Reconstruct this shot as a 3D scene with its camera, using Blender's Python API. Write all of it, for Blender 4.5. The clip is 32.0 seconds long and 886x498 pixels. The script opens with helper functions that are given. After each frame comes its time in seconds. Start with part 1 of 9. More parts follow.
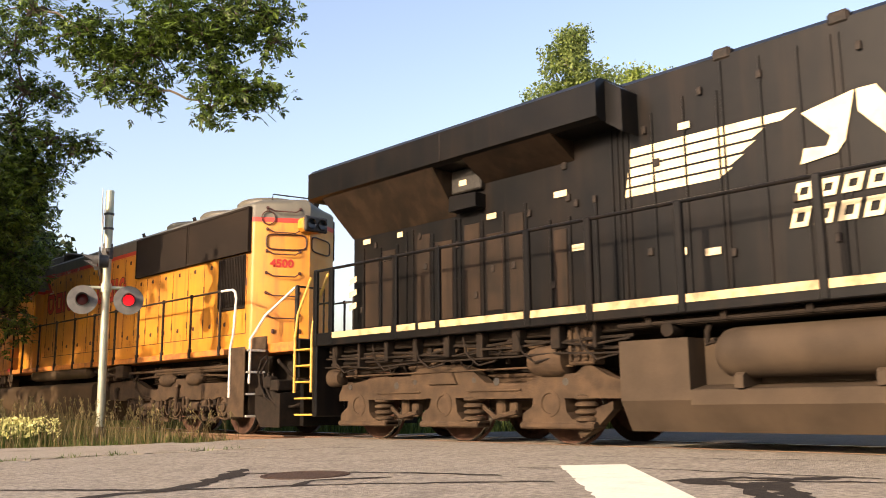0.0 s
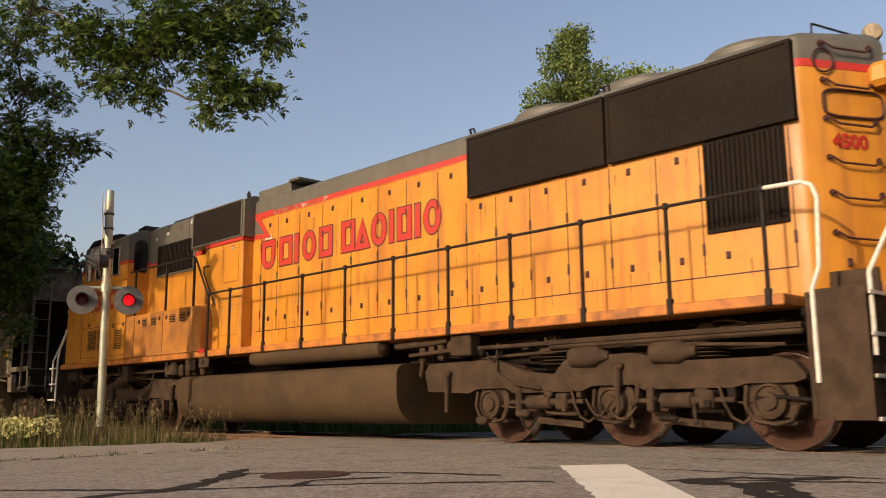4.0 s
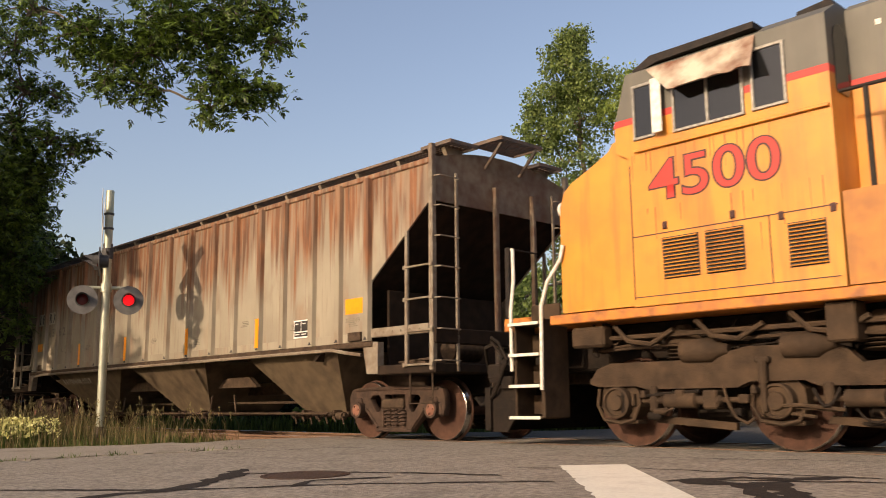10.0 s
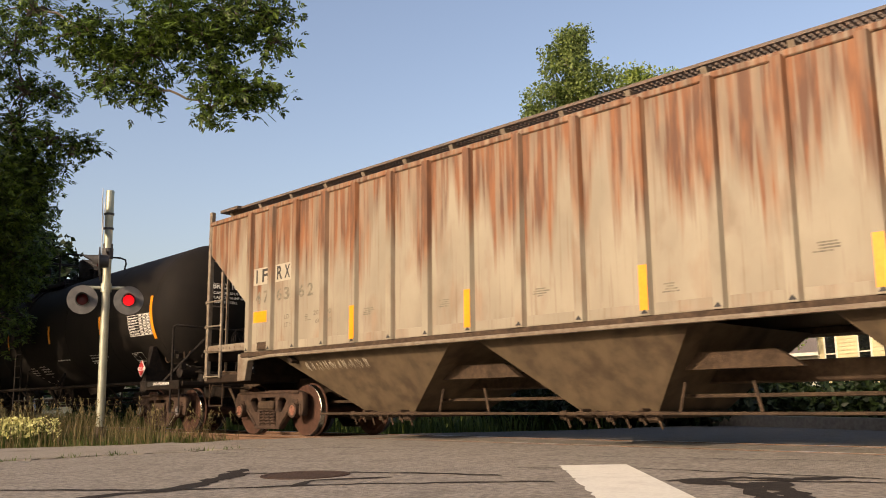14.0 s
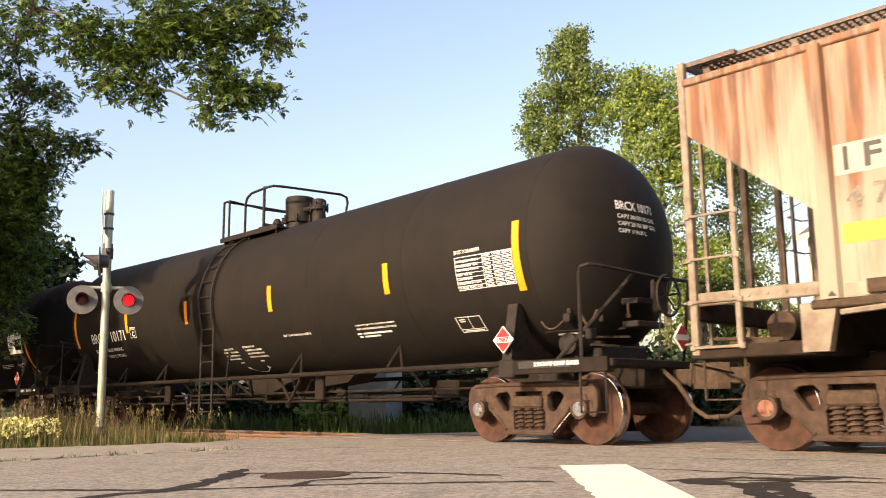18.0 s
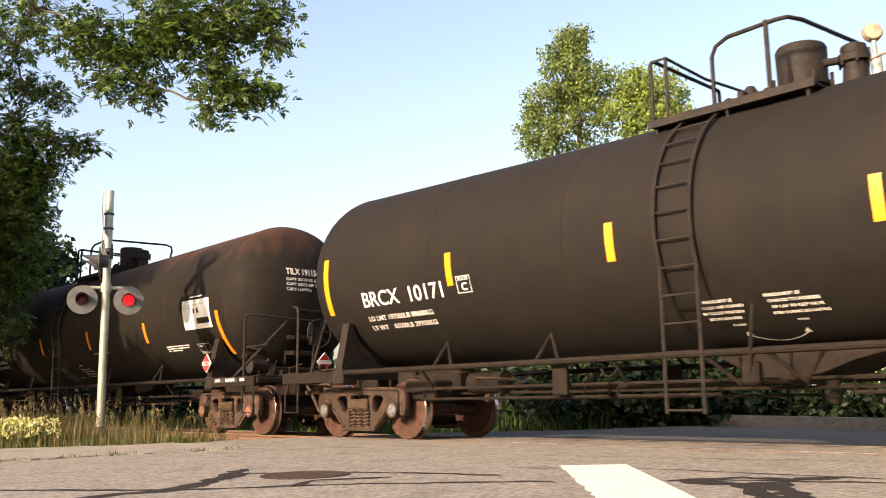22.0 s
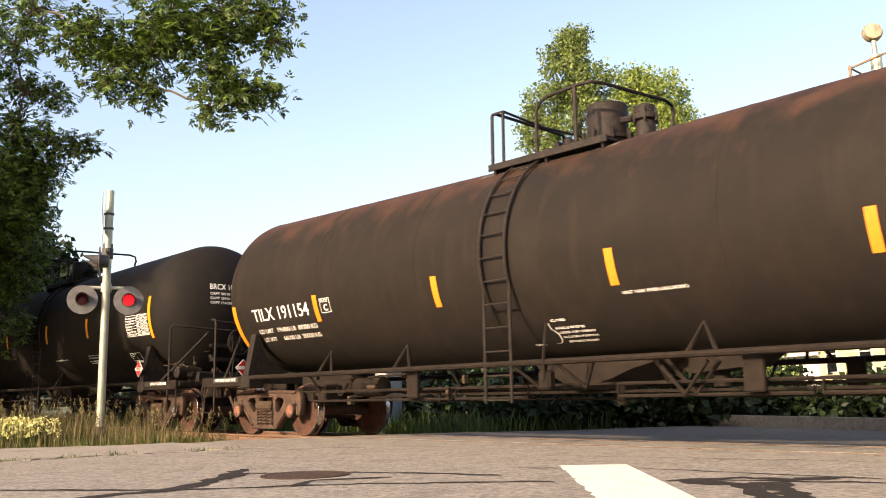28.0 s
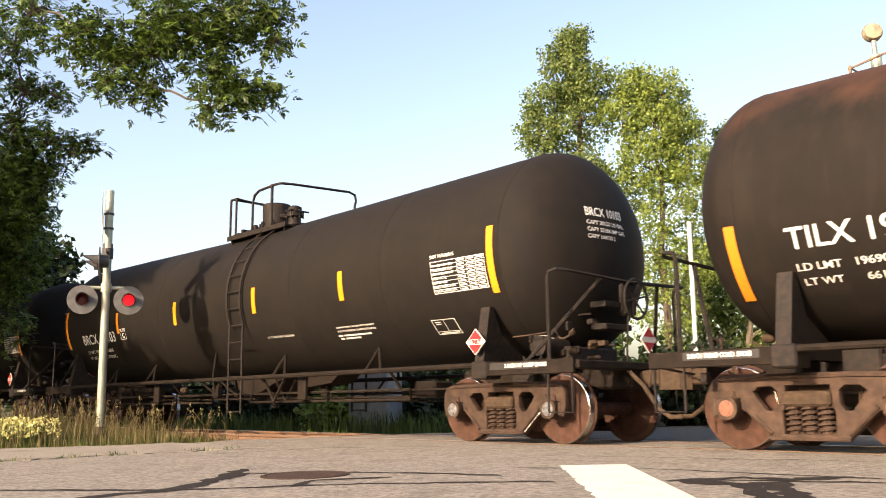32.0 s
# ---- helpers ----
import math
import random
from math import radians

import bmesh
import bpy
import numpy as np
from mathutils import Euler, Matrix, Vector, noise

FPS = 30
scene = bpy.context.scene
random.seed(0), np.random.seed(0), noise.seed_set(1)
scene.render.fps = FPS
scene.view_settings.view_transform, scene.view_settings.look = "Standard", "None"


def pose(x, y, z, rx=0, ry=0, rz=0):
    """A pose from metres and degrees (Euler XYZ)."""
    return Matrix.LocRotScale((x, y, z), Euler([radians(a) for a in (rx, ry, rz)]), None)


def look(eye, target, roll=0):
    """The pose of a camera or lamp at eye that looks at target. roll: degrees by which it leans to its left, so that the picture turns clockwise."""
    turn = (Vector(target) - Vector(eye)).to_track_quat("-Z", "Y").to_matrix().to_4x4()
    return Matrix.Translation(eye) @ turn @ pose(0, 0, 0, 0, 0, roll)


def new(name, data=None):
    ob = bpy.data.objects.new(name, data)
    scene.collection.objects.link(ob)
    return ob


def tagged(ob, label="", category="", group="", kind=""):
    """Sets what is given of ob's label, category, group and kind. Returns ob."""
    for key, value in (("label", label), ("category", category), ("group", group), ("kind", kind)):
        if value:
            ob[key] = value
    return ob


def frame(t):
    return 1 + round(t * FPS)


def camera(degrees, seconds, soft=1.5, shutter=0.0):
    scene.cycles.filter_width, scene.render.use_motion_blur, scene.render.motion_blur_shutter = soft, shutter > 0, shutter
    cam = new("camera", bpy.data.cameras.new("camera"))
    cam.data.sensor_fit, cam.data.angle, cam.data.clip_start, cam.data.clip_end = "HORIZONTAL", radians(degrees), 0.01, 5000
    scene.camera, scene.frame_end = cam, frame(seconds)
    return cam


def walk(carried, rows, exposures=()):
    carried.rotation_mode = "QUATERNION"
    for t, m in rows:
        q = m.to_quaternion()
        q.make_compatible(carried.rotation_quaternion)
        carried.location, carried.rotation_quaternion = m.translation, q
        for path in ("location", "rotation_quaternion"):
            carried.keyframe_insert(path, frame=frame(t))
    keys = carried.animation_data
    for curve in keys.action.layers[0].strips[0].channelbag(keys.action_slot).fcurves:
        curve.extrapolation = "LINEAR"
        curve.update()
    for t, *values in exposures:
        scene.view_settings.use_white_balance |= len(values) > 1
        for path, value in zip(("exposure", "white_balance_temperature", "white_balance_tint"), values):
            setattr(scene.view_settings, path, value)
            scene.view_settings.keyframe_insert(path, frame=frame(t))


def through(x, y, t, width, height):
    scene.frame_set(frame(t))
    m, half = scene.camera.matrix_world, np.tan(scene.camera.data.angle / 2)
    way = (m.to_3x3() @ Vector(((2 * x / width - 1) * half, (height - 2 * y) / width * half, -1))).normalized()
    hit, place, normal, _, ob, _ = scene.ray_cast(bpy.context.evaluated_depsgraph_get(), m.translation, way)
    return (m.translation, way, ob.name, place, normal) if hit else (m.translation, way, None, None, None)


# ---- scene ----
cam = camera(52.56, 32.0, soft=0.9, shutter=0.3)
EYE = Vector((0.0, -10.257, 0.726))
VIEW = look(EYE, EYE + Vector((-0.71503, 0.68099, 0.15805)) * 10, -1.391)
walk(cam, [(0.0, VIEW), (32.0, VIEW)],
     [(t, stops, 7150, 19) for t, stops in ((0.0, 0.72), (1.0, 0.54), (2.0, 0.12), (3.0, -0.18), (6.0, -0.5), (9.0, -0.33), (11.0, -0.04), (12.0, -0.05), (14.5, 0.0), (16.5, 0.3),
                                            (17.5, 0.58), (18.5, 0.85), (19.0, 0.9), (25.0, 0.84), (32.0, 0.87))])

# ---- light: low evening sun from behind the camera, clear sky ----
SUN = Vector((0.02, -1.0, 0.41)).normalized()
ELEV = math.asin(SUN.z)
world = bpy.data.worlds.new("world")
scene.world = world
world.use_nodes = True
wn = world.node_tree.nodes
sky = wn.new("ShaderNodeTexSky")
sky.sky_type, sky.sun_disc = "NISHITA", False
sky.sun_elevation, sky.sun_rotation = ELEV, math.atan2(SUN.x, SUN.y)
sky.air_density, sky.dust_density, sky.ozone_density = 1.0, 3.5, 1.0
wn["Background"].inputs["Strength"].default_value = 0.225
world.node_tree.links.new(sky.outputs[0], wn["Background"].inputs["Color"])
lamp = bpy.data.lights.new("sun", "SUN")
lamp.energy, lamp.angle, lamp.color = 4.3, radians(0.6), (1.0, 0.84, 0.62)
sun = new("sun", lamp)
sun.matrix_world = look(SUN * 60, (0, 0, 0))

# ---- mesh tools ----
TILT = -1.2          # superelevation of the track, degrees about x


class Shape:
    """Collects boxes, tubes and sheets into one mesh."""

    def __init__(self):
        self.v, self.f, self.mi, self.m = [], [], [], 0

    def add(self, verts, faces):
        n = len(self.v)
        self.v += [tuple(p) for p in verts]
        self.f += [tuple(i + n for i in f) for f in faces]
        self.mi += [self.m] * len(faces)
        return self

    def box(self, x0, x1, y0, y1, z0, z1, c=0.0, m=None):
        x0, x1, y0, y1, z0, z1 = min(x0, x1), max(x0, x1), min(y0, y1), max(y0, y1), min(z0, z1), max(z0, z1)
        c = min(c, (x1 - x0) * 0.45, (y1 - y0) * 0.45, (z1 - z0) * 0.45)
        if c <= 0:
            vs = [(x, y, z) for x in (x0, x1) for y in (y0, y1) for z in (z0, z1)]
            fs = [(0, 1, 3, 2), (4, 6, 7, 5), (0, 4, 5, 1), (2, 3, 7, 6), (0, 2, 6, 4), (1, 5, 7, 3)]
        else:
            vs, idx = [], {}
            for i, x in enumerate((x0, x1)):
                for j, y in enumerate((y0, y1)):
                    for k, z in enumerate((z0, z1)):
                        sx, sy, sz = (c, -c)[i], (c, -c)[j], (c, -c)[k]
                        for a, p in enumerate(((x, y + sy, z + sz), (x + sx, y, z + sz), (x + sx, y + sy, z))):
                            idx[i, j, k, a] = len(vs)
                            vs.append(p)
            q = lambda *k: tuple(idx[t] for t in k)
            fs = []
            for s in (0, 1):
                o = (lambda t: t) if s else (lambda t: t[::-1])
                fs.append(o(q((s, 0, 0, 0), (s, 1, 0, 0), (s, 1, 1, 0), (s, 0, 1, 0))))
                fs.append(o(q((0, s, 0, 1), (0, s, 1, 1), (1, s, 1, 1), (1, s, 0, 1))))
                fs.append(o(q((0, 0, s, 2), (1, 0, s, 2), (1, 1, s, 2), (0, 1, s, 2))))
            for i in (0, 1):
                for j in (0, 1):
                    fs.append(q((i, j, 0, 0), (i, j, 0, 1), (i, j, 1, 1), (i, j, 1, 0)))
                    fs.append(q((i, 0, j, 0), (i, 1, j, 0), (i, 1, j, 2), (i, 0, j, 2)))
                    fs.append(q((0, i, j, 1), (1, i, j, 1), (1, i, j, 2), (0, i, j, 2)))
                    for k in (0, 1):
                        fs.append(q((i, j, k, 0), (i, j, k, 1), (i, j, k, 2)))
        if m is not None:
            vs = [m @ Vector(p) for p in vs]
        return self.add(vs, fs)

    def tube(self, path, r, n=8, close=True, r2=None):
        path = [Vector(p) for p in path]
        rings = []
        for i, p in enumerate(path):
            d = (path[min(i + 1, len(path) - 1)] - path[max(i - 1, 0)]).normalized()
            a = d.orthogonal().normalized() if i == 0 else (a0 - d * a0.dot(d)).normalized()
            a0 = a
            b = d.cross(a)
            rr = r if r2 is None else r + (r2 - r) * i / (len(path) - 1)
            rings.append([p + (a * math.cos(t) + b * math.sin(t)) * rr for t in (2 * math.pi * k / n for k in range(n))])
        vs = [p for ring in rings for p in ring]
        fs = [(i * n + k, i * n + (k + 1) % n, (i + 1) * n + (k + 1) % n, (i + 1) * n + k) for i in range(len(path) - 1) for k in range(n)]
        if close:
            fs += [tuple(range(n))[::-1], tuple(range(len(vs) - n, len(vs)))]
        return self.add(vs, fs)

    def lathe(self, prof, centre, axis="x", n=24):
        """prof: (along, radius) pairs, turned about an axis through centre."""
        vs = []
        for a, r in prof:
            for k in range(n):
                t = 2 * math.pi * k / n
                c, s = r * math.cos(t), r * math.sin(t)
                p = {"x": (a, c, s), "y": (c, a, s), "z": (c, s, a)}[axis]
                vs.append((centre[0] + p[0], centre[1] + p[1], centre[2] + p[2]))
        fs = [(i * n + k, i * n + (k + 1) % n, (i + 1) * n + (k + 1) % n, (i + 1) * n + k) for i in range(len(prof) - 1) for k in range(n)]
        fs += [tuple(range(n))[::-1], tuple(range(len(vs) - n, len(vs)))]
        return self.add(vs, fs)

    def slab(self, poly, d0, d1, axis="y"):
        """A polygon given in the two other axes, thick from d0 to d1 along axis."""
        def at(p, d):
            return {"x": (d, p[0], p[1]), "y": (p[0], d, p[1]), "z": (p[0], p[1], d)}[axis]
        n = len(poly)
        vs = [at(p, d0) for p in poly] + [at(p, d1) for p in poly]
        fs = [tuple(range(n)), tuple(range(n, 2 * n))[::-1]] + [(k, k + n, (k + 1) % n + n, (k + 1) % n) for k in range(n)]
        return self.add(vs, fs)

    def quad(self, a, b, c, d):
        return self.add([a, b, c, d], [(0, 1, 2, 3)])

    def mesh(self, name, smooth=False, angle=35):
        me = bpy.data.meshes.new(name)
        me.from_pydata(self.v, [], self.f)
        me.polygons.foreach_set("material_index", self.mi)
        bm = bmesh.new()
        bm.from_mesh(me)
        bmesh.ops.recalc_face_normals(bm, faces=bm.faces)
        if smooth:
            for f in bm.faces:
                f.smooth = True
            for e in bm.edges:
                e.smooth = len(e.link_faces) == 2 and e.calc_face_angle(0) < radians(angle)
        bm.to_mesh(me)
        bm.free()
        return me


def part(name, shape, material, parent, label="", smooth=False, at=None):
    """One mesh object under a thing or a part; shape is a Shape or a finished mesh."""
    me = shape.mesh(name, smooth) if isinstance(shape, Shape) else shape
    if not me.materials:
        for m in (material if isinstance(material, (tuple, list)) else (material,)):
            me.materials.append(m)
    ob = new(name, me)
    ob.parent = parent
    if at is not None:
        ob.matrix_basis = at
    return tagged(ob, label)


def pieces(name, shape, material, parent, label=""):
    """Each connected piece of a Shape as a part of its own."""
    root = list(range(len(shape.v)))

    def find(a):
        while root[a] != a:
            root[a] = root[root[a]]
            a = root[a]
        return a
    for f in shape.f:
        for a in f[1:]:
            root[find(a)] = find(f[0])
    groups = {}
    for f in shape.f:
        groups.setdefault(find(f[0]), []).append(f)
    for fs in groups.values():
        ids = sorted({i for f in fs for i in f})
        at = {i: k for k, i in enumerate(ids)}
        part(name, Shape().add([shape.v[i] for i in ids], [tuple(at[i] for i in f) for f in fs]), material, parent, label, smooth=True)


def thing(name, label, category, group="", kind="", at=None):
    ob = new(name)
    if at is not None:
        ob.matrix_basis = at
    return tagged(ob, label, category, group, kind)


def single(name, shape, material, label, category, group="", kind="", smooth=False):
    me = shape.mesh(name, smooth) if isinstance(shape, Shape) else shape
    if not me.materials:
        for m in (material if isinstance(material, (tuple, list)) else (material,)):
            me.materials.append(m)
    return tagged(new(name, me), label, category, group, kind)


def letters(text, size, width=None, bold=0.0, height=None):
    """A flat mesh of the words in the xy plane from the origin; width sets its whole length."""
    cu = bpy.data.curves.new("text", "FONT")
    cu.body, cu.size, cu.offset, cu.resolution_u = text, size, bold, 2 if size < 0.25 else 6
    ob = bpy.data.objects.new("text", cu)
    scene.collection.objects.link(ob)
    bpy.context.view_layer.update()
    me = bpy.data.meshes.new_from_object(ob.evaluated_get(bpy.context.evaluated_depsgraph_get()))
    bpy.data.objects.remove(ob)
    bpy.data.curves.remove(cu)
    xs = [v.co.x for v in me.vertices] or [0, 1]
    ys = [v.co.y for v in me.vertices] or [0, 1]
    kx = (width / (max(xs) - min(xs))) if width else 1.0
    ky = (height / (max(ys) - min(ys))) if height else 1.0
    x0, y0 = min(xs), min(ys)
    for v in me.vertices:
        v.co = ((v.co.x - x0) * kx, (v.co.y - y0) * ky, 0)
    return me


def on_side(me, x, z, y, face=-1):
    """Stand a flat mesh up on a wall that faces -y (or +y)."""
    for v in me.vertices:
        v.co = (x + v.co.x, y, z + v.co.y) if face < 0 else (x - v.co.x, y, z + v.co.y)
    return me


def wrap(me, x, z, R, zc):
    """Lay a flat mesh round a lying tank's side that faces -y; (x, z) is its lower left corner and zc gives the centre line."""
    bm = bmesh.new()
    bm.from_mesh(me)
    ys = [v.co.y for v in bm.verts]
    lo, hi = min(ys), max(ys)
    n = int((hi - lo) / 0.05)
    for k in range(1, n + 1):
        geo = bm.verts[:] + bm.edges[:] + bm.faces[:]
        bmesh.ops.bisect_plane(bm, geom=geo, plane_co=(0, lo + (hi - lo) * k / (n + 1), 0), plane_no=(0, 1, 0))
    for v in bm.verts:
        c = zc(x + v.co.x)
        a = math.asin(max(-1, min(1, (z - c) / R))) + v.co.y / R
        v.co = (x + v.co.x, -R * math.cos(a), c + R * math.sin(a))
    bm.to_mesh(me)
    bm.free()
    return me


def plate(w, h):
    me = bpy.data.meshes.new("plate")
    me.from_pydata([(0, 0, 0), (w, 0, 0), (w, h, 0), (0, h, 0)], [], [(0, 1, 2, 3)])
    return me


def bars(rows, w, h):
    """A block of plain text bars: rows of (start, end) pairs as shares of w, from top to bottom."""
    me, vs, fs = bpy.data.meshes.new("bars"), [], []
    for i, row in enumerate(rows):
        y1 = h * (1 - i / len(rows))
        y0 = y1 - h / len(rows) * 0.55
        for a, b in row:
            n = len(vs)
            vs += [(a * w, y0, 0), (b * w, y0, 0), (b * w, y1, 0), (a * w, y1, 0)]
            fs.append((n, n + 1, n + 2, n + 3))
    me.from_pydata(vs, [], fs)
    return me


def cut_plate(outlines, y0, y1, bevel):
    """A plate that faces -y, thick from y0 to y1 with eased edges: an outline in x and z and the holes cut through it."""
    cu = bpy.data.curves.new("plate", "CURVE")
    cu.dimensions, cu.fill_mode, cu.extrude, cu.bevel_depth, cu.bevel_resolution, cu.offset = "2D", "BOTH", (y1 - y0) / 2 - bevel, bevel, 1, -bevel
    for pts in outlines:
        sp = cu.splines.new("POLY")
        sp.points.add(len(pts) - 1)
        for q, (a, b) in zip(sp.points, pts):
            q.co = (a, b, 0, 1)
        sp.use_cyclic_u = True
    ob = bpy.data.objects.new("plate", cu)
    scene.collection.objects.link(ob)
    bpy.context.view_layer.update()
    me = bpy.data.meshes.new_from_object(ob.evaluated_get(bpy.context.evaluated_depsgraph_get()))
    bpy.data.objects.remove(ob)
    bpy.data.curves.remove(cu)
    for v in me.vertices:
        v.co = (v.co.x, (y0 + y1) / 2 + v.co.z, v.co.y)
    return me


# ---- materials ----
def material(name, base, rough=0.6, metal=0.0, second=None, grain=8.0, mix=0.5, bump=0.0, bump_scale=60.0, dirt=None, dirt_scale=1.2, dirt_amount=0.5,
             streak=None, streak_amount=0.0, spec=0.5, rand=0.0, gloss=0.0, emit=None, power=0.0):
    m = bpy.data.materials.new(name)
    m.use_nodes = True
    nt = m.node_tree
    N, K = nt.nodes, nt.links
    b = N["Principled BSDF"]
    b.inputs["Roughness"].default_value = rough
    b.inputs["Metallic"].default_value = metal
    b.inputs["Specular IOR Level"].default_value = spec
    co = N.new("ShaderNodeTexCoord")

    def noise_at(scale, detail=6.0, stretch=None):
        t = N.new("ShaderNodeTexNoise")
        t.inputs["Scale"].default_value = scale
        t.inputs["Detail"].default_value = detail
        src = co.outputs["Object"]
        if stretch:
            mp = N.new("ShaderNodeMapping")
            mp.inputs["Scale"].default_value = stretch
            K.new(src, mp.inputs[0])
            src = mp.outputs[0]
        K.new(src, t.inputs["Vector"])
        return t.outputs["Fac"]

    def ramp(fac, a, c):
        r = N.new("ShaderNodeMapRange")
        r.inputs["From Min"].default_value, r.inputs["From Max"].default_value = a, c
        K.new(fac, r.inputs["Value"])
        return r.outputs[0]

    def blend(fac, a, c):
        x = N.new("ShaderNodeMix")
        x.data_type = "RGBA"
        if isinstance(fac, float):
            x.inputs["Factor"].default_value = fac
        else:
            K.new(fac, x.inputs["Factor"])
        for s, val in ((6, a), (7, c)):
            if isinstance(val, tuple):
                x.inputs[s].default_value = (*val, 1)
            else:
                K.new(val, x.inputs[s])
        return x.outputs[2]

    def times(a, k):
        x = N.new("ShaderNodeMath")
        x.operation = "MULTIPLY"
        K.new(a, x.inputs[0])
        x.inputs[1].default_value = k
        return x.outputs[0]

    col = base
    if second:
        col = blend(times(ramp(noise_at(grain), 0.35, 0.65), mix * 2 if mix < 0.5 else 1.0), base, second)
    if dirt:
        col = blend(times(ramp(noise_at(dirt_scale), 0.5, 0.72), dirt_amount), col if not isinstance(col, tuple) else base, dirt)
    if streak:
        col = blend(times(ramp(noise_at(3.0, 5.0, (1.6, 1.6, 0.16)), 0.5, 0.7), streak_amount), col, streak)
    if rand:
        oi = N.new("ShaderNodeObjectInfo")
        hv = N.new("ShaderNodeHueSaturation")
        K.new(ramp(oi.outputs["Random"], 0, 1), hv.inputs["Value"])
        mr = [n for n in N if n.bl_idname == "ShaderNodeMapRange"][-1]
        mr.inputs["To Min"].default_value, mr.inputs["To Max"].default_value = 1 - rand, 1 + rand
        if isinstance(col, tuple):
            hv.inputs["Color"].default_value = (*col, 1)
        else:
            K.new(col, hv.inputs["Color"])
        col = hv.outputs[0]
    if isinstance(col, tuple):
        b.inputs["Base Color"].default_value = (*col, 1)
    else:
        K.new(col, b.inputs["Base Color"])
    if gloss:
        r = ramp(noise_at(grain * 0.6), 0.3, 0.7)
        mr = [n for n in N if n.bl_idname == "ShaderNodeMapRange"][-1]
        mr.inputs["To Min"].default_value, mr.inputs["To Max"].default_value = max(0.05, rough - gloss), min(1, rough + gloss)
        K.new(r, b.inputs["Roughness"])
    if bump:
        bp = N.new("ShaderNodeBump")
        bp.inputs["Strength"].default_value = bump
        bp.inputs["Distance"].default_value = 0.02
        K.new(noise_at(bump_scale, 4.0), bp.inputs["Height"])
        K.new(bp.outputs[0], b.inputs["Normal"])
    if emit:
        b.inputs["Emission Color"].default_value = (*emit, 1)
        b.inputs["Emission Strength"].default_value = power
    return m


ASPHALT = material("asphalt", (0.155, 0.136, 0.11), 0.92, second=(0.32, 0.283, 0.232), grain=22, bump=0.8, bump_scale=70, dirt=(0.12, 0.102, 0.082), dirt_scale=2.2, dirt_amount=0.5, streak=(0.26, 0.228, 0.185), streak_amount=0.3)
# asphalt darkened so the train's shadow sits in the far road's colour
SHADEDASPHALT = material("shaded_asphalt", (0.06, 0.053, 0.045), 0.92, second=(0.1, 0.09, 0.075), grain=24, bump=0.7, bump_scale=70, dirt=(0.045, 0.04, 0.034), dirt_scale=1.8, dirt_amount=0.6)
PAVING = material("paving", (0.23, 0.2, 0.16), 0.92, second=(0.32, 0.285, 0.235), grain=36, bump=0.7, bump_scale=100, dirt=(0.15, 0.125, 0.095), dirt_scale=1.4, dirt_amount=0.6)
TAR = material("tar", (0.022, 0.019, 0.017), 0.95, second=(0.035, 0.03, 0.026), grain=30, bump=0.3, spec=0.15)
ROADPAINT = material("road_paint", (0.72, 0.7, 0.6), 0.75, second=(0.6, 0.57, 0.48), grain=25, mix=0.3, bump=0.3, bump_scale=120, dirt=(0.4, 0.37, 0.3), dirt_scale=3, dirt_amount=0.35)
EARTH = material("earth", (0.12, 0.1, 0.06), 0.95, second=(0.07, 0.09, 0.03), grain=6, bump=0.8, bump_scale=40, dirt=(0.16, 0.13, 0.08), dirt_scale=2)
BALLAST = material("ballast", (0.2, 0.15, 0.11), 0.95, second=(0.1, 0.075, 0.055), grain=22, bump=1.0, bump_scale=30)
RAILSIDE = material("rusty_rail", (0.17, 0.095, 0.055), 0.85, second=(0.12, 0.07, 0.042), grain=20, bump=0.2)
STEEL = material("worn_steel", (0.55, 0.53, 0.5), 0.28, 1.0, second=(0.4, 0.37, 0.34), grain=30)
TIE = material("tie_wood", (0.11, 0.075, 0.05), 0.9, second=(0.18, 0.13, 0.09), grain=12, bump=0.6, rand=0.25)
TANKPAINT = material("tank_paint", (0.0122, 0.0104, 0.0088), 0.72, second=(0.0155, 0.0128, 0.0105), grain=3, bump=0.06, bump_scale=2.2, dirt=(0.021, 0.0168, 0.013), dirt_scale=0.8, dirt_amount=0.4, streak=(0.018, 0.0146, 0.0115), streak_amount=0.5, spec=0.12)


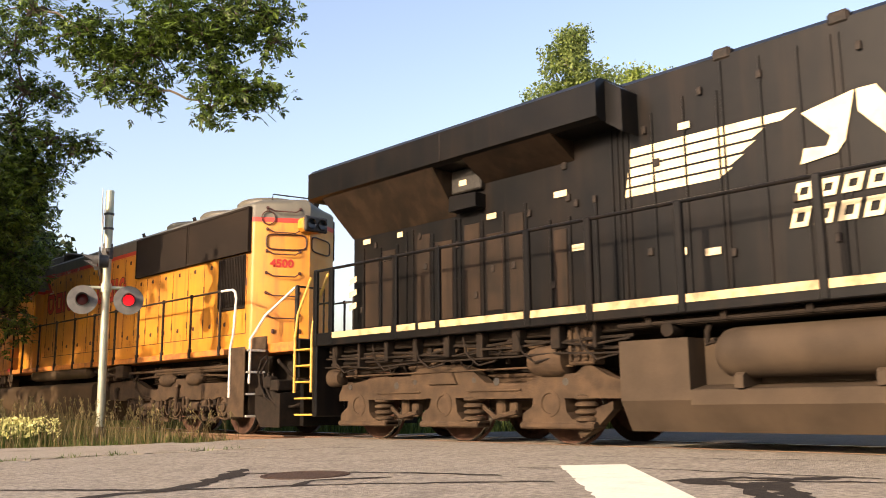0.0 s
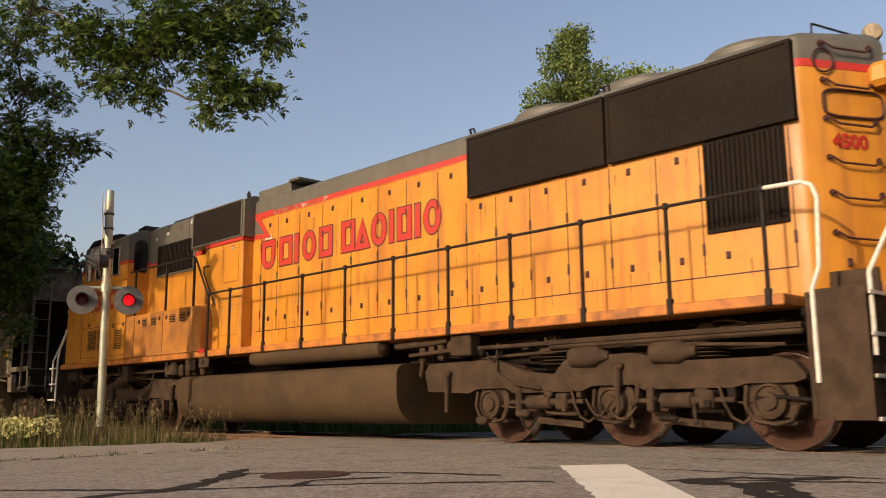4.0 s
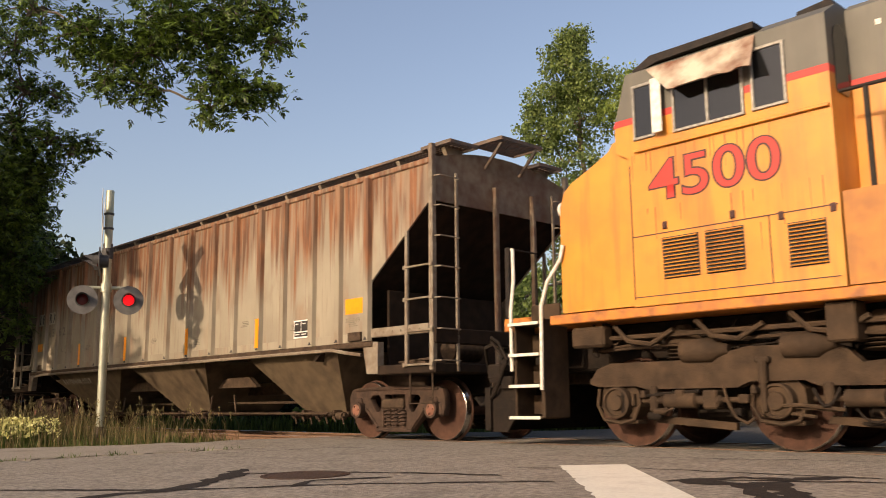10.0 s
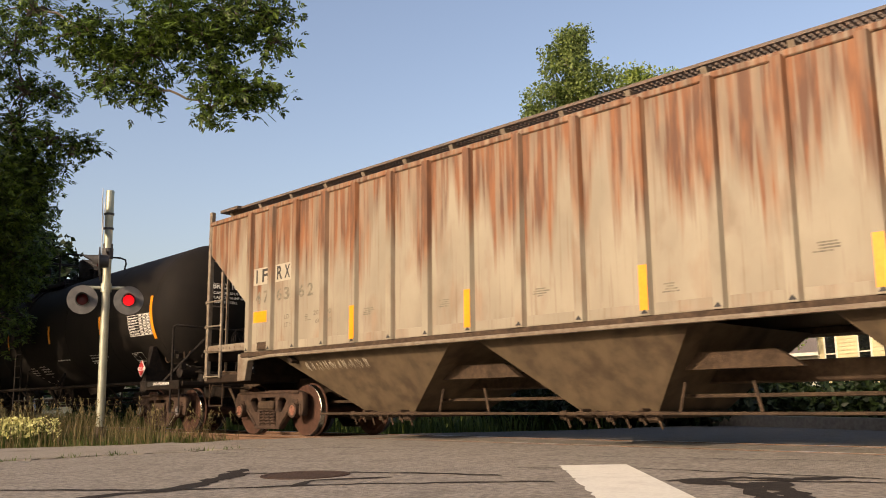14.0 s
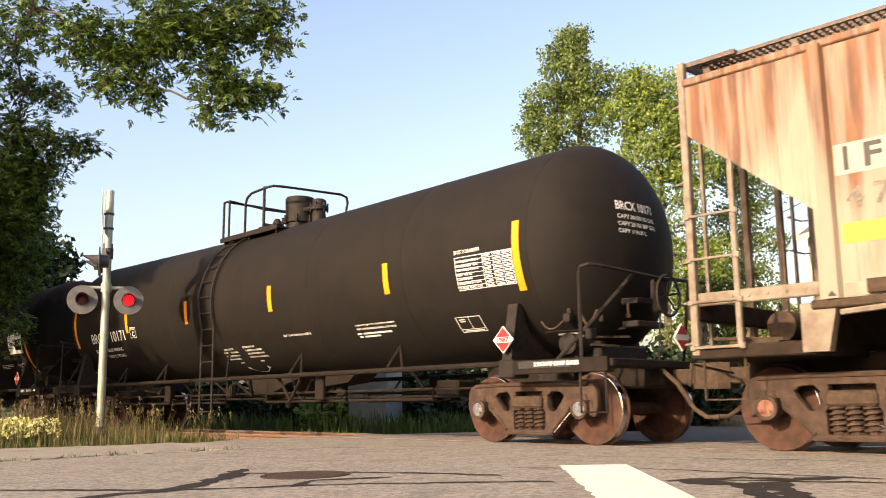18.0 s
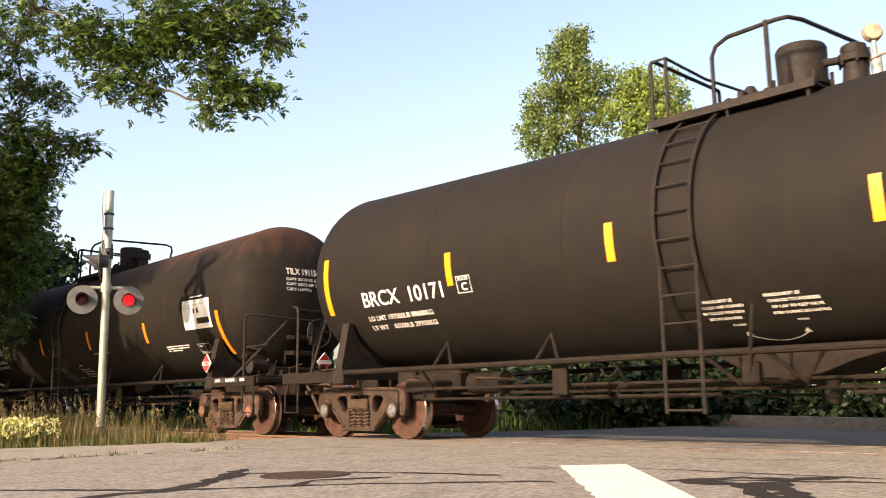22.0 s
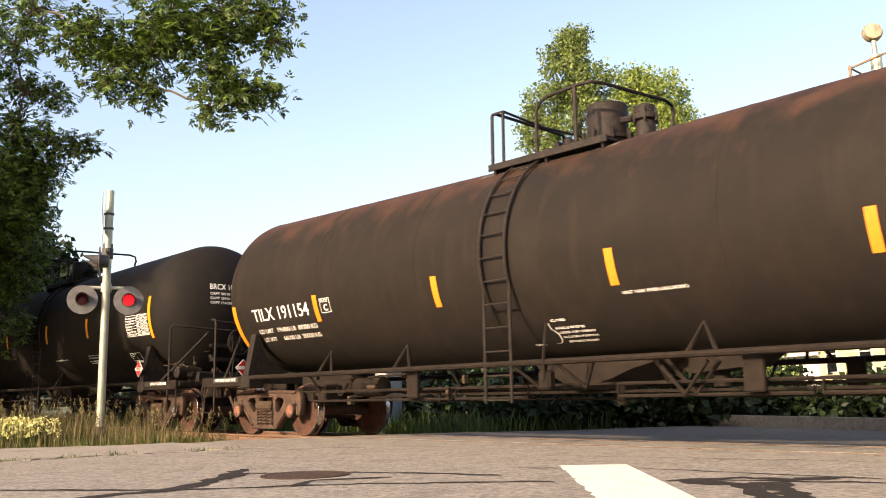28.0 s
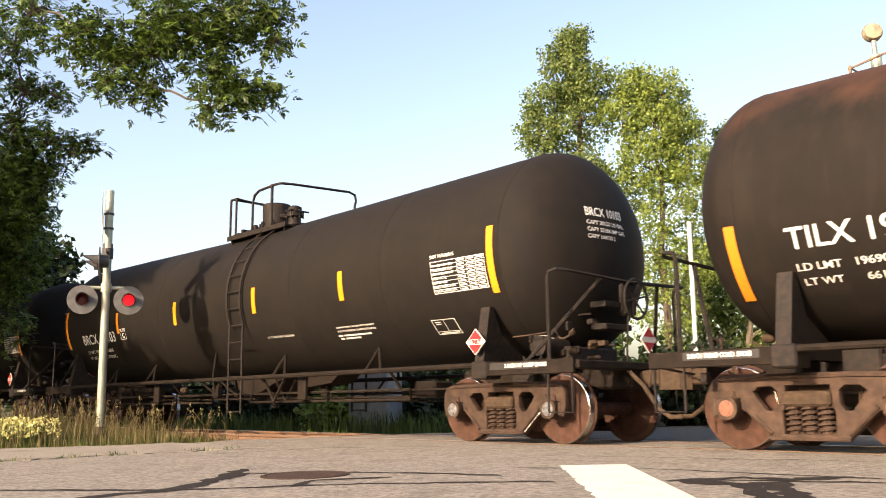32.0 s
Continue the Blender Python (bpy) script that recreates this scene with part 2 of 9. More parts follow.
def rust_wash(m, low, high, colour):
    """Rust that runs down from the top of a tank in ragged drips."""
    nt = m.node_tree
    N, K = nt.nodes, nt.links
    b = N["Principled BSDF"]
    src = b.inputs["Base Color"].links[0].from_socket
    tc, sep, mp, t = N.new("ShaderNodeTexCoord"), N.new("ShaderNodeSeparateXYZ"), N.new("ShaderNodeMapping"), N.new("ShaderNodeTexNoise")
    mp.inputs["Scale"].default_value = (1.6, 1.6, 0.18)
    t.inputs["Scale"].default_value, t.inputs["Detail"].default_value = 2.0, 7
    K.new(tc.outputs["Object"], sep.inputs[0])
    K.new(tc.outputs["Object"], mp.inputs[0])
    K.new(mp.outputs[0], t.inputs["Vector"])
    a, r = N.new("ShaderNodeMath"), N.new("ShaderNodeMapRange")
    a.operation, a.inputs[1].default_value = "MULTIPLY_ADD", 1.6
    K.new(t.outputs["Fac"], a.inputs[0])
    K.new(sep.outputs["Z"], a.inputs[2])
    for k, q in (("From Min", low + 0.8), ("From Max", high + 0.8), ("To Max", 0.85)):
        r.inputs[k].default_value = q
    K.new(a.outputs[0], r.inputs["Value"])
    x = N.new("ShaderNodeMix")
    x.data_type = "RGBA"
    K.new(r.outputs[0], x.inputs["Factor"])
    K.new(src, x.inputs[6])
    x.inputs[7].default_value = (*colour, 1)
    K.new(x.outputs[2], b.inputs["Base Color"])
    return m


RUSTYTANK = rust_wash(material("rust_washed_tank_paint", (0.0135, 0.0112, 0.0092), 0.75, spec=0.12, second=(0.017, 0.0136, 0.0108), grain=3, bump=0.06, bump_scale=2.2, dirt=(0.025, 0.0185, 0.0135), dirt_scale=0.8, dirt_amount=0.4, streak=(0.026, 0.019, 0.0135), streak_amount=0.5), 3.5, 4.02, (0.06, 0.03, 0.019))
WORNSTEEL = material("bare_worn_tank", (0.1, 0.075, 0.055), 0.75, second=(0.03, 0.024, 0.018), grain=5, dirt=(0.05, 0.03, 0.02), dirt_scale=3, dirt_amount=0.7)
BLACKIRON = material("black_iron", (0.013, 0.0115, 0.0105), 0.65, second=(0.028, 0.02, 0.015), grain=14, bump=0.15, spec=0.2)
GRIME = material("truck_grime", (0.05, 0.034, 0.023), 0.85, second=(0.08, 0.053, 0.034), grain=16, bump=0.4, bump_scale=50, dirt=(0.022, 0.016, 0.012), dirt_scale=5, dirt_amount=0.7, spec=0.15)
RUSTGRIME = material("rusty_casting", (0.08, 0.05, 0.035), 0.85, second=(0.047, 0.031, 0.023), grain=9, bump=0.35, bump_scale=50, dirt=(0.026, 0.019, 0.015), dirt_scale=4, dirt_amount=0.6, rand=0.2, spec=0.15)
WHEELRUST = material("wheel_rust", (0.085, 0.043, 0.029), 0.88, second=(0.056, 0.029, 0.02), grain=10, bump=0.3, bump_scale=60, dirt=(0.03, 0.02, 0.016), dirt_scale=4, spec=0.15)
TREAD = material("wheel_tread", (0.62, 0.6, 0.57), 0.25, 1.0, second=(0.4, 0.36, 0.33), grain=20)
CAPBLUE = material("bearing_cap", (0.2, 0.22, 0.24), 0.5, 0.3, second=(0.1, 0.085, 0.075), grain=26)
CAPRED = material("bearing_cap_rusty", (0.26, 0.1, 0.06), 0.7, 0.1, second=(0.16, 0.08, 0.05), grain=20)
WHITE = material("white_lettering", (0.78, 0.76, 0.7), 0.6, second=(0.6, 0.57, 0.5), grain=30, mix=0.25)
ORANGE = material("reflective_orange", (0.82, 0.23, 0.012), 0.45, second=(0.65, 0.18, 0.012), grain=25, mix=0.3)
YELLOW = material("reflective_yellow", (0.9, 0.31, 0.012), 0.4, second=(0.75, 0.25, 0.012), grain=25, mix=0.3)
RED = material("placard_red", (0.42, 0.016, 0.018), 0.5)
BLACK = material("black_paint", (0.015, 0.014, 0.013), 0.55, second=(0.03, 0.026, 0.022), grain=20)
HOPPERSILL = material("hopper_trim", (0.21, 0.165, 0.115), 0.8, second=(0.14, 0.085, 0.052), grain=6, bump=0.15, dirt=(0.12, 0.055, 0.03), dirt_scale=1.6, dirt_amount=0.7)
# near-black puts the shade under the hopper's sloped ends into the colour
HOPPERSHADE = material("hopper_shadow_side", (0.02, 0.0145, 0.011), 0.9, second=(0.034, 0.023, 0.016), grain=5, spec=0.1)
HOPPERCHUTE = material("hopper_chute", (0.125, 0.092, 0.056), 0.8, second=(0.085, 0.062, 0.04), grain=4, bump=0.15, dirt=(0.055, 0.036, 0.024), dirt_scale=2, dirt_amount=0.6, spec=0.15)
HOPPERRAIL = material("pale_hopper_rail", (0.225, 0.19, 0.14), 0.7, second=(0.16, 0.12, 0.08), grain=9, dirt=(0.1, 0.055, 0.032), dirt_scale=2, dirt_amount=0.6)
GRATING = material("grating", (0.08, 0.07, 0.06), 0.7, second=(0.14, 0.09, 0.06), grain=10)
PALEPATCH = material("pale_patch", (0.37, 0.335, 0.255), 0.7, second=(0.31, 0.275, 0.21), grain=8, mix=0.3)
FADED = material("faded_ink", (0.11, 0.095, 0.07), 0.7, second=(0.2, 0.17, 0.12), grain=30)


def hopper_paint(name, low, high, solid):
    """Pale grey-tan car paint with rust that runs down from the eaves."""
    m = material(name, (0.43, 0.37, 0.27), 0.72, bump=0.12, bump_scale=8)
    nt = m.node_tree
    N, K = nt.nodes, nt.links
    b = N["Principled BSDF"]
    geo = N.new("ShaderNodeTexCoord")
    sep = N.new("ShaderNodeSeparateXYZ")
    K.new(geo.outputs["Object"], sep.inputs[0])
    info, shift = N.new("ShaderNodeObjectInfo"), N.new("ShaderNodeVectorMath")
    shift.operation = "MULTIPLY_ADD"
    K.new(info.outputs["Random"], shift.inputs[0])
    shift.inputs[1].default_value = (40, 0, 0)
    K.new(geo.outputs["Object"], shift.inputs[2])

    def tex(scale, stretch, detail=6):
        mp, t = N.new("ShaderNodeMapping"), N.new("ShaderNodeTexNoise")
        mp.inputs["Scale"].default_value = stretch
        t.inputs["Scale"].default_value, t.inputs["Detail"].default_value = scale, detail
        K.new(shift.outputs[0], mp.inputs[0])
        K.new(mp.outputs[0], t.inputs["Vector"])
        return t.outputs["Fac"]

    def math_(op, a, c):
        x = N.new("ShaderNodeMath")
        x.operation = op
        for i, v in enumerate((a, c)):
            if isinstance(v, (int, float)):
                x.inputs[i].default_value = v
            else:
                K.new(v, x.inputs[i])
        return x.outputs[0]

    def rng(v, a, c, lo=0.0, hi=1.0):
        x = N.new("ShaderNodeMapRange")
        for k, q in (("From Min", a), ("From Max", c), ("To Min", lo), ("To Max", hi)):
            x.inputs[k].default_value = q
        K.new(v, x.inputs["Value"])
        return x.outputs[0]

    def blend(f, a, c):
        x = N.new("ShaderNodeMix")
        x.data_type = "RGBA"
        K.new(f, x.inputs["Factor"])
        for s, v in ((6, a), (7, c)):
            if isinstance(v, tuple):
                x.inputs[s].default_value = (*v, 1)
            else:
                K.new(v, x.inputs[s])
        return x.outputs[2]
    reach = rng(tex(1.6, (2.2, 2.2, 0.02), 7), 0.34, 0.66, low, high)        # how far down each run of rust comes
    run = rng(math_("SUBTRACT", sep.outputs["Z"], reach), -0.2, 0.4)
    lines = rng(tex(7.0, (1.6, 1.6, 0.07), 9), 0.42, 0.56)
    spots = rng(tex(2.2, (1.0, 1.0, 0.5), 8), 0.52, 0.66, 0.0, 0.55)
    rust = math_("MAXIMUM", math_("MULTIPLY", run, rng(lines, 0, 1, solid, 1.0)), math_("MULTIPLY", spots, 0.55))
    base = blend(rng(tex(1.4, (1, 1, 0.6), 6), 0.35, 0.65), (0.29, 0.252, 0.185), (0.225, 0.193, 0.14))
    base = blend(rng(tex(9.0, (1, 1, 0.25), 5), 0.55, 0.75, 0.0, 0.35), base, (0.25, 0.2, 0.14))
    base = blend(rng(tex(16.0, (1.5, 1.5, 0.05), 6), 0.56, 0.66, 0.0, 0.4), base, (0.16, 0.105, 0.065))
    tone = blend(rng(tex(7.0, (1.4, 1.4, 0.22), 7), 0.36, 0.62), (0.215, 0.08, 0.026), (0.095, 0.034, 0.013))
    K.new(blend(math_("MINIMUM", rust, 0.93), base, tone), b.inputs["Base Color"])
    return m


HOPPERPAINT = hopper_paint("hopper_paint", 2.2, 3.75, 0.42)
RIBPAINT = hopper_paint("hopper_rib_paint", 2.3, 3.4, 0.65)
UPYELLOW = material("loco_yellow", (0.6, 0.253, 0.028), 0.42, second=(0.52, 0.215, 0.026), grain=2.5, bump=0.06, bump_scale=5, dirt=(0.4, 0.145, 0.03), dirt_scale=1.3, dirt_amount=0.55, streak=(0.3, 0.11, 0.03), streak_amount=0.6, gloss=0.1)
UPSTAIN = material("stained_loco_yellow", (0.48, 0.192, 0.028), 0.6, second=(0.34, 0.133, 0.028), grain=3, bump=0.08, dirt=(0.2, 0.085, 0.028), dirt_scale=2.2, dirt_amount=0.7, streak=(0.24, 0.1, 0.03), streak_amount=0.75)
UPGRIME = material("grime_runs", (0.24, 0.085, 0.025), 0.7, second=(0.36, 0.135, 0.03), grain=12)
UPORANGE = material("sill_orange", (0.55, 0.19, 0.025), 0.6, second=(0.34, 0.12, 0.03), grain=6, dirt=(0.13, 0.06, 0.028), dirt_scale=3, dirt_amount=0.7)
UPGREY = material("loco_grey", (0.094, 0.089, 0.07), 0.55, second=(0.115, 0.108, 0.085), grain=3, dirt=(0.08, 0.07, 0.055), dirt_scale=1.5, dirt_amount=0.4, streak=(0.18, 0.16, 0.125), streak_amount=0.3)
UPRED = material("loco_red", (0.5, 0.03, 0.018), 0.55, second=(0.42, 0.034, 0.022), grain=6)
MESHDARK = material("radiator_screen", (0.012, 0.0095, 0.008), 0.85, second=(0.022, 0.016, 0.012), grain=50, bump=0.5, bump_scale=90, dirt=(0.03, 0.021, 0.015), dirt_scale=1.2, spec=0.12)
OUTLINE = material("dark_outline", (0.06, 0.02, 0.015), 0.6)
GLASS = material("cab_glass", (0.009, 0.01, 0.011), 0.06, spec=0.5)
SILVER = material("window_frame_alloy", (0.33, 0.31, 0.27), 0.45, 0.5, second=(0.2, 0.18, 0.15), grain=20)
VISOR = material("peeling_visor", (0.52, 0.46, 0.35), 0.7, second=(0.17, 0.065, 0.03), grain=2.6, bump=0.3, dirt=(0.1, 0.04, 0.022), dirt_scale=2.2, dirt_amount=0.95)
LOCOGRIME = material("loco_underbody", (0.07, 0.0445, 0.0265), 0.85, second=(0.046, 0.031, 0.02), grain=5, bump=0.35, bump_scale=40, dirt=(0.022, 0.015, 0.0105), dirt_scale=3.5, dirt_amount=0.7, spec=0.15)
# dark underbody paint, deepened further for the shade beneath the decks
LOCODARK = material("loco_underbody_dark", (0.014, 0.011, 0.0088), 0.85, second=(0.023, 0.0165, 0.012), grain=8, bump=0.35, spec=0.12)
TANKGRIME = material("fuel_tank_grime", (0.08, 0.05, 0.024), 0.8, second=(0.056, 0.036, 0.019), grain=1.6, bump=0.12, bump_scale=20, dirt=(0.035, 0.023, 0.014), dirt_scale=1.4, dirt_amount=0.55, spec=0.2)
NSBLACK = material("black_gloss_paint", (0.0044, 0.0045, 0.0048), 0.36, second=(0.007, 0.0066, 0.0064), grain=3, bump=0.04, bump_scale=3, dirt=(0.013, 0.0095, 0.007), dirt_scale=1.1, dirt_amount=0.5, streak=(0.018, 0.0125, 0.009), streak_amount=0.5, spec=0.14)
NSDOOR = material("brown_stained_black_door", (0.02, 0.013, 0.0085), 0.55, second=(0.012, 0.0088, 0.0065), grain=4, bump=0.05, dirt=(0.038, 0.024, 0.015), dirt_scale=1.6, dirt_amount=0.6, streak=(0.045, 0.028, 0.017), streak_amount=0.5, spec=0.15)
SILLCREAM = material("cream_sill_stripe", (0.56, 0.41, 0.2), 0.6, second=(0.45, 0.32, 0.16), grain=5, dirt=(0.1, 0.06, 0.035), dirt_scale=5, dirt_amount=0.75)
DARKTANK = material("dark_fuel_tank", (0.06, 0.042, 0.027), 0.8, second=(0.042, 0.03, 0.02), grain=2, bump=0.15, bump_scale=20, dirt=(0.025, 0.018, 0.012), dirt_scale=1.6, dirt_amount=0.6, spec=0.2)
CREAM = material("cream_stripe", (0.75, 0.62, 0.38), 0.55, second=(0.62, 0.5, 0.3), grain=5, dirt=(0.3, 0.2, 0.12), dirt_scale=2.5, dirt_amount=0.5)
SAFETY = material("handrail_yellow", (0.6, 0.36, 0.05), 0.5, second=(0.42, 0.25, 0.05), grain=15)
RAILWHITE = material("handrail_white", (0.75, 0.72, 0.64), 0.5, second=(0.6, 0.55, 0.45), grain=15)
BARK = material("bark", (0.09, 0.07, 0.05), 0.95, second=(0.14, 0.11, 0.08), grain=9, bump=0.8, bump_scale=14)
POLEMETAL = material("signal_aluminium", (0.46, 0.47, 0.36), 0.42, 0.45, second=(0.36, 0.37, 0.28), grain=6, bump=0.05, streak=(0.28, 0.28, 0.21), streak_amount=0.4)
STUMP = material("weathered_stump", (0.07, 0.05, 0.036), 0.95, second=(0.12, 0.09, 0.065), grain=14, bump=0.6, spec=0.15)
CONCRETE = material("concrete", (0.17, 0.155, 0.13), 0.9, second=(0.11, 0.1, 0.085), grain=12, bump=0.4, bump_scale=60, dirt=(0.15, 0.13, 0.1), dirt_scale=3)
SIGNALBLACK = material("signal_black", (0.04, 0.038, 0.036), 0.65, second=(0.07, 0.065, 0.06), grain=12)
IRONCOVER = material("iron_cover", (0.05, 0.034, 0.026), 0.85, second=(0.075, 0.045, 0.032), grain=30, bump=0.6, bump_scale=60, spec=0.2)
SIGNALBACK = material("signal_disc_grey", (0.14, 0.135, 0.125), 0.6, second=(0.1, 0.096, 0.09), grain=8)
LENSLIT = material("lit_red_lens", (0.7, 0.012, 0.015), 0.3, emit=(1.0, 0.012, 0.018), power=0.95)
LENSDARK = material("dark_red_lens", (0.09, 0.008, 0.008), 0.25)
SIGNWHITE = material("crossbuck_white", (0.75, 0.74, 0.7), 0.5, second=(0.6, 0.58, 0.52), grain=10)
CLAPBOARD = material("yellow_clapboard", (0.68, 0.6, 0.36), 0.7, second=(0.62, 0.54, 0.32), grain=3, dirt=(0.5, 0.44, 0.27), dirt_scale=1)
TRIMPAINT = material("pale_trim", (0.7, 0.66, 0.54), 0.6, second=(0.6, 0.56, 0.45), grain=8)
ROOFING = material("roof_shingle", (0.12, 0.1, 0.085), 0.9, second=(0.17, 0.14, 0.12), grain=14, bump=0.5, bump_scale=30)
CABINETGREY = material("relay_cabinet_grey", (0.32, 0.33, 0.33), 0.5, 0.3, second=(0.25, 0.26, 0.26), grain=5)
BRASS = material("bell_bronze", (0.4, 0.33, 0.22), 0.5, 0.3, second=(0.28, 0.22, 0.14), grain=8)


def leaf_material(name, lit, dark, through=0.35, rough=0.5, gloss=0.22):
    m = material(name, lit, rough, spec=gloss)
    nt = m.node_tree
    N, K = nt.nodes, nt.links
    b = N["Principled BSDF"]
    g = N.new("ShaderNodeNewGeometry")
    x = N.new("ShaderNodeMix")
    x.data_type = "RGBA"
    K.new(g.outputs["Random Per Island"], x.inputs["Factor"])
    x.inputs[6].default_value, x.inputs[7].default_value = (*dark, 1), (*lit, 1)
    K.new(x.outputs[2], b.inputs["Base Color"])
    t = N.new("ShaderNodeBsdfTranslucent")
    K.new(x.outputs[2], t.inputs["Color"])
    s = N.new("ShaderNodeMixShader")
    s.inputs[0].default_value = through
    K.new(b.outputs[0], s.inputs[1])
    K.new(t.outputs[0], s.inputs[2])
    K.new(s.outputs[0], N["Material Output"].inputs["Surface"])
    return m


LEAFASH = leaf_material("ash_leaf", (0.15, 0.235, 0.035), (0.012, 0.025, 0.007), 0.26, 0.42, 0.35)
LEAFMAPLE = leaf_material("maple_leaf", (0.27, 0.345, 0.105), (0.062, 0.1, 0.03), 0.4)
LEAFLIGHT = leaf_material("light_leaf", (0.37, 0.46, 0.11), (0.1, 0.15, 0.04), 0.42)
# green deepened to carry the shade on the hedge and the trackside trees
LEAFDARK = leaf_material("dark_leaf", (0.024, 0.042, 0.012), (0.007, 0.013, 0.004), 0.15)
GRASSDRY = leaf_material("dry_grass", (0.25, 0.19, 0.09), (0.09, 0.085, 0.032), 0.4)
GRASSGREEN = leaf_material("green_grass", (0.13, 0.17, 0.04), (0.04, 0.065, 0.016), 0.4)
FLOWER = leaf_material("yellow_flower", (0.66, 0.62, 0.28), (0.42, 0.42, 0.14), 0.2)
# ---- trucks, wheels and couplers of the train ----
CACHE = {}
SPIN = []            # wheelsets: object, radius, train offset


def cached(key, make):
    if key not in CACHE:
        CACHE[key] = make()
    return CACHE[key]


def wheelset_mesh(r=0.457, cap=1.14, mats=None):
    s = Shape()
    for side in (-1, 1):
        y = lambda a: side * a
        s.m = 0
        prof = [(y(0.64), 0.1), (y(0.64), 0.13), (y(0.69), 0.2), (y(0.72), r - 0.1), (y(0.69), r - 0.06)]
        prof += [(y(0.69), r + 0.022), (y(0.71), r + 0.026), (y(0.73), r + 0.004)]
        s.lathe(prof, (0, 0, 0), "y", 36)
        s.m = 1
        s.lathe([(y(0.728), r + 0.003), (y(0.82), r - 0.004), (y(0.825), r - 0.012)], (0, 0, 0), "y", 36)
        s.m = 0
        s.lathe([(y(0.826), r - 0.011), (y(0.822), r - 0.07), (y(0.78), r - 0.1), (y(0.765), 0.2), (y(0.81), 0.14), (y(0.83), 0.12), (y(0.83), 0.09)], (0, 0, 0), "y", 36)
        s.m = 2
        s.lathe([(y(1.0), 0.1), (y(cap - 0.02), 0.105), (y(cap), 0.09), (y(cap + 0.01), 0.03), (y(cap + 0.012), 0.0)], (0, 0, 0), "y", 18)
        for k in range(3):
            t = 2 * math.pi * k / 3
            s.tube([(0.06 * math.cos(t), y(cap - 0.01), 0.06 * math.sin(t)), (0.06 * math.cos(t), y(cap + 0.02), 0.06 * math.sin(t))], 0.018, 6)
    s.m = 0
    s.tube([(0, -1.0, 0), (0, 1.0, 0)], 0.085, 14)
    return s.mesh("wheelset", True)


def wheelset(parent, x, r, offset, cap=1.14, capmat=None):
    capmat = capmat or CAPRED
    me = cached(("wheelset", r, cap, capmat.name), lambda: wheelset_mesh(r, cap))
    ob = part("wheelset", me, (WHEELRUST, TREAD, capmat), parent, "rust-brown wheels with a bright tread", at=pose(x, 0, r))
    SPIN.append((ob, x, r, offset))
    return ob


def coil(s, x, y, z0, z1, r, turns=5):
    n = turns * 10
    s.tube([(x + r * math.cos(2 * math.pi * k / 10), y + r * math.sin(2 * math.pi * k / 10), z0 + (z1 - z0) * k / n) for k in range(n + 1)], 0.018, 5)


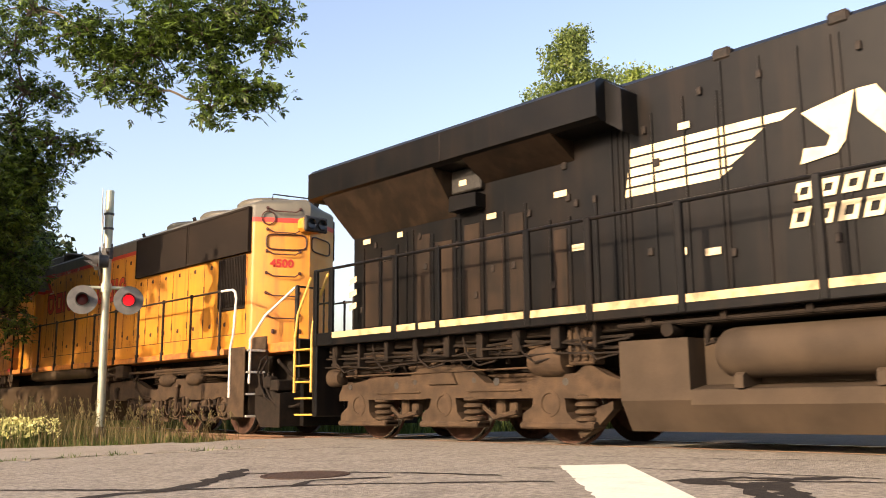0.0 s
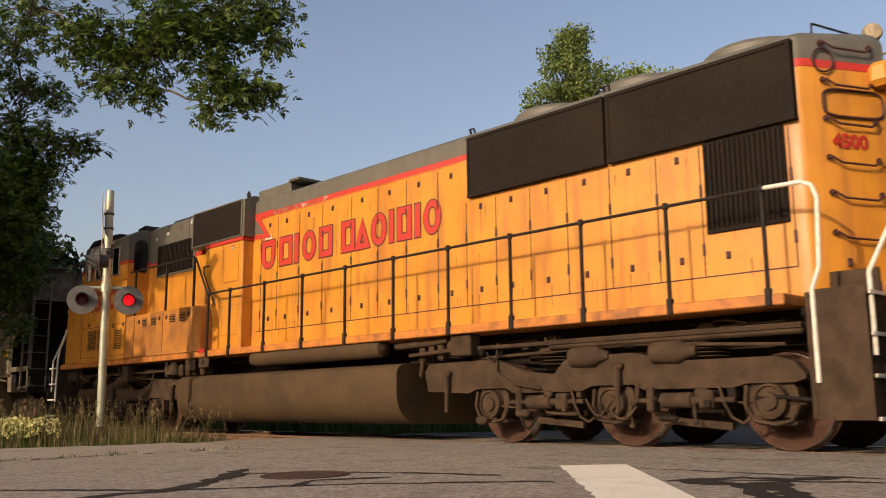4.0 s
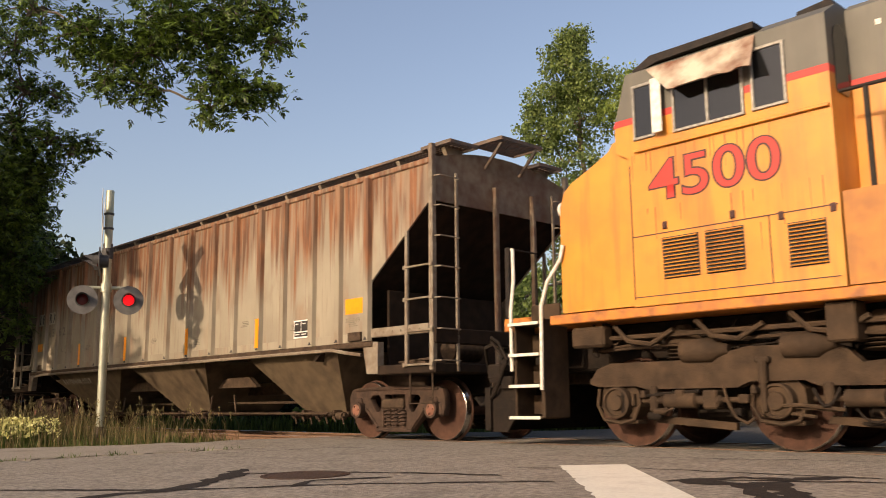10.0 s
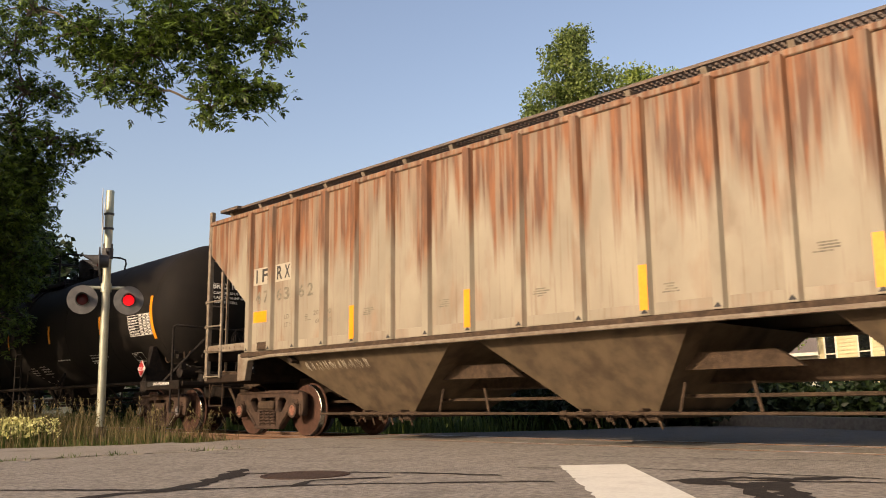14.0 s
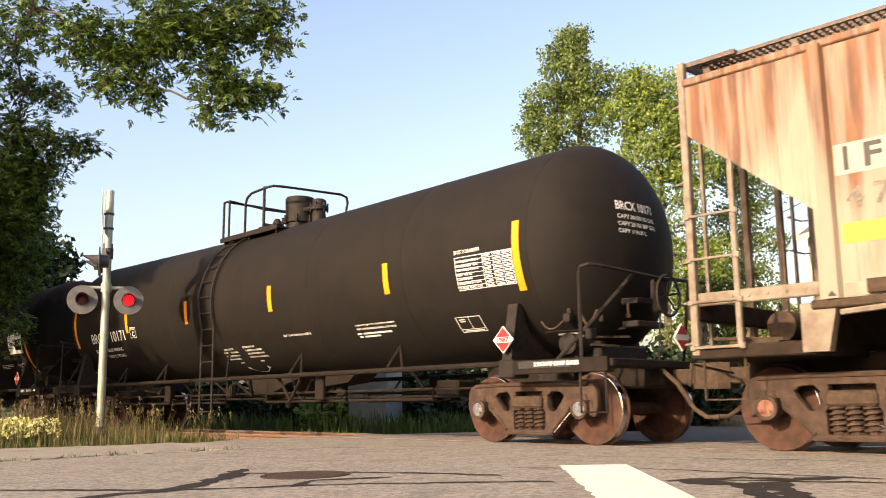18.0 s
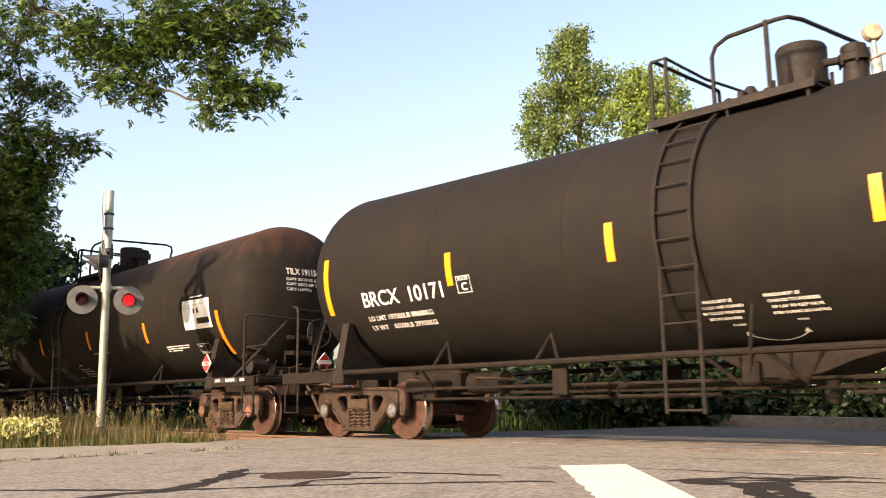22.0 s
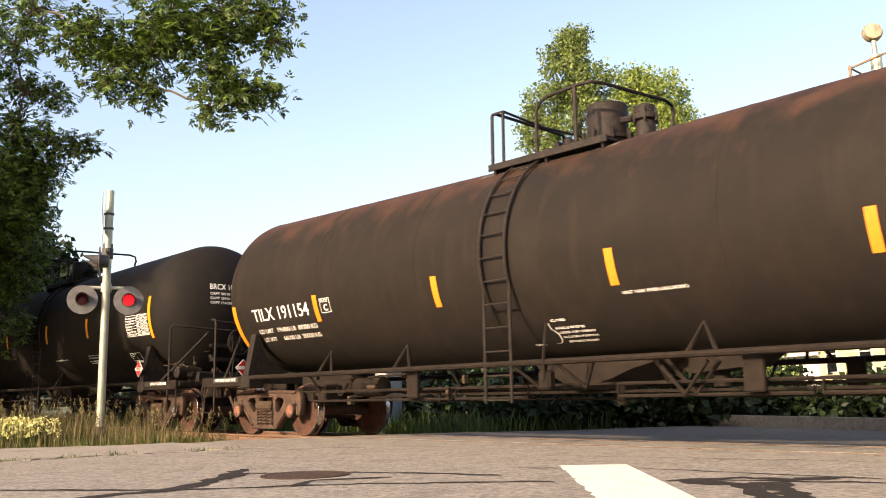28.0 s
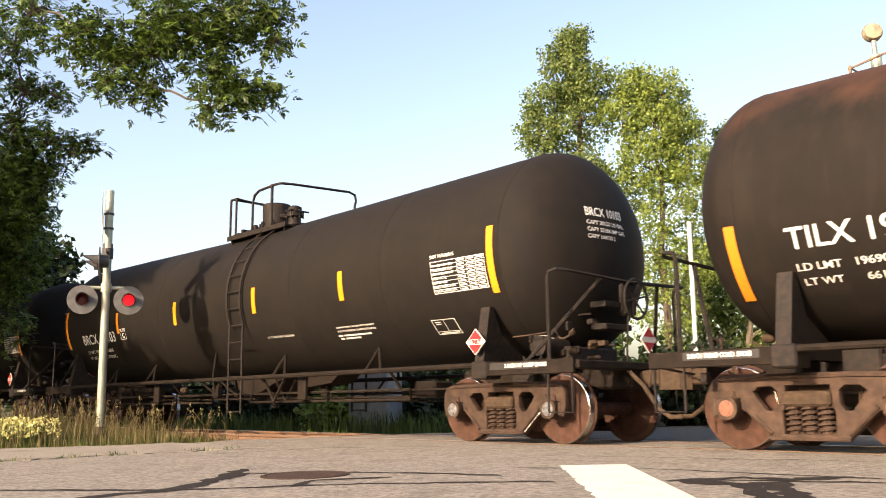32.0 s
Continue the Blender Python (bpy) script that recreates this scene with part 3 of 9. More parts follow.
def freight_truck(parent, x, offset, capmat=None, word=""):
    """Three-piece freight truck with its origin on the rail under the centre plate."""
    t = new("truck")
    t.parent = parent
    t.matrix_basis = pose(x, 0, 0)
    tagged(t, "brown rusty three-piece freight truck")

    def frame_mesh():
        y0, y1 = -1.07, -0.95
        outer = [(-1.13, 0.68), (-1.08, 0.77), (-0.95, 0.805), (-0.5, 0.82), (0.5, 0.82), (0.95, 0.805), (1.08, 0.77), (1.13, 0.68), (1.14, 0.5), (1.1, 0.36), (1.03, 0.36), (1.02, 0.56),
                 (0.76, 0.56), (0.74, 0.44), (0.68, 0.4), (0.38, 0.12), (-0.38, 0.12), (-0.68, 0.4), (-0.74, 0.44), (-0.76, 0.56), (-1.02, 0.56), (-1.03, 0.36), (-1.1, 0.36), (-1.14, 0.5)]
        window = [(-0.235, 0.69), (0.235, 0.69), (0.235, 0.48), (0.28, 0.42), (0.27, 0.17), (-0.27, 0.17), (-0.28, 0.42), (-0.235, 0.48)]
        gap = [(0.33, 0.63), (0.39, 0.685), (0.54, 0.68), (0.6, 0.63), (0.56, 0.56), (0.45, 0.43), (0.38, 0.43), (0.33, 0.5)]
        me = cut_plate([outer, window, gap, [(-a, b) for a, b in gap[::-1]]], y0, y1, 0.016)
        s = Shape()
        s.add([v.co for v in me.vertices], [tuple(p.vertices) for p in me.polygons])
        bpy.data.meshes.remove(me)
        for k in (-1, 1):
            s.box(k * 0.8, k * 0.98, y0 - 0.03, y1, 0.54, 0.65, 0.02)
            s.lathe([(-0.09, 0.13), (0.03, 0.135), (0.07, 0.12)], (k * 0.889, y0 + 0.02, 0.46), "y", 18)
            s.box(k * 1.01, k * 1.07, y0 - 0.012, y1, 0.37, 0.56, 0.012)
            s.tube([(k * 0.7, y0 - 0.004, 0.47), (k * 0.4, y0 - 0.004, 0.19)], 0.026, 6)
        s.tube([(-0.42, y0 - 0.004, 0.145), (0.42, y0 - 0.004, 0.145)], 0.026, 6)
        s.tube([(-1.0, y0 - 0.002, 0.77), (-0.5, y0 - 0.002, 0.785), (0.5, y0 - 0.002, 0.785), (1.0, y0 - 0.002, 0.77)], 0.024, 6)
        s.box(-0.3, 0.3, y0 - 0.02, y1 + 0.05, 0.12, 0.19, 0.015)
        return s.mesh("sideframe", True)

    def spring_mesh():
        s = Shape()
        for k in range(3):
            coil(s, -0.17 + 0.17 * k, -1.03, 0.2, 0.47, 0.072, 5)
            s.lathe([(0.19, 0.055), (0.47, 0.055)], (-0.17 + 0.17 * k, -1.03, 0), "z", 10)
        return s.mesh("spring_nest", True)

    def bolster_mesh():
        s = Shape()
        s.box(-0.26, 0.26, -1.14, 1.14, 0.47, 0.63, 0.03)
        s.box(-0.22, 0.22, -0.9, 0.9, 0.6, 0.74, 0.03)
        s.lathe([(0.7, 0.2), (0.82, 0.18)], (0, 0, 0), "z", 18)
        for k in (-1, 1):
            s.box(k * 0.35, k * 0.45, -0.8, 0.8, 0.3, 0.38, 0.02)
            for y in (-0.74, 0.74):
                s.slab([(k * 0.40, 0.36), (k * 0.42, 0.62), (k * 0.5, 0.62), (k * 0.46, 0.3)], y - 0.06, y + 0.06)
        return s.mesh("bolster", True)

    fr = cached("sideframe", frame_mesh)
    sp = cached("springs", spring_mesh)
    for rot in (0, 180):
        part("sideframe", fr, RUSTGRIME, t, at=pose(0, 0, 0, 0, 0, rot))
        part("spring_nest", sp, RUSTGRIME, t, at=pose(0, 0, 0, 0, 0, rot))
    if word:
        # owner's mark stencilled down the sloping brace
        me = letters(word, 0.06, 0.42, 0.003, 0.055)
        a = math.atan2(0.3, 0.33)
        for v in me.vertices:
            p, q = v.co.x, v.co.y
            v.co = (0.42 + p * math.cos(a) - q * math.sin(a), -1.064, 0.15 + p * math.sin(a) + q * math.cos(a))
        part("stencil", me, WHITE, t)
    part("bolster", cached("bolster", bolster_mesh), GRIME, t)
    for k in (-1, 1):
        wheelset(t, k * 0.889, 0.457, offset + x, 1.14, capmat)
    return t


def coupler(parent, x, way, z=0.85):
    def make():
        s = Shape()
        s.box(-0.6, 0.35, -0.09, 0.09, -0.1, 0.1, 0.02)
        s.slab([(0.3, -0.1), (0.42, -0.24), (0.58, -0.2), (0.5, -0.06), (0.56, 0.06), (0.66, 0.1), (0.62, 0.2), (0.42, 0.2), (0.3, 0.1)], -0.16, 0.16, "z")
        s.tube([(0.45, 0.3, 0.12), (0.15, 0.3, 0.02), (0.1, 0.9, 0.06), (0.1, 1.3, 0.1), (0.1, 1.35, -0.15)], 0.016, 6)
        s.tube([(0.0, -0.35, 0.1), (0.25, -0.38, -0.1), (0.45, -0.36, -0.4), (0.6, -0.34, -0.5), (0.75, -0.3, -0.5)], 0.03, 8)
        return s.mesh("coupler", True)
    return part("coupler", cached("coupler", make), GRIME, parent, at=pose(x, 0, z, 0, 0, 0 if way > 0 else 180))


# ---- tank cars ----
WHY, WHZ = -0.02, 1.92          # hub of the hand brake wheel
TR, TZ, TK = 1.504, 2.582, 0.014          # radius, centre height at mid-length, slope of each half towards the middle outlet
TFRONT, TREAR, THEAD = 7.52, 7.6, 0.87          # ends of the straight shell and depth of the heads


def axis_z(x):
    """Height of the sloping tank's centre line."""
    return TZ + TK * min(abs(x), TREAR)


def ruled(w, h, rects):
    """A stencilled frame with rules inside: shares of (x0, y0, x1, y1) in a field of w by h."""
    me, vs, fs = bpy.data.meshes.new("ruled"), [], []
    e = 0.011
    box = [(0, 0, w, e), (0, h - e, w, h), (0, e, e, h - e), (w - e, e, w, h - e)] + [(a * w, b * h, c * w, d * h) for a, b, c, d in rects]
    for x0, y0, x1, y1 in box:
        n = len(vs)
        vs += [(x0, y0, 0), (x1, y0, 0), (x1, y1, 0), (x0, y1, 0)]
        fs.append((n, n + 1, n + 2, n + 3))
    me.from_pydata(vs, [], fs)
    return me


def tank_car(x0, rusty, spec):
    car = thing("tank_car", spec["label"], "tank car", "tank cars of the train")
    paint = spec["paint"]

    def hoop(s, prof):
        """A lathed run of (x, radius) pairs about the sloping centre line."""
        n = 72
        vs = []
        for x, r in prof:
            vs += [(x, r * math.cos(2 * math.pi * k / n), axis_z(x) + r * math.sin(2 * math.pi * k / n)) for k in range(n)]
        fs = [(i * n + k, i * n + (k + 1) % n, (i + 1) * n + (k + 1) % n, (i + 1) * n + k) for i in range(len(prof) - 1) for k in range(n)]
        return s.add(vs, fs + [tuple(range(n))[::-1], tuple(range(len(vs) - n, len(vs)))])

    def shell_mesh():
        arc = [(THEAD * math.sin(a), max(0.001, TR * math.cos(a))) for a in [math.pi / 2 * k / 14 for k in range(15)]]
        prof = [(-TREAR - d, r) for d, r in arc[::-1]] + [(-TREAR + (TREAR + TFRONT) * k / 12, TR) for k in range(1, 12)] + [(TFRONT + d, r) for d, r in arc]
        return hoop(Shape(), prof).mesh("tank_shell", True)
    part("tank_shell", shell_mesh(), paint, car)

    for x in (-TREAR, TFRONT, -5.0, -2.5, 2.5, 5.0):
        part("weld_seam", hoop(Shape(), [(x - 0.014, TR - 0.005), (x - 0.007, TR + 0.004), (x + 0.007, TR + 0.004), (x + 0.014, TR - 0.005)]), paint, car, smooth=True)

    # ladder bowed round the shell on both sides
    def ladder_mesh():
        s = Shape()
        lx = spec["ladder"]
        for side in (-1, 1):
            pts = [(math.cos(a) * side * (TR + 0.06), TZ + math.sin(a) * (TR + 0.06)) for a in [radians(v) for v in range(-20, 86, 7)]]
            foot = [(side * 1.47, spec["foot"]), (side * 1.47, 1.2), (side * 1.48, 1.9)]
            line = foot + pts
            for x in (lx, lx + 0.47):
                s.tube([(x, y, z) for y, z in line], 0.024, 6)
            acc, last = 0.0, line[0]
            total = sum(math.dist(a, b) for a, b in zip(line, line[1:]))
            n = int(total / 0.32)
            for k in range(n):
                d = 0.04 + k * 0.32
                for a, b in zip(line, line[1:]):
                    l = math.dist(a, b)
                    if d <= l:
                        y, z = a[0] + (b[0] - a[0]) * d / l, a[1] + (b[1] - a[1]) * d / l
                        s.tube([(lx, y, z), (lx + 0.47, y, z)], 0.014, 6)
                        break
                    d -= l
        return s.mesh("ladder", True)
    part("ladder", ladder_mesh(), BLACKIRON, car, "black bowed ladder")

    # walkway round the manway, with rails
    top = TZ + TR
    w0, w1 = spec["dome"] + spec.get("shift", 0.0) - 1.8, spec["dome"] + spec.get("shift", 0.0) + 0.35

    def walk_mesh():
        s = Shape()
        for side in (-1, 1):
            s.box(w0, w1, side * 0.42, side * 0.86, top - 0.13, top - 0.1, 0.005)
            s.box(w0, w1, side * 0.87 - 0.015, side * 0.87 + 0.015, top - 0.16, top - 0.06, 0.005)
            for x in (w0 + 0.1, (w0 + w1) / 2, w1 - 0.1):
                s.slab([(side * 0.45, top - 0.12), (side * 0.85, top - 0.12), (side * 0.82, top - 0.27), (side * 0.5, top - 0.14)], x - 0.02, x + 0.02, "x")
        return s.mesh("walkway", True)
    part("walkway", walk_mesh(), BLACKIRON, car)

    d = spec["dome"] - 0.05 + spec.get("shift", 0.0)

    def rails():
        a = Shape()
        a.tube([(d - 1.68, -0.85, top - 0.12), (d - 1.68, -0.85, 4.78), (d - 1.66, -0.8, 4.82), (d - 1.66, 0.8, 4.82), (d - 1.68, 0.85, 4.78), (d - 1.68, 0.85, top - 0.12)], 0.026, 8)
        b = Shape()
        b.tube([(d - 1.46, -0.85, top - 0.12), (d - 1.46, -0.85, 4.8)], 0.024, 8)
        b.tube([(d - 1.68, -0.85, 4.8), (d - 1.46, -0.85, 4.8), (d - 1.4, 0.0, 4.72), (d - 1.3, 0.85, 4.72)], 0.02, 8)
        c = Shape()
        c.tube([(d - 0.82, -0.85, top - 0.12), (d - 0.82, -0.85, 4.62), (d - 0.76, -0.85, 4.74), (d - 0.6, -0.85, 4.81), (d + 0.0, -0.85, 4.83), (d + 0.12, -0.8, 4.84), (d + 0.2, -0.6, 4.84),
                (d + 0.34, 0.7, 4.86), (d + 0.34, 0.85, 4.82), (d + 0.34, 0.88, 4.7), (d + 0.34, 0.85, 4.6), (d + 0.3, 0.85, top - 0.12)], 0.026, 8)
        e = Shape()
        e.tube([(d - 0.12, -0.85, top - 0.12), (d - 0.12, -0.85, 4.86)], 0.03, 8)
        return a, b, c, e
    for r in rails():
        part("handrail", r, BLACKIRON, car, "black tubular handrail", smooth=True)

    def dome_mesh():
        s = Shape()
        x = spec["dome"]
        s.lathe([(top - 0.1, 0.3), (top + 0.12, 0.28), (top + 0.13, 0.33), (top + 0.18, 0.33), (top + 0.19, 0.29), (top + 0.62, 0.3), (top + 0.66, 0.28), (top + 0.66, 0.01)], (x, 0, 0), "z", 24)
        for k in range(8):
            a = 2 * math.pi * k / 8
            s.tube([(x + 0.35 * math.cos(a), 0.35 * math.sin(a), top + 0.1), (x + 0.35 * math.cos(a), 0.35 * math.sin(a), top + 0.26)], 0.025, 6)
        s.lathe([(top - 0.1, 0.16), (top + 0.3, 0.13), (top + 0.32, 0.18), (top + 0.4, 0.18), (top + 0.42, 0.15), (top + 0.52, 0.14), (top + 0.55, 0.08)], (x + 0.6, 0.05, 0), "z", 16)
        for k in range(6):
            a = 2 * math.pi * k / 6
            s.tube([(x + 0.6 + 0.17 * math.cos(a), 0.05 + 0.17 * math.sin(a), top + 0.28), (x + 0.6 + 0.17 * math.cos(a), 0.05 + 0.17 * math.sin(a), top + 0.46)], 0.018, 5)
        s.tube([(x + 0.3, -0.1, top + 0.36), (x + 0.45, -0.05, top + 0.36)], 0.05, 8)
        for k in range(5):
            s.box(x - 0.95 + 0.17 * k, x - 0.86 + 0.17 * k, -0.5, -0.25, top - 0.02, top + 0.06 + 0.05 * (k % 3), 0.015)
        s.tube([(x - 1.0, -0.38, top + 0.07), (x - 0.3, -0.38, top + 0.1)], 0.03, 6)
        s.lathe([(top - 0.1, 0.1), (top + 0.22, 0.1), (top + 0.3, 0.05)], (x - 0.6, -0.15, 0), "z", 12)
        s.box(x - 0.62, x - 0.5, -0.4, 0.1, top + 0.05, top + 0.15, 0.02)
        return s.mesh("manway", True)
    part("manway", dome_mesh(), BLACKIRON, car)

    # running pipe and its struts
    def side_mesh(side):
        s = Shape()
        s.tube([(-7.1, side * 1.46, 1.05), (7.0, side * 1.46, 1.05)], 0.04, 8)
        for x in (-4.78, -2.85, 2.16, 4.78):
            s.tube([(x - 0.15, side * 1.47, 1.04), (x, side * 1.3, 1.41), (x + 0.24, side * 1.47, 1.04)], 0.03, 6)
        for x0, x1 in ((-5.4, -2.05), (-1.92, -0.55), (0.9, 3.3), (3.4, 5.4)):
            s.tube([(x0, side * 1.2, 0.61), (x0, side * 1.2, 0.76), (x1, side * 1.2, 0.76), (x1, side * 1.2, 0.61), (x0, side * 1.2, 0.61)], 0.022, 6)
        for x in (-5.2, -1.8, 1.6, 5.2):
            s.tube([(x, side * 1.45, 1.04), (x, side * 1.2, 0.76)], 0.022, 6)
        for x in (-2.72, 2.72):
            s.box(x - 0.12, x + 0.12, side * 1.28, side * 1.34, 0.63, 1.06, 0.012)
        s.tube([(-6.3, side * 0.9, 0.78), (6.3, side * 0.9, 0.76)], 0.018, 6)
        return s.mesh("side_pipe", True)
    for side in (-1, 1):
        part("side_pipe", cached(("tankpipe", side), lambda: side_mesh(side)), LOCODARK, car)

    def saddle_mesh(way):
        s = Shape()
        x = way * 7.14
        s.slab([(-1.5, 0.95), (1.5, 0.95), (1.5, 1.08), (1.35, 1.85), (1.28, 1.85), (1.1, 1.4), (0.6, 1.15), (-0.6, 1.15), (-1.1, 1.4), (-1.28, 1.85), (-1.35, 1.85), (-1.5, 1.08)], x - 0.085, x + 0.085, "x")
        s.box(x - 0.14, x + 0.14, -1.52, -1.2, 0.86, 1.1, 0.02)
        s.box(x - 0.5, x + 0.5, -0.3, 0.3, 0.78, 1.1, 0.03)
        return s.mesh("saddle", True)

    def sill_mesh(way):
        s = Shape()
        s.box(way * 5.6, way * 8.75, -0.28, 0.28, 0.72, 1.02, 0.03)
        s.slab([(way * 5.6, 1.018), (way * 7.6, 1.018), (way * 7.3, 1.5), (way * 5.9, 1.2)], -0.2, 0.2)
        return s.mesh("stub_sill", True)

    def edge_mesh(way, side):
        return Shape().box(way * 7.2, way * 8.75, side * 1.5, side * 1.44, 0.9, 1.08, 0.01).mesh("platform_edge")

    def step_mesh(way, a, b, z0, z1):
        return Shape().box(way * a, way * b, -1.44, 1.44, z0, z1, 0.012).mesh("end_platform")
    def end_mesh(way):
        s = Shape()
        x = way * 8.6
        for y in (-1.46, 1.46):
            s.tube([(way * 8.35, y, 1.0), (way * 8.35, y, 2.12), (way * 8.38, y, 2.2), (way * 8.5, y, 2.22), (x, y * 0.9, 2.2), (x, 0, 2.16)], 0.026, 6)
            s.tube([(way * 7.95, y, 1.05), (x, y * 0.45, 2.16)], 0.028, 6)
            s.tube([(way * 8.7, y, 1.0), (way * 8.7, y, 0.42), (way * 8.32, y, 0.42), (way * 8.32, y, 1.0)], 0.018, 6)
        return s.mesh("end_rail", True)
    for way in (-1, 1):
        part("saddle", cached(("saddle", way), lambda: saddle_mesh(way)), BLACKIRON, car)
        part("stub_sill", cached(("stub", way), lambda: sill_mesh(way)), LOCODARK, car)
        for side in (-1, 1):
            part("platform_edge", cached(("edge", way, side), lambda: edge_mesh(way, side)), LOCODARK, car)
        part("end_platform", cached(("endstep", way), lambda: step_mesh(way, 8.45, 8.8, 0.96, 1.06)), LOCODARK, car)
        part("cross_beam", cached(("crossb", way), lambda: step_mesh(way, 7.3, 7.6, 0.96, 1.03)), LOCODARK, car)
        part("end_rail", cached(("endrail", way), lambda: end_mesh(way)), BLACKIRON, car, "black end handrail and step")
        coupler(car, way * 8.75, way)
        freight_truck(car, way * 7.13, x0, spec["cap"], spec["end"][0][0] if way > 0 else "")

    def brake_mesh():
        s = Shape()
        s.lathe([(-0.3, 0.01), (-0.28, 0.14), (0.25, 0.14), (0.3, 0.05)], (7.75, -0.7, 1.3), "y", 18)
        s.box(7.55, 8.0, -0.6, 0.5, 1.05, 1.3, 0.03)
        s.box(8.5, 8.62, WHY - 0.14, WHY + 0.14, WHZ - 0.22, WHZ + 0.22, 0.03)
        s.box(8.3, 8.55, WHY - 0.5, WHY + 0.1, WHZ - 0.12, WHZ - 0.04, 0.01)
        s.box(8.3, 8.55, WHY - 0.5, WHY + 0.1, WHZ - 0.42, WHZ - 0.34, 0.01)
        s.tube([(8.7, WHY + 0.27 * math.cos(2 * math.pi * k / 24), WHZ + 0.27 * math.sin(2 * math.pi * k / 24)) for k in range(25)], 0.02, 6)
        for k in range(3):
            c, q = 0.27 * math.cos(math.pi * k / 3 + 0.2), 0.27 * math.sin(math.pi * k / 3 + 0.2)
            s.tube([(8.7, WHY - c, WHZ - q), (8.67, WHY, WHZ), (8.7, WHY + c, WHZ + q)], 0.014, 6)
        s.tube([(8.6, WHY - 0.05, WHZ - 0.2), (8.58, WHY - 0.08, 1.3), (8.55, WHY - 0.06, 0.9)], 0.014, 6)
        return s.mesh("brake_gear", True)
    part("brake_gear", cached("tankbrake", brake_mesh), BLACKIRON, car)

    def under_mesh():
        s = Shape()
        s.slab([(0.9, 1.15), (2.4, 1.15), (2.1, 0.95), (1.3, 0.88)], -0.25, 0.25)
        s.lathe([(0.72, 0.1), (1.15, 0.12)], (1.6, 0, 0), "z", 14)
        s.lathe([(-5.2, 0.01), (-5.18, 0.16), (-4.5, 0.16), (-4.48, 0.01)], (0, -0.4, 0.85), "x", 16)
        s.box(-6.2, -5.5, -0.9, -0.5, 0.6, 0.9, 0.03)
        s.box(4.9, 5.4, -0.7, -0.3, 0.65, 0.9, 0.03)
        s.tube([(-5.8, -0.3, 0.7), (5.8, -0.3, 0.66)], 0.022, 6)
        for y in (-1.1, -1.35):
            s.tube([(1.5, y, 1.05), (1.9, y, 0.62), (2.2, y, 0.98)], 0.03, 6)
        s.slab([(-1.0, 1.1), (1.3, 1.1), (0.68, 0.96), (0.35, 0.84), (-0.16, 0.72), (-0.4, 0.78)], -0.6, 0.6)
        s.lathe([(0.5, 0.05), (0.56, 0.08), (0.62, 0.05), (0.8, 0.1)], (0.3, -0.3, 0), "z", 10)
        for x in (-0.62, 0.12):
            s.tube([(x, -1.46, 1.05), (x + 0.3, -1.2, 0.72), (x + 0.62, -1.46, 1.05)], 0.026, 6)
        s.tube([(-0.1, -1.4, 0.8), (-0.02, -1.5, 1.1), (0.02, -1.47, 1.55)], 0.022, 6)
        s.box(-0.2, 0.0, -1.42, -1.28, 0.7, 0.95, 0.03)
        return s.mesh("underframe_piping", True)
    part("underframe_piping", cached("tankunder", under_mesh), LOCODARK, car)

    clutter(car, "end_fitting", (7.6, 8.5), (-1.3, -0.2), (1.1, 1.75), 16, 231 + int(-x0), (BLACKIRON, LOCODARK, GRIME))
    clutter(car, "end_fitting", (-8.6, -7.8), (-1.3, -0.2), (0.75, 1.3), 14, 251 + int(-x0), (BLACKIRON, LOCODARK, GRIME))
    clutter(car, "underframe_fitting", (-6.2, -2.0), (-1.1, -0.6), (0.6, 1.0), 16, 271 + int(-x0), (LOCODARK, GRIME))
    R = TR + 0.006
    if rusty:
        # hooked arrow beside the valve notice
        me = bpy.data.meshes.new("arrow")
        arc = [(0.28 + 0.12 * math.cos(t), 0.17 + 0.15 * math.sin(t)) for t in [-math.pi * 0.6 + math.pi * 0.95 * k / 10 for k in range(11)]] + [(0.33, 0.42)]
        vs = [(a + o, b, 0) for a, b in arc for o in (-0.008, 0.008)]
        me.from_pydata(vs, [], [(2 * k, 2 * k + 2, 2 * k + 3, 2 * k + 1) for k in range(len(arc) - 1)])
        part("arrow_mark", wrap(me, -0.58, 1.31, R, axis_z), WHITE, car)
        # bare worn steel round the walkway's feet
        for xa, xb in ((-1.75, -1.3), (-1.3, 0.2), (0.2, 0.75)):
            part("worn_patch", wrap(plate(xb - xa, 0.16 if xb - xa < 1 else 0.1), xa, 3.86, TR + 0.005, axis_z), WORNSTEEL, car, "bare worn steel under the walkway")
    # arrow under the valve notice
    if spec["arrow"]:
        me = bpy.data.meshes.new("arrow")
        arc = [(0.7 * k / 12, 0.05 - 0.16 * (1 - (k / 6 - 1) ** 2)) for k in range(13)]
        vs = [(a, b + o, 0) for a, b in arc for o in (-0.008, 0.008)]
        n = len(vs)
        vs += [(0, 0.12, 0), (-0.03, 0.03, 0), (0.06, 0.04, 0), (0.7, 0.12, 0), (0.64, 0.04, 0), (0.73, 0.03, 0)]
        me.from_pydata(vs, [], [(2 * k, 2 * k + 2, 2 * k + 3, 2 * k + 1) for k in range(12)] + [(n, n + 1, n + 2), (n + 3, n + 4, n + 5)])
        part("arrow_mark", wrap(me, -0.42, 1.25, R, axis_z), WHITE, car)

    def put(name, me, mat, x, z, label=""):
        return part(name, wrap(me, x, z, R, axis_z), mat, car, label)
    for x, z, h in spec["stripes"]:
        put("reflector_strip", plate(0.12, h), spec["stripe"], x + 0.015, z, "yellow reflective strip")
    for words, x, z, w, h in spec["words"]:
        put("lettering", letters(words, 0.3, w, 0.003, h), spec["ink"], x, z)
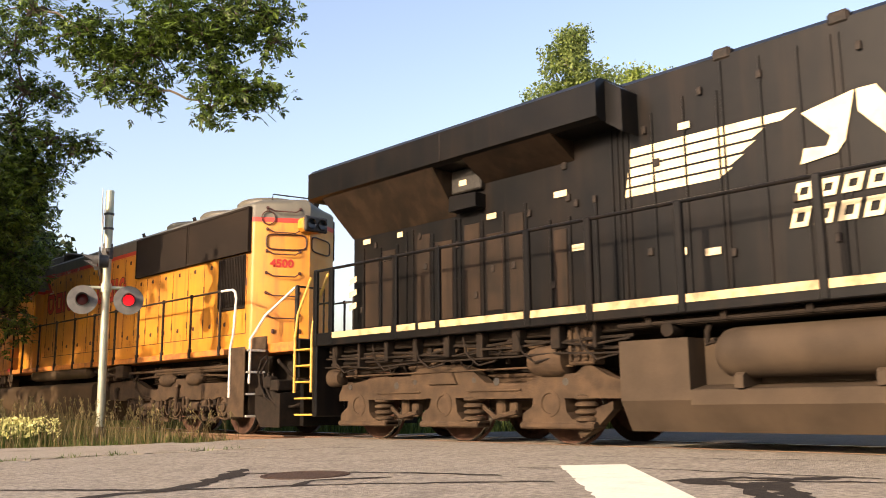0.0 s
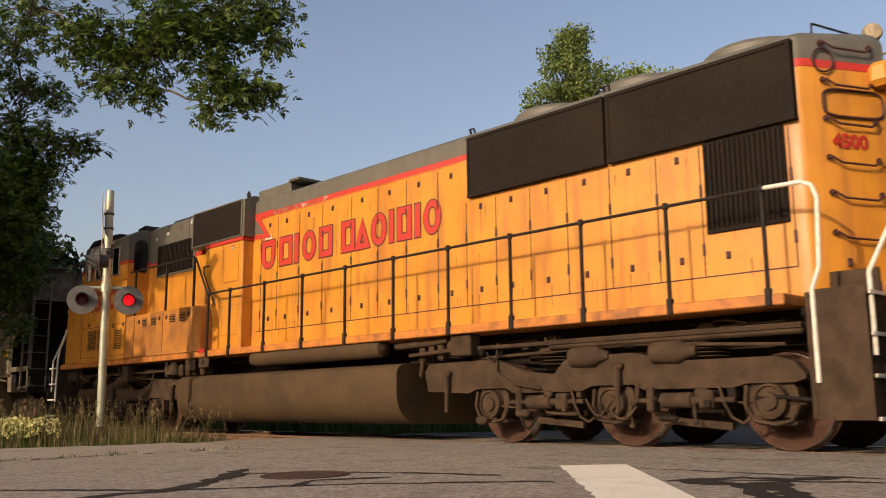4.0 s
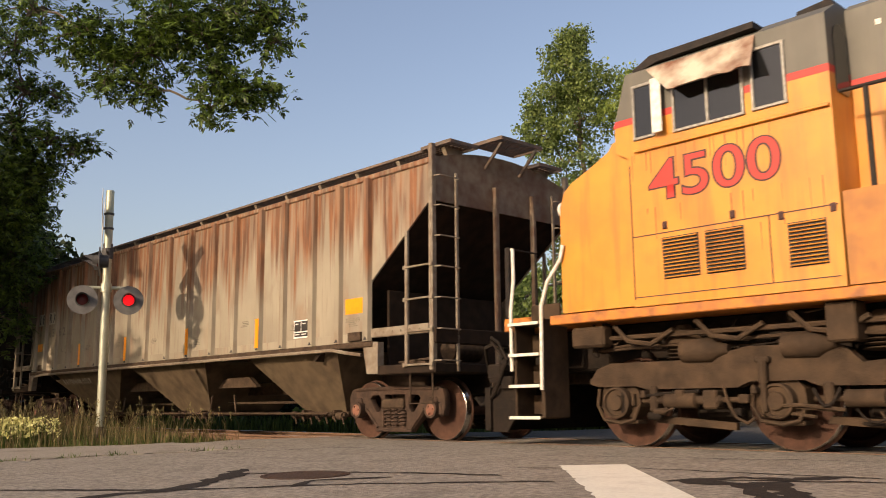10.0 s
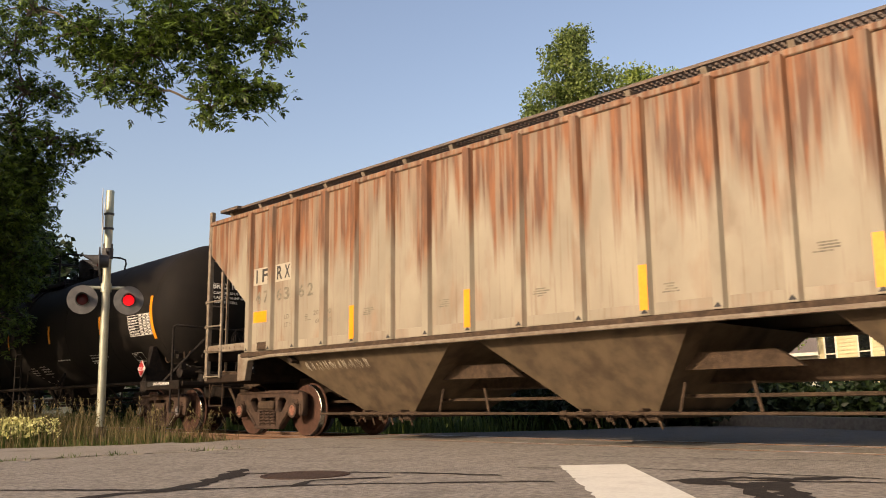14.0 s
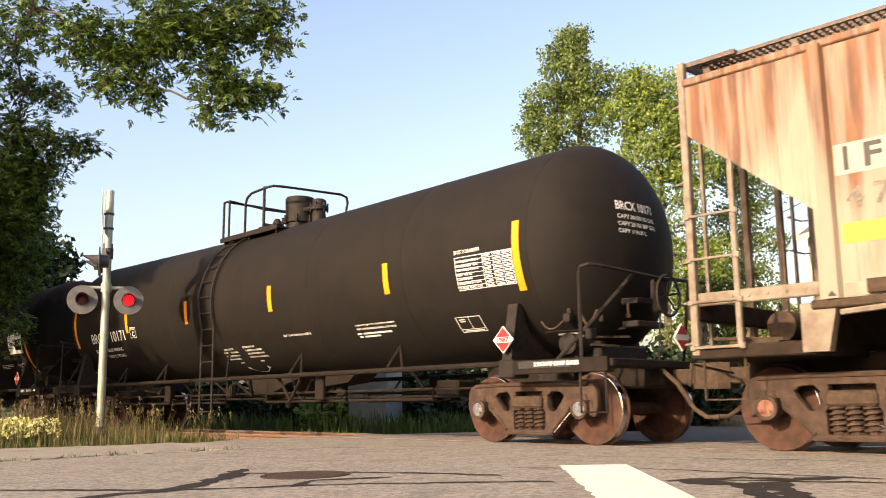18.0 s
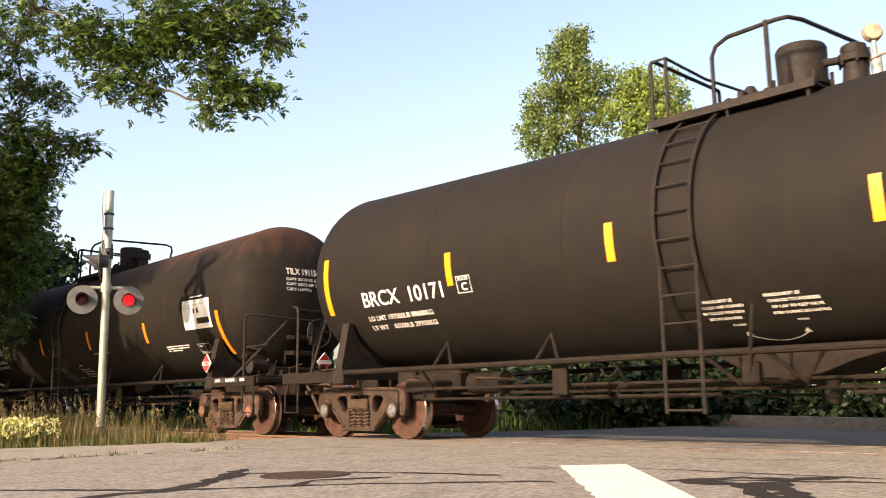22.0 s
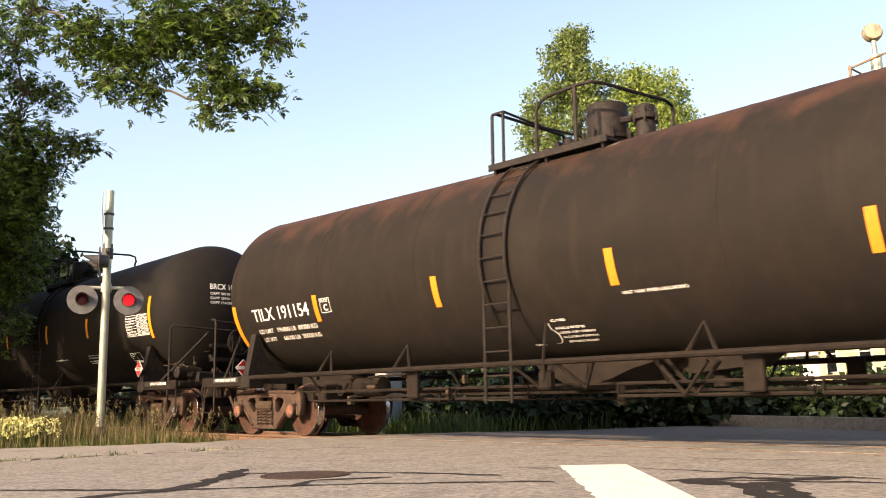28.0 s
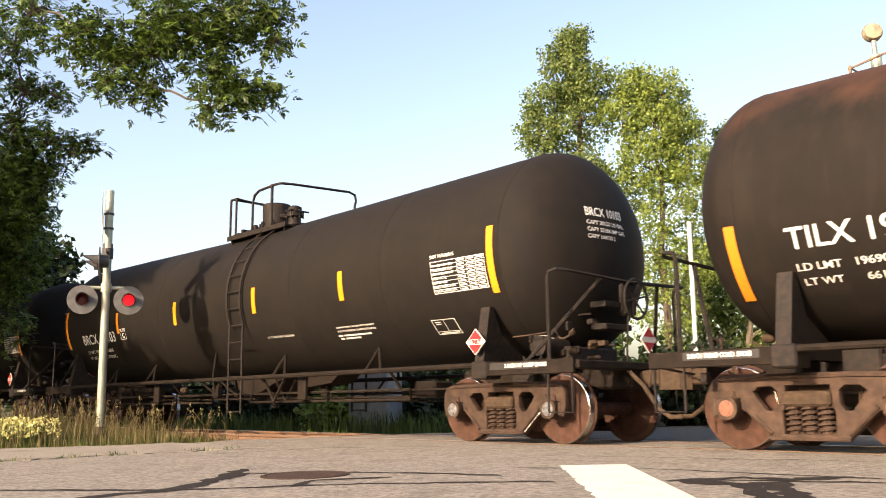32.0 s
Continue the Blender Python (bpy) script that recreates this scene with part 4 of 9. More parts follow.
    for x, z, w, h, rows in spec["bars"]:
        put("lettering", bars(rows, w, h), WHITE, x, z)
    for x, z, w, h, inner in spec["panels"]:
        put("stencil_panel", plate(w, h), WHITE, x, z)
        for a, b, c, d in inner:
            me = wrap(plate(w * (c - a), h * (d - b)), x + w * a, z + h * b, R + 0.004, axis_z)
            part("panel_cell", me, paint, car)
    for x, z, w, h, rects in spec["frames"]:
        put("stencil_frame", ruled(w, h, rects), WHITE, x, z, "white ruled stencil")
    for words, x, z, w, h in spec["small"]:
        put("lettering", letters(words, 0.05, w, 0.0015, h), WHITE, x, z)
    # hazard placards on holders
    for way in (1,):
        s = Shape()
        s.slab([(7.15 - 0.18, 1.36), (7.15, 1.54), (7.15 + 0.18, 1.36), (7.15, 1.18)], -1.57, -1.552)
        p = part("placard", s, WHITE, car, "red and white diamond placard")
        s = Shape()
        for k in (-1, 1):
            s.slab([(7.15 - 0.128, 1.36 + k * 0.038), (7.15 + 0.128, 1.36 + k * 0.038), (7.15, 1.36 + k * 0.166)], -1.574, -1.571)
        part("placard_field", s, RED, p)
        part("placard_number", on_side(letters("1987", 0.1, 0.22, 0.004, 0.066), 7.04, 1.327, -1.576), RED, p)
    s = Shape()
    s.slab([(-0.18, 1.36), (0, 1.54), (0.18, 1.36), (0, 1.18)], 8.84, 8.86, "x")
    p = part("placard", s, WHITE, car, "red and white diamond placard")
    s = Shape()
    for k in (-1, 1):
        s.slab([(-0.128, 1.36 + k * 0.038), (0.128, 1.36 + k * 0.038), (0, 1.36 + k * 0.166)], 8.863, 8.866, "x")
    part("placard_field", s, RED, p)
    # notice on the end platform's edge
    s = Shape()
    s.box(7.35, 8.2, -1.506, -1.5, 0.975, 1.065)
    strip = part("notice_plate", s, BLACK, car)
    for words, x, w in spec["notice"]:
        part("lettering", on_side(letters(words, 0.07, w, 0.003), x, 0.995, -1.51), WHITE, strip)
    if rusty:
        s = Shape()
        s.box(-8.3, -7.4, -1.506, -1.5, 0.975, 1.065)
        strip = part("notice_plate", s, BLACK, car)
        part("lettering", on_side(letters("2 INCH TREAD COND. SHOES", 0.07, 0.76, 0.003), -8.24, 0.995, -1.51), WHITE, strip)
    # end marks on the head
    for i, (words, w, h) in enumerate(spec["end"]):
        me = letters(words, 0.1, w * 1.1, 0.002, h)
        z = 3.08 - i * 0.1 - (0.02 if i else 0)
        for v in me.vertices:
            y = -0.55 + v.co.x
            zz = z + v.co.y
            q = min(1.0, math.hypot(y, zz - axis_z(TFRONT)) / TR)
            v.co = (TFRONT + THEAD * math.sqrt(1 - q * q) + 0.008, y, zz)
        part("lettering", me, WHITE, car)
    return car, x0


# ---- covered hopper ----
RIBS = (7.17, 6.43, 5.7, 4.83, 4.07, 3.2, 2.38, 1.46, 0.52, -0.45, -1.38, -2.24, -3.06, -3.95, -4.76, -5.6, -6.35, -7.07)


def hopper_car(x0):
    car = thing("hopper_car", "rust-streaked pale grey covered hopper car with ribbed sides", "hopper car")
    W = 1.575
    eave, sill = 4.11, 1.5
    for side in (-1, 1):
        s = Shape()
        s.slab([(-8.6, eave), (8.6, eave), (8.6, 3.5), (7.22, 2.41), (7.22, sill), (-7.22, sill), (-7.22, 2.41), (-8.6, 3.5)], side * W, side * (W - 0.03))
        wall = part("side_wall", s, HOPPERPAINT, car)
        for x in RIBS:
            rib = cached(("rib", side), lambda: Shape().slab([(-0.085, 0.0), (-0.06, side * 0.07), (0.06, side * 0.07), (0.085, 0.0)], sill, eave - 0.03, "z").mesh("rib"))
            part("rib", rib, RIBPAINT, wall, at=pose(x, side * W, 0))
            foot = cached("ribfoot", lambda: Shape().slab([(-0.045, sill + 0.02), (0.045, sill + 0.02), (0.0, sill + 0.075)], -0.006, 0.006).mesh("rib_foot"))
            part("rib_foot", foot, BLACK, wall, at=pose(x, side * (W + 0.07), 0))
        for a, b in zip(RIBS, RIBS[1:]):
            strake = Shape().box(b + 0.1, a - 0.1, side * (W + 0.004), side * (W - 0.01), sill + 0.01, sill + 0.14, 0.003)
            part("lower_strake", strake, HOPPERPAINT, wall)
        s = Shape()
        s.box(-8.6, 8.6, side * (W + 0.03), side * (W - 0.06), eave - 0.06, eave + 0.03, 0.015)
        part("top_chord", s, HOPPERPAINT, car)
        s = Shape()
        s.box(-7.3, 7.3, side * (W + 0.05), side * (W - 0.1), sill - 0.09, sill, 0.015)
        side_pipe = Shape().tube([(-7.0, side * (W + 0.06), 1.36), (-6.3, side * (W + 0.06), sill - 0.1), (6.3, side * (W + 0.06), sill - 0.1), (6.75, side * (W + 0.02), 1.33), (7.0, side * W, 1.3)], 0.03, 6)
        part("side_sill", s, GRIME, car)
        part("side_pipe", side_pipe, HOPPERRAIL, car, smooth=True)
        for way in (-1, 1):
            s = Shape()
            s.slab([(way * 7.05, sill - 0.02), (way * 7.42, sill - 0.02), (way * 7.42, 1.0), (way * 7.16, 1.0)], side * (W + 0.02), side * (W - 0.1))
            part("jacking_bracket", s, HOPPERRAIL, car)
            s = Shape()
            s.box(way * 7.22, way * 8.55, side * (W + 0.015), side * (W - 0.06), 1.55, 1.69, 0.012)
            for k in range(6):
                s.lathe([(side * (W + 0.015), 0.02), (side * (W + 0.03), 0.018)], (way * (7.35 + 0.2 * k), 0, 1.62), "y", 8)
            part("grab_bar", s, HOPPERRAIL, car)
            s = Shape()
            s.box(way * 8.57, way * 8.655, side * (W + 0.02), side * (W - 0.07), 1.02, eave + 0.24, 0.01)
            part("corner_post", s, HOPPERRAIL, car)
            s = Shape()
            x1 = 8.08
            s.box(way * (x1 - 0.03), way * (x1 + 0.03), side * (W + 0.03), side * (W - 0.02), 1.08, 3.1, 0.008)
            for z in (1.1, 1.59, 2.06, 2.54):
                s.tube([(way * x1, side * (W + 0.03), z), (way * 8.6, side * (W + 0.03), z)], 0.016, 6)
                for x in (x1 - 0.03, 8.63):
                    s.box(way * x - 0.03, way * x + 0.03, side * (W + 0.02), side * (W + 0.045), z - 0.03, z + 0.03, 0.006)
            step = Shape().tube([(way * x1, side * (W - 0.06), 1.08), (way * x1, side * (W - 0.06), 0.55), (way * 8.56, side * (W - 0.06), 0.55), (way * 8.56, side * (W - 0.06), 1.0)], 0.014, 6)
            part("sill_step", step, GRIME, car, smooth=True)
            pieces("side_ladder", s, HOPPERRAIL, car)
    # roof and ends
    s = Shape()
    arc = [(-W + 2 * W * k / 14, eave + 0.02 + 0.26 * (1 - (k / 7 - 1) ** 2)) for k in range(15)]
    s.slab(arc + [(W, eave - 0.03), (-W, eave - 0.03)], -8.6, 8.6, "x")
    part("roof", s, HOPPERSILL, car, smooth=True)
    for way in (-1, 1):
        s = Shape()
        s.slab([(-W, 3.5)] + arc + [(W, 3.5)], way * 8.57, way * 8.6, "x")
        part("end_sheet", s, HOPPERSILL, car)
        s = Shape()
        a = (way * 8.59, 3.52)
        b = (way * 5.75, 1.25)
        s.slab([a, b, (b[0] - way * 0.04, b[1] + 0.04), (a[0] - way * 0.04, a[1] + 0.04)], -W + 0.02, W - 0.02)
        part("slope_sheet", s, HOPPERSHADE, car)
        s = Shape()
        for y in (-0.22, 0.66):
            s.box(way * 8.6, way * 8.68, y - 0.04, y + 0.04, 1.1, 3.88, 0.01)
        pieces("end_post", s, HOPPERSILL, car)
        s = Shape()
        for y0, y1 in ((-W + 0.02, -1.12), (1.12, W - 0.02)):
            for y in (y0, y1):
                if abs(y) < 1.3:
                    s.box(way * 8.66, way * 8.7, y - 0.025, y + 0.025, 1.0, 3.95, 0.006)
            for k in range(7):
                z = 1.15 + 0.45 * k
                s.tube([(way * 8.66, y0, z), (way * 8.76, y0 + 0.02, z), (way * 8.76, y1 - 0.02, z), (way * 8.68, y1, z)], 0.012, 6)
        pieces("end_ladder_rail", s, HOPPERRAIL, car)
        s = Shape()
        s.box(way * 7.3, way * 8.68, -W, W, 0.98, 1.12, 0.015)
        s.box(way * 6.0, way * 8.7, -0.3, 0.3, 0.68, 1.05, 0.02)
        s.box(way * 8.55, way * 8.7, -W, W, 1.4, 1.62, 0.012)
        pieces("end_sill", s, HOPPERSHADE, car)
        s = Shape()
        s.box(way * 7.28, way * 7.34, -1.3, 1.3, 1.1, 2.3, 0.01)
        part("bolster_web", s, HOPPERSHADE, car)
        s = Shape()
        s.lathe([(-0.75, 0.03), (-0.72, 0.17), (-0.1, 0.17), (-0.06, 0.03)], (way * 8.05, 0, 1.35), "y", 16)
        s.box(way * 7.75, way * 8.3, -1.42, -1.0, 1.12, 1.16, 0.01)
        s.tube([(way * 7.7, -1.4, 1.16), (way * 8.5, -1.38, 1.2)], 0.02, 6)
        pieces("brake_gear", s, GRIME, car)
        s = Shape()
        for ya, yb, xa, xb, z in ((-1.3, -0.72, 8.1, 8.75, 0.3), (-0.5, 0.45, 8.45, 9.05, 0.44), (0.75, 1.3, 8.1, 8.75, 0.3)):
            for y in (ya, yb):
                s.box(way * xa, way * xb, y - 0.012, y + 0.012, eave + z - 0.02, eave + z + 0.035)
            for x in (xa, xb):
                s.box(way * x - 0.012, way * x + 0.012, ya, yb, eave + z - 0.02, eave + z + 0.035)
            n = int((xb - xa) / 0.05)
            for k in range(1, n):
                x = way * (xa + (xb - xa) * k / n)
                s.box(x - 0.007, x + 0.007, ya, yb, eave + z, eave + z + 0.03)
        for y in (-0.42, 0.37):
            s.tube([(way * 9.0, y, eave + 0.42), (way * 8.62, y, eave + 0.05)], 0.03, 6)
        pieces("end_running_board_slat", s, GRATING, car)
        coupler(car, way * 8.75, way)
        freight_truck(car, way * 7.2, x0)
    # running boards along the roof
    for y in (-1.02, 1.02):
        s = Shape()
        for e in (-0.2, 0.2):
            s.box(-8.6, 8.6, y + e - 0.01, y + e + 0.01, eave + 0.285, eave + 0.325)
        part("running_board_edge", s, GRATING, car)
        s = Shape()
        for k in range(215):
            x = -8.58 + 0.08 * k
            s.box(x - 0.006, x + 0.006, y - 0.2, y + 0.2, eave + 0.28, eave + 0.325)
        for k in range(5):
            s.box(-8.6, 8.6, y - 0.16 + 0.08 * k - 0.005, y - 0.16 + 0.08 * k + 0.005, eave + 0.29, eave + 0.32)
        part("grating", s, GRATING, car)
        s = Shape()
        for k in range(17):
            x = -8.5 + 17.0 * k / 16
            s.slab([(y - 0.2, eave + 0.27), (y + 0.2, eave + 0.27), (y + 0.1, eave + 0.08), (y - 0.1, eave + 0.08)], x - 0.04, x + 0.04, "x")
        pieces("running_board_bracket", s, HOPPERRAIL, car)
    # discharge hoppers
    for xc in (-4.05, 0.0, 4.05):
        s = Shape()
        w = 0.58
        lean = {-4.05: 0.05, 0.0: 0.45, 4.05: 1.0}[xc]
        reach = {-4.05: (-2.3, 2.2), 0.0: (-1.4, 1.95), 4.05: (-0.55, 2.2)}[xc]
        t = [(reach[0], -1.5, 1.42), (reach[1], -1.5, 1.42), (reach[1], 1.5, 1.42), (reach[0], 1.5, 1.42)]
        b = [(lean - w, -0.8, 0.42), (lean + w, -0.8, 0.42), (lean + w, 0.8, 0.42), (lean - w, 0.8, 0.42)]
        s.add([(x + xc, y, z) for x, y, z in t + b], [(0, 1, 5, 4), (1, 2, 6, 5), (2, 3, 7, 6), (3, 0, 4, 7), (4, 5, 6, 7), (0, 1, 2, 3)])
        chute = part("discharge_hopper", s, HOPPERCHUTE, car)
        s = Shape()
        xc += lean
        s.box(xc - 0.66, xc + 0.66, -0.84, 0.84, 0.34, 0.43, 0.015)
        for k in range(7):
            s.lathe([(-1.02 - 0.02 * (k % 3), 0.02), (-1.0, 0.035 + 0.012 * (k % 2)), (-0.9, 0.04)], (xc - 0.7 + 0.23 * k, 0, 0.34 + 0.03 * (k % 3)), "y", 8)
            s.tube([(xc - 0.7 + 0.23 * k, -0.98, 0.36), (xc - 0.62 + 0.23 * k, -1.0, 0.22 + 0.04 * (k % 2))], 0.014, 5)
        s.tube([(xc - 0.75, -0.95, 0.38), (xc + 0.75, -0.95, 0.38)], 0.035, 8)
        s.lathe([(xc - 0.8, 0.06), (xc - 0.7, 0.06)], (0, -0.95, 0.38), "x", 10)
        s.lathe([(xc + 0.55, 0.07), (xc + 0.7, 0.07)], (0, -0.95, 0.36), "x", 10)
        for x in (xc - 0.45, xc + 0.45):
            s.box(x - 0.03, x + 0.03, -1.0, -0.8, 0.3, 0.46, 0.01)
        part("gate", s, GRIME, chute)
    s = Shape()
    for x in (-2.02, 2.02):
        s.slab([(x - 0.9, 0.9), (x + 0.9, 0.9), (x + 0.6, 1.1), (x - 0.6, 1.1)], -0.9, -0.8)
        s.tube([(x - 0.5, -1.1, 0.42), (x - 0.42, -1.1, 0.75)], 0.02, 6)
        s.tube([(x + 0.5, -1.1, 0.42), (x + 0.42, -1.1, 0.75)], 0.02, 6)
    s.tube([(-5.5, -1.1, 0.4), (5.5, -1.1, 0.4)], 0.02, 6)
    s.tube([(-6.0, -0.5, 0.6), (6.0, -0.5, 0.6)], 0.025, 6)
    s.box(-6.4, 6.4, -0.15, 0.15, 0.75, 1.0, 0.02)
    part("centre_beam", s, GRIME, car)
    # marks on the side
    y = -W - 0.004

    def mark(name, me, mat, x, z, label="", lift=0.0):
        return part(name, on_side(me, x, z, y - lift), mat, car, label)
    for x in (-6.97, -6.25):
        mark("reporting_mark_panel", plate(0.52, 0.31), PALEPATCH, x, 2.7, "pale repainted mark panel")
    for ch, x, z, h in (("I", -6.88, 2.74, 0.24), ("F", -6.68, 2.74, 0.24), ("R", -6.2, 2.74, 0.24), ("X", -5.96, 2.74, 0.24), ("4", -6.88, 2.36, 0.22), ("7", -6.62, 2.36, 0.22),
                        ("6", -6.2, 2.36, 0.22), ("3", -5.97, 2.36, 0.22), ("6", -5.52, 2.36, 0.22), ("2", -5.26, 2.36, 0.22)):
        mark("lettering", letters(ch, 0.3, 0.05 if ch == "I" else 0.17, 0.008, h), BLACK if z > 2.5 else FADED, x, z, lift=0.003)
    mark("lettering", letters("LD LMT", 0.1, 0.45, 0.002, 0.08), FADED, -5.95, 2.02)
    mark("lettering", letters("LT WT", 0.1, 0.36, 0.002, 0.08), FADED, -5.95, 1.88)
    mark("lettering", letters("203 000", 0.1, 0.5, 0.002, 0.08), FADED, -5.08, 2.02)
    mark("lettering", letters("60 800", 0.1, 0.45, 0.002, 0.08), FADED, -5.02, 1.88)
    mark("reflector_panel", plate(0.5, 0.2), YELLOW, -6.95, 2.02, "yellow reflective panel")
    mark("reflector_panel", plate(0.52, 0.243), YELLOW, 6.58, 1.957, "yellow reflective panel")
    mark("lettering", letters("BLT 9-79", 0.1, 0.36, 0.002, 0.07), FADED, 6.6, 1.82)
    for x in (4.07, 1.46, -1.38, -3.95):
        mark("reflector_strip", plate(0.115, 0.52), YELLOW, x - 0.057, 1.56, "yellow reflective strip", lift=0.072)
    for i in range(1, len(RIBS) - 1, 2):
        # rubbed-out scribbles low on the panels
        rr = random.Random(i)
        me = bars([[(rr.uniform(0, 0.3), rr.uniform(0.5, 1))] for _ in range(4)], 0.3, 0.12)
        mark("lettering", me, FADED, RIBS[i] + 0.2, 1.72 + rr.uniform(0, 0.25))
    lube = mark("stencil_panel", plate(0.44, 0.305), WHITE, 5.14, 1.66)
    for a, b, c, d in ((0.06, 0.38, 0.48, 0.93), (0.52, 0.38, 0.94, 0.93), (0.06, 0.08, 0.94, 0.31)):
        part("panel_cell", on_side(plate(0.44 * (c - a), 0.305 * (d - b)), 5.14 + 0.44 * a, 1.66 + 0.305 * b, y - 0.004), BLACK, lube)
    for a, b, w in ((5.19, 1.88, 0.1), (5.4, 1.88, 0.1), (5.2, 1.7, 0.12), (5.38, 1.7, 0.14)):
        part("lettering", on_side(bars([[(0, 1)]], w, 0.03), a, b, y - 0.008), WHITE, lube)
    s = Shape()
    s.box(6.7, 7.02, -W - 0.05, -W, 1.52, 1.66, 0.01)
    s.box(-6.75, -6.43, -W - 0.05, -W, 1.52, 1.66, 0.01)
    pieces("card_holder", s, GRIME, car)
    # pale scrawl on the rear discharge hopper, lines of a spray can
    s = Shape()
    r = random.Random(4)
    x = -5.6
    while x < -3.9:
        w = r.uniform(0.1, 0.2)
        n = 9
        pts = []
        for k in range(n):
            xx = x + w * (0.5 + 0.5 * math.sin(k * 1.9 + r.random()))
            zz = 1.16 + 0.11 * math.cos(k * 2.3 + r.random())
            yy = -1.5 + (1.42 - zz) * 0.75 - 0.008
            pts.append((xx, yy, zz))
        s.tube(pts, 0.006, 4)
        x += w + 0.03
    part("spray_scrawl", s, PALEPATCH, car, "pale spray-painted scrawl")
    return car, x0


# ---- six-axle locomotive, yellow and grey ----
def clutter(parent, name, xs, ys, zs, n, seed, mats):
    """Small pipes, brackets, valves and hoses that hang under a deck, each a part of its own."""
    rr = random.Random(seed)
    for k in range(n):
        x, y, z = rr.uniform(*xs), rr.uniform(*ys), rr.uniform(*zs)
        q = rr.random()
        s = Shape()
        if q < 0.28:
            l = rr.uniform(0.25, 1.0)
            s.tube([(x - l / 2, y, z), (x - l * 0.2, y + 0.01, z + rr.uniform(-0.02, 0.02)), (x + l / 2, y, z + rr.uniform(-0.05, 0.05))], rr.uniform(0.009, 0.022), 6)
        elif q < 0.5:
            l, d = rr.uniform(0.15, 0.45), rr.uniform(0.06, 0.2)
            s.tube([(x + l * (u - 0.5), y - 0.03 * math.sin(math.pi * u), z - d * math.sin(math.pi * u) + rr.uniform(-0.01, 0.01)) for u in (0, 0.2, 0.4, 0.6, 0.8, 1)], rr.uniform(0.01, 0.02), 6)
        elif q < 0.72:
            w, h = rr.uniform(0.04, 0.12), rr.uniform(0.05, 0.16)
            s.box(x - w / 2, x + w / 2, y - 0.03, y + 0.08, z - h / 2, z + h / 2, 0.012)
        elif q < 0.88:
            r, l = rr.uniform(0.03, 0.07), rr.uniform(0.08, 0.26)
            s.lathe([(x - l / 2, r * 0.4), (x - l / 2 + 0.02, r), (x + l / 2 - 0.03, r), (x + l / 2, r * 0.5)], (0, y, z), "x", 12)
        else:
            h = rr.uniform(0.12, 0.3)
            s.tube([(x, y, z - h / 2), (x + rr.uniform(-0.03, 0.03), y, z + h / 2)], rr.uniform(0.012, 0.028), 6)
            s.lathe([(z - h / 2 - 0.02, 0.03), (z - h / 2 + 0.03, 0.04)], (x, y, 0), "z", 8)
        part(name, s, rr.choice(mats), parent, smooth=True)


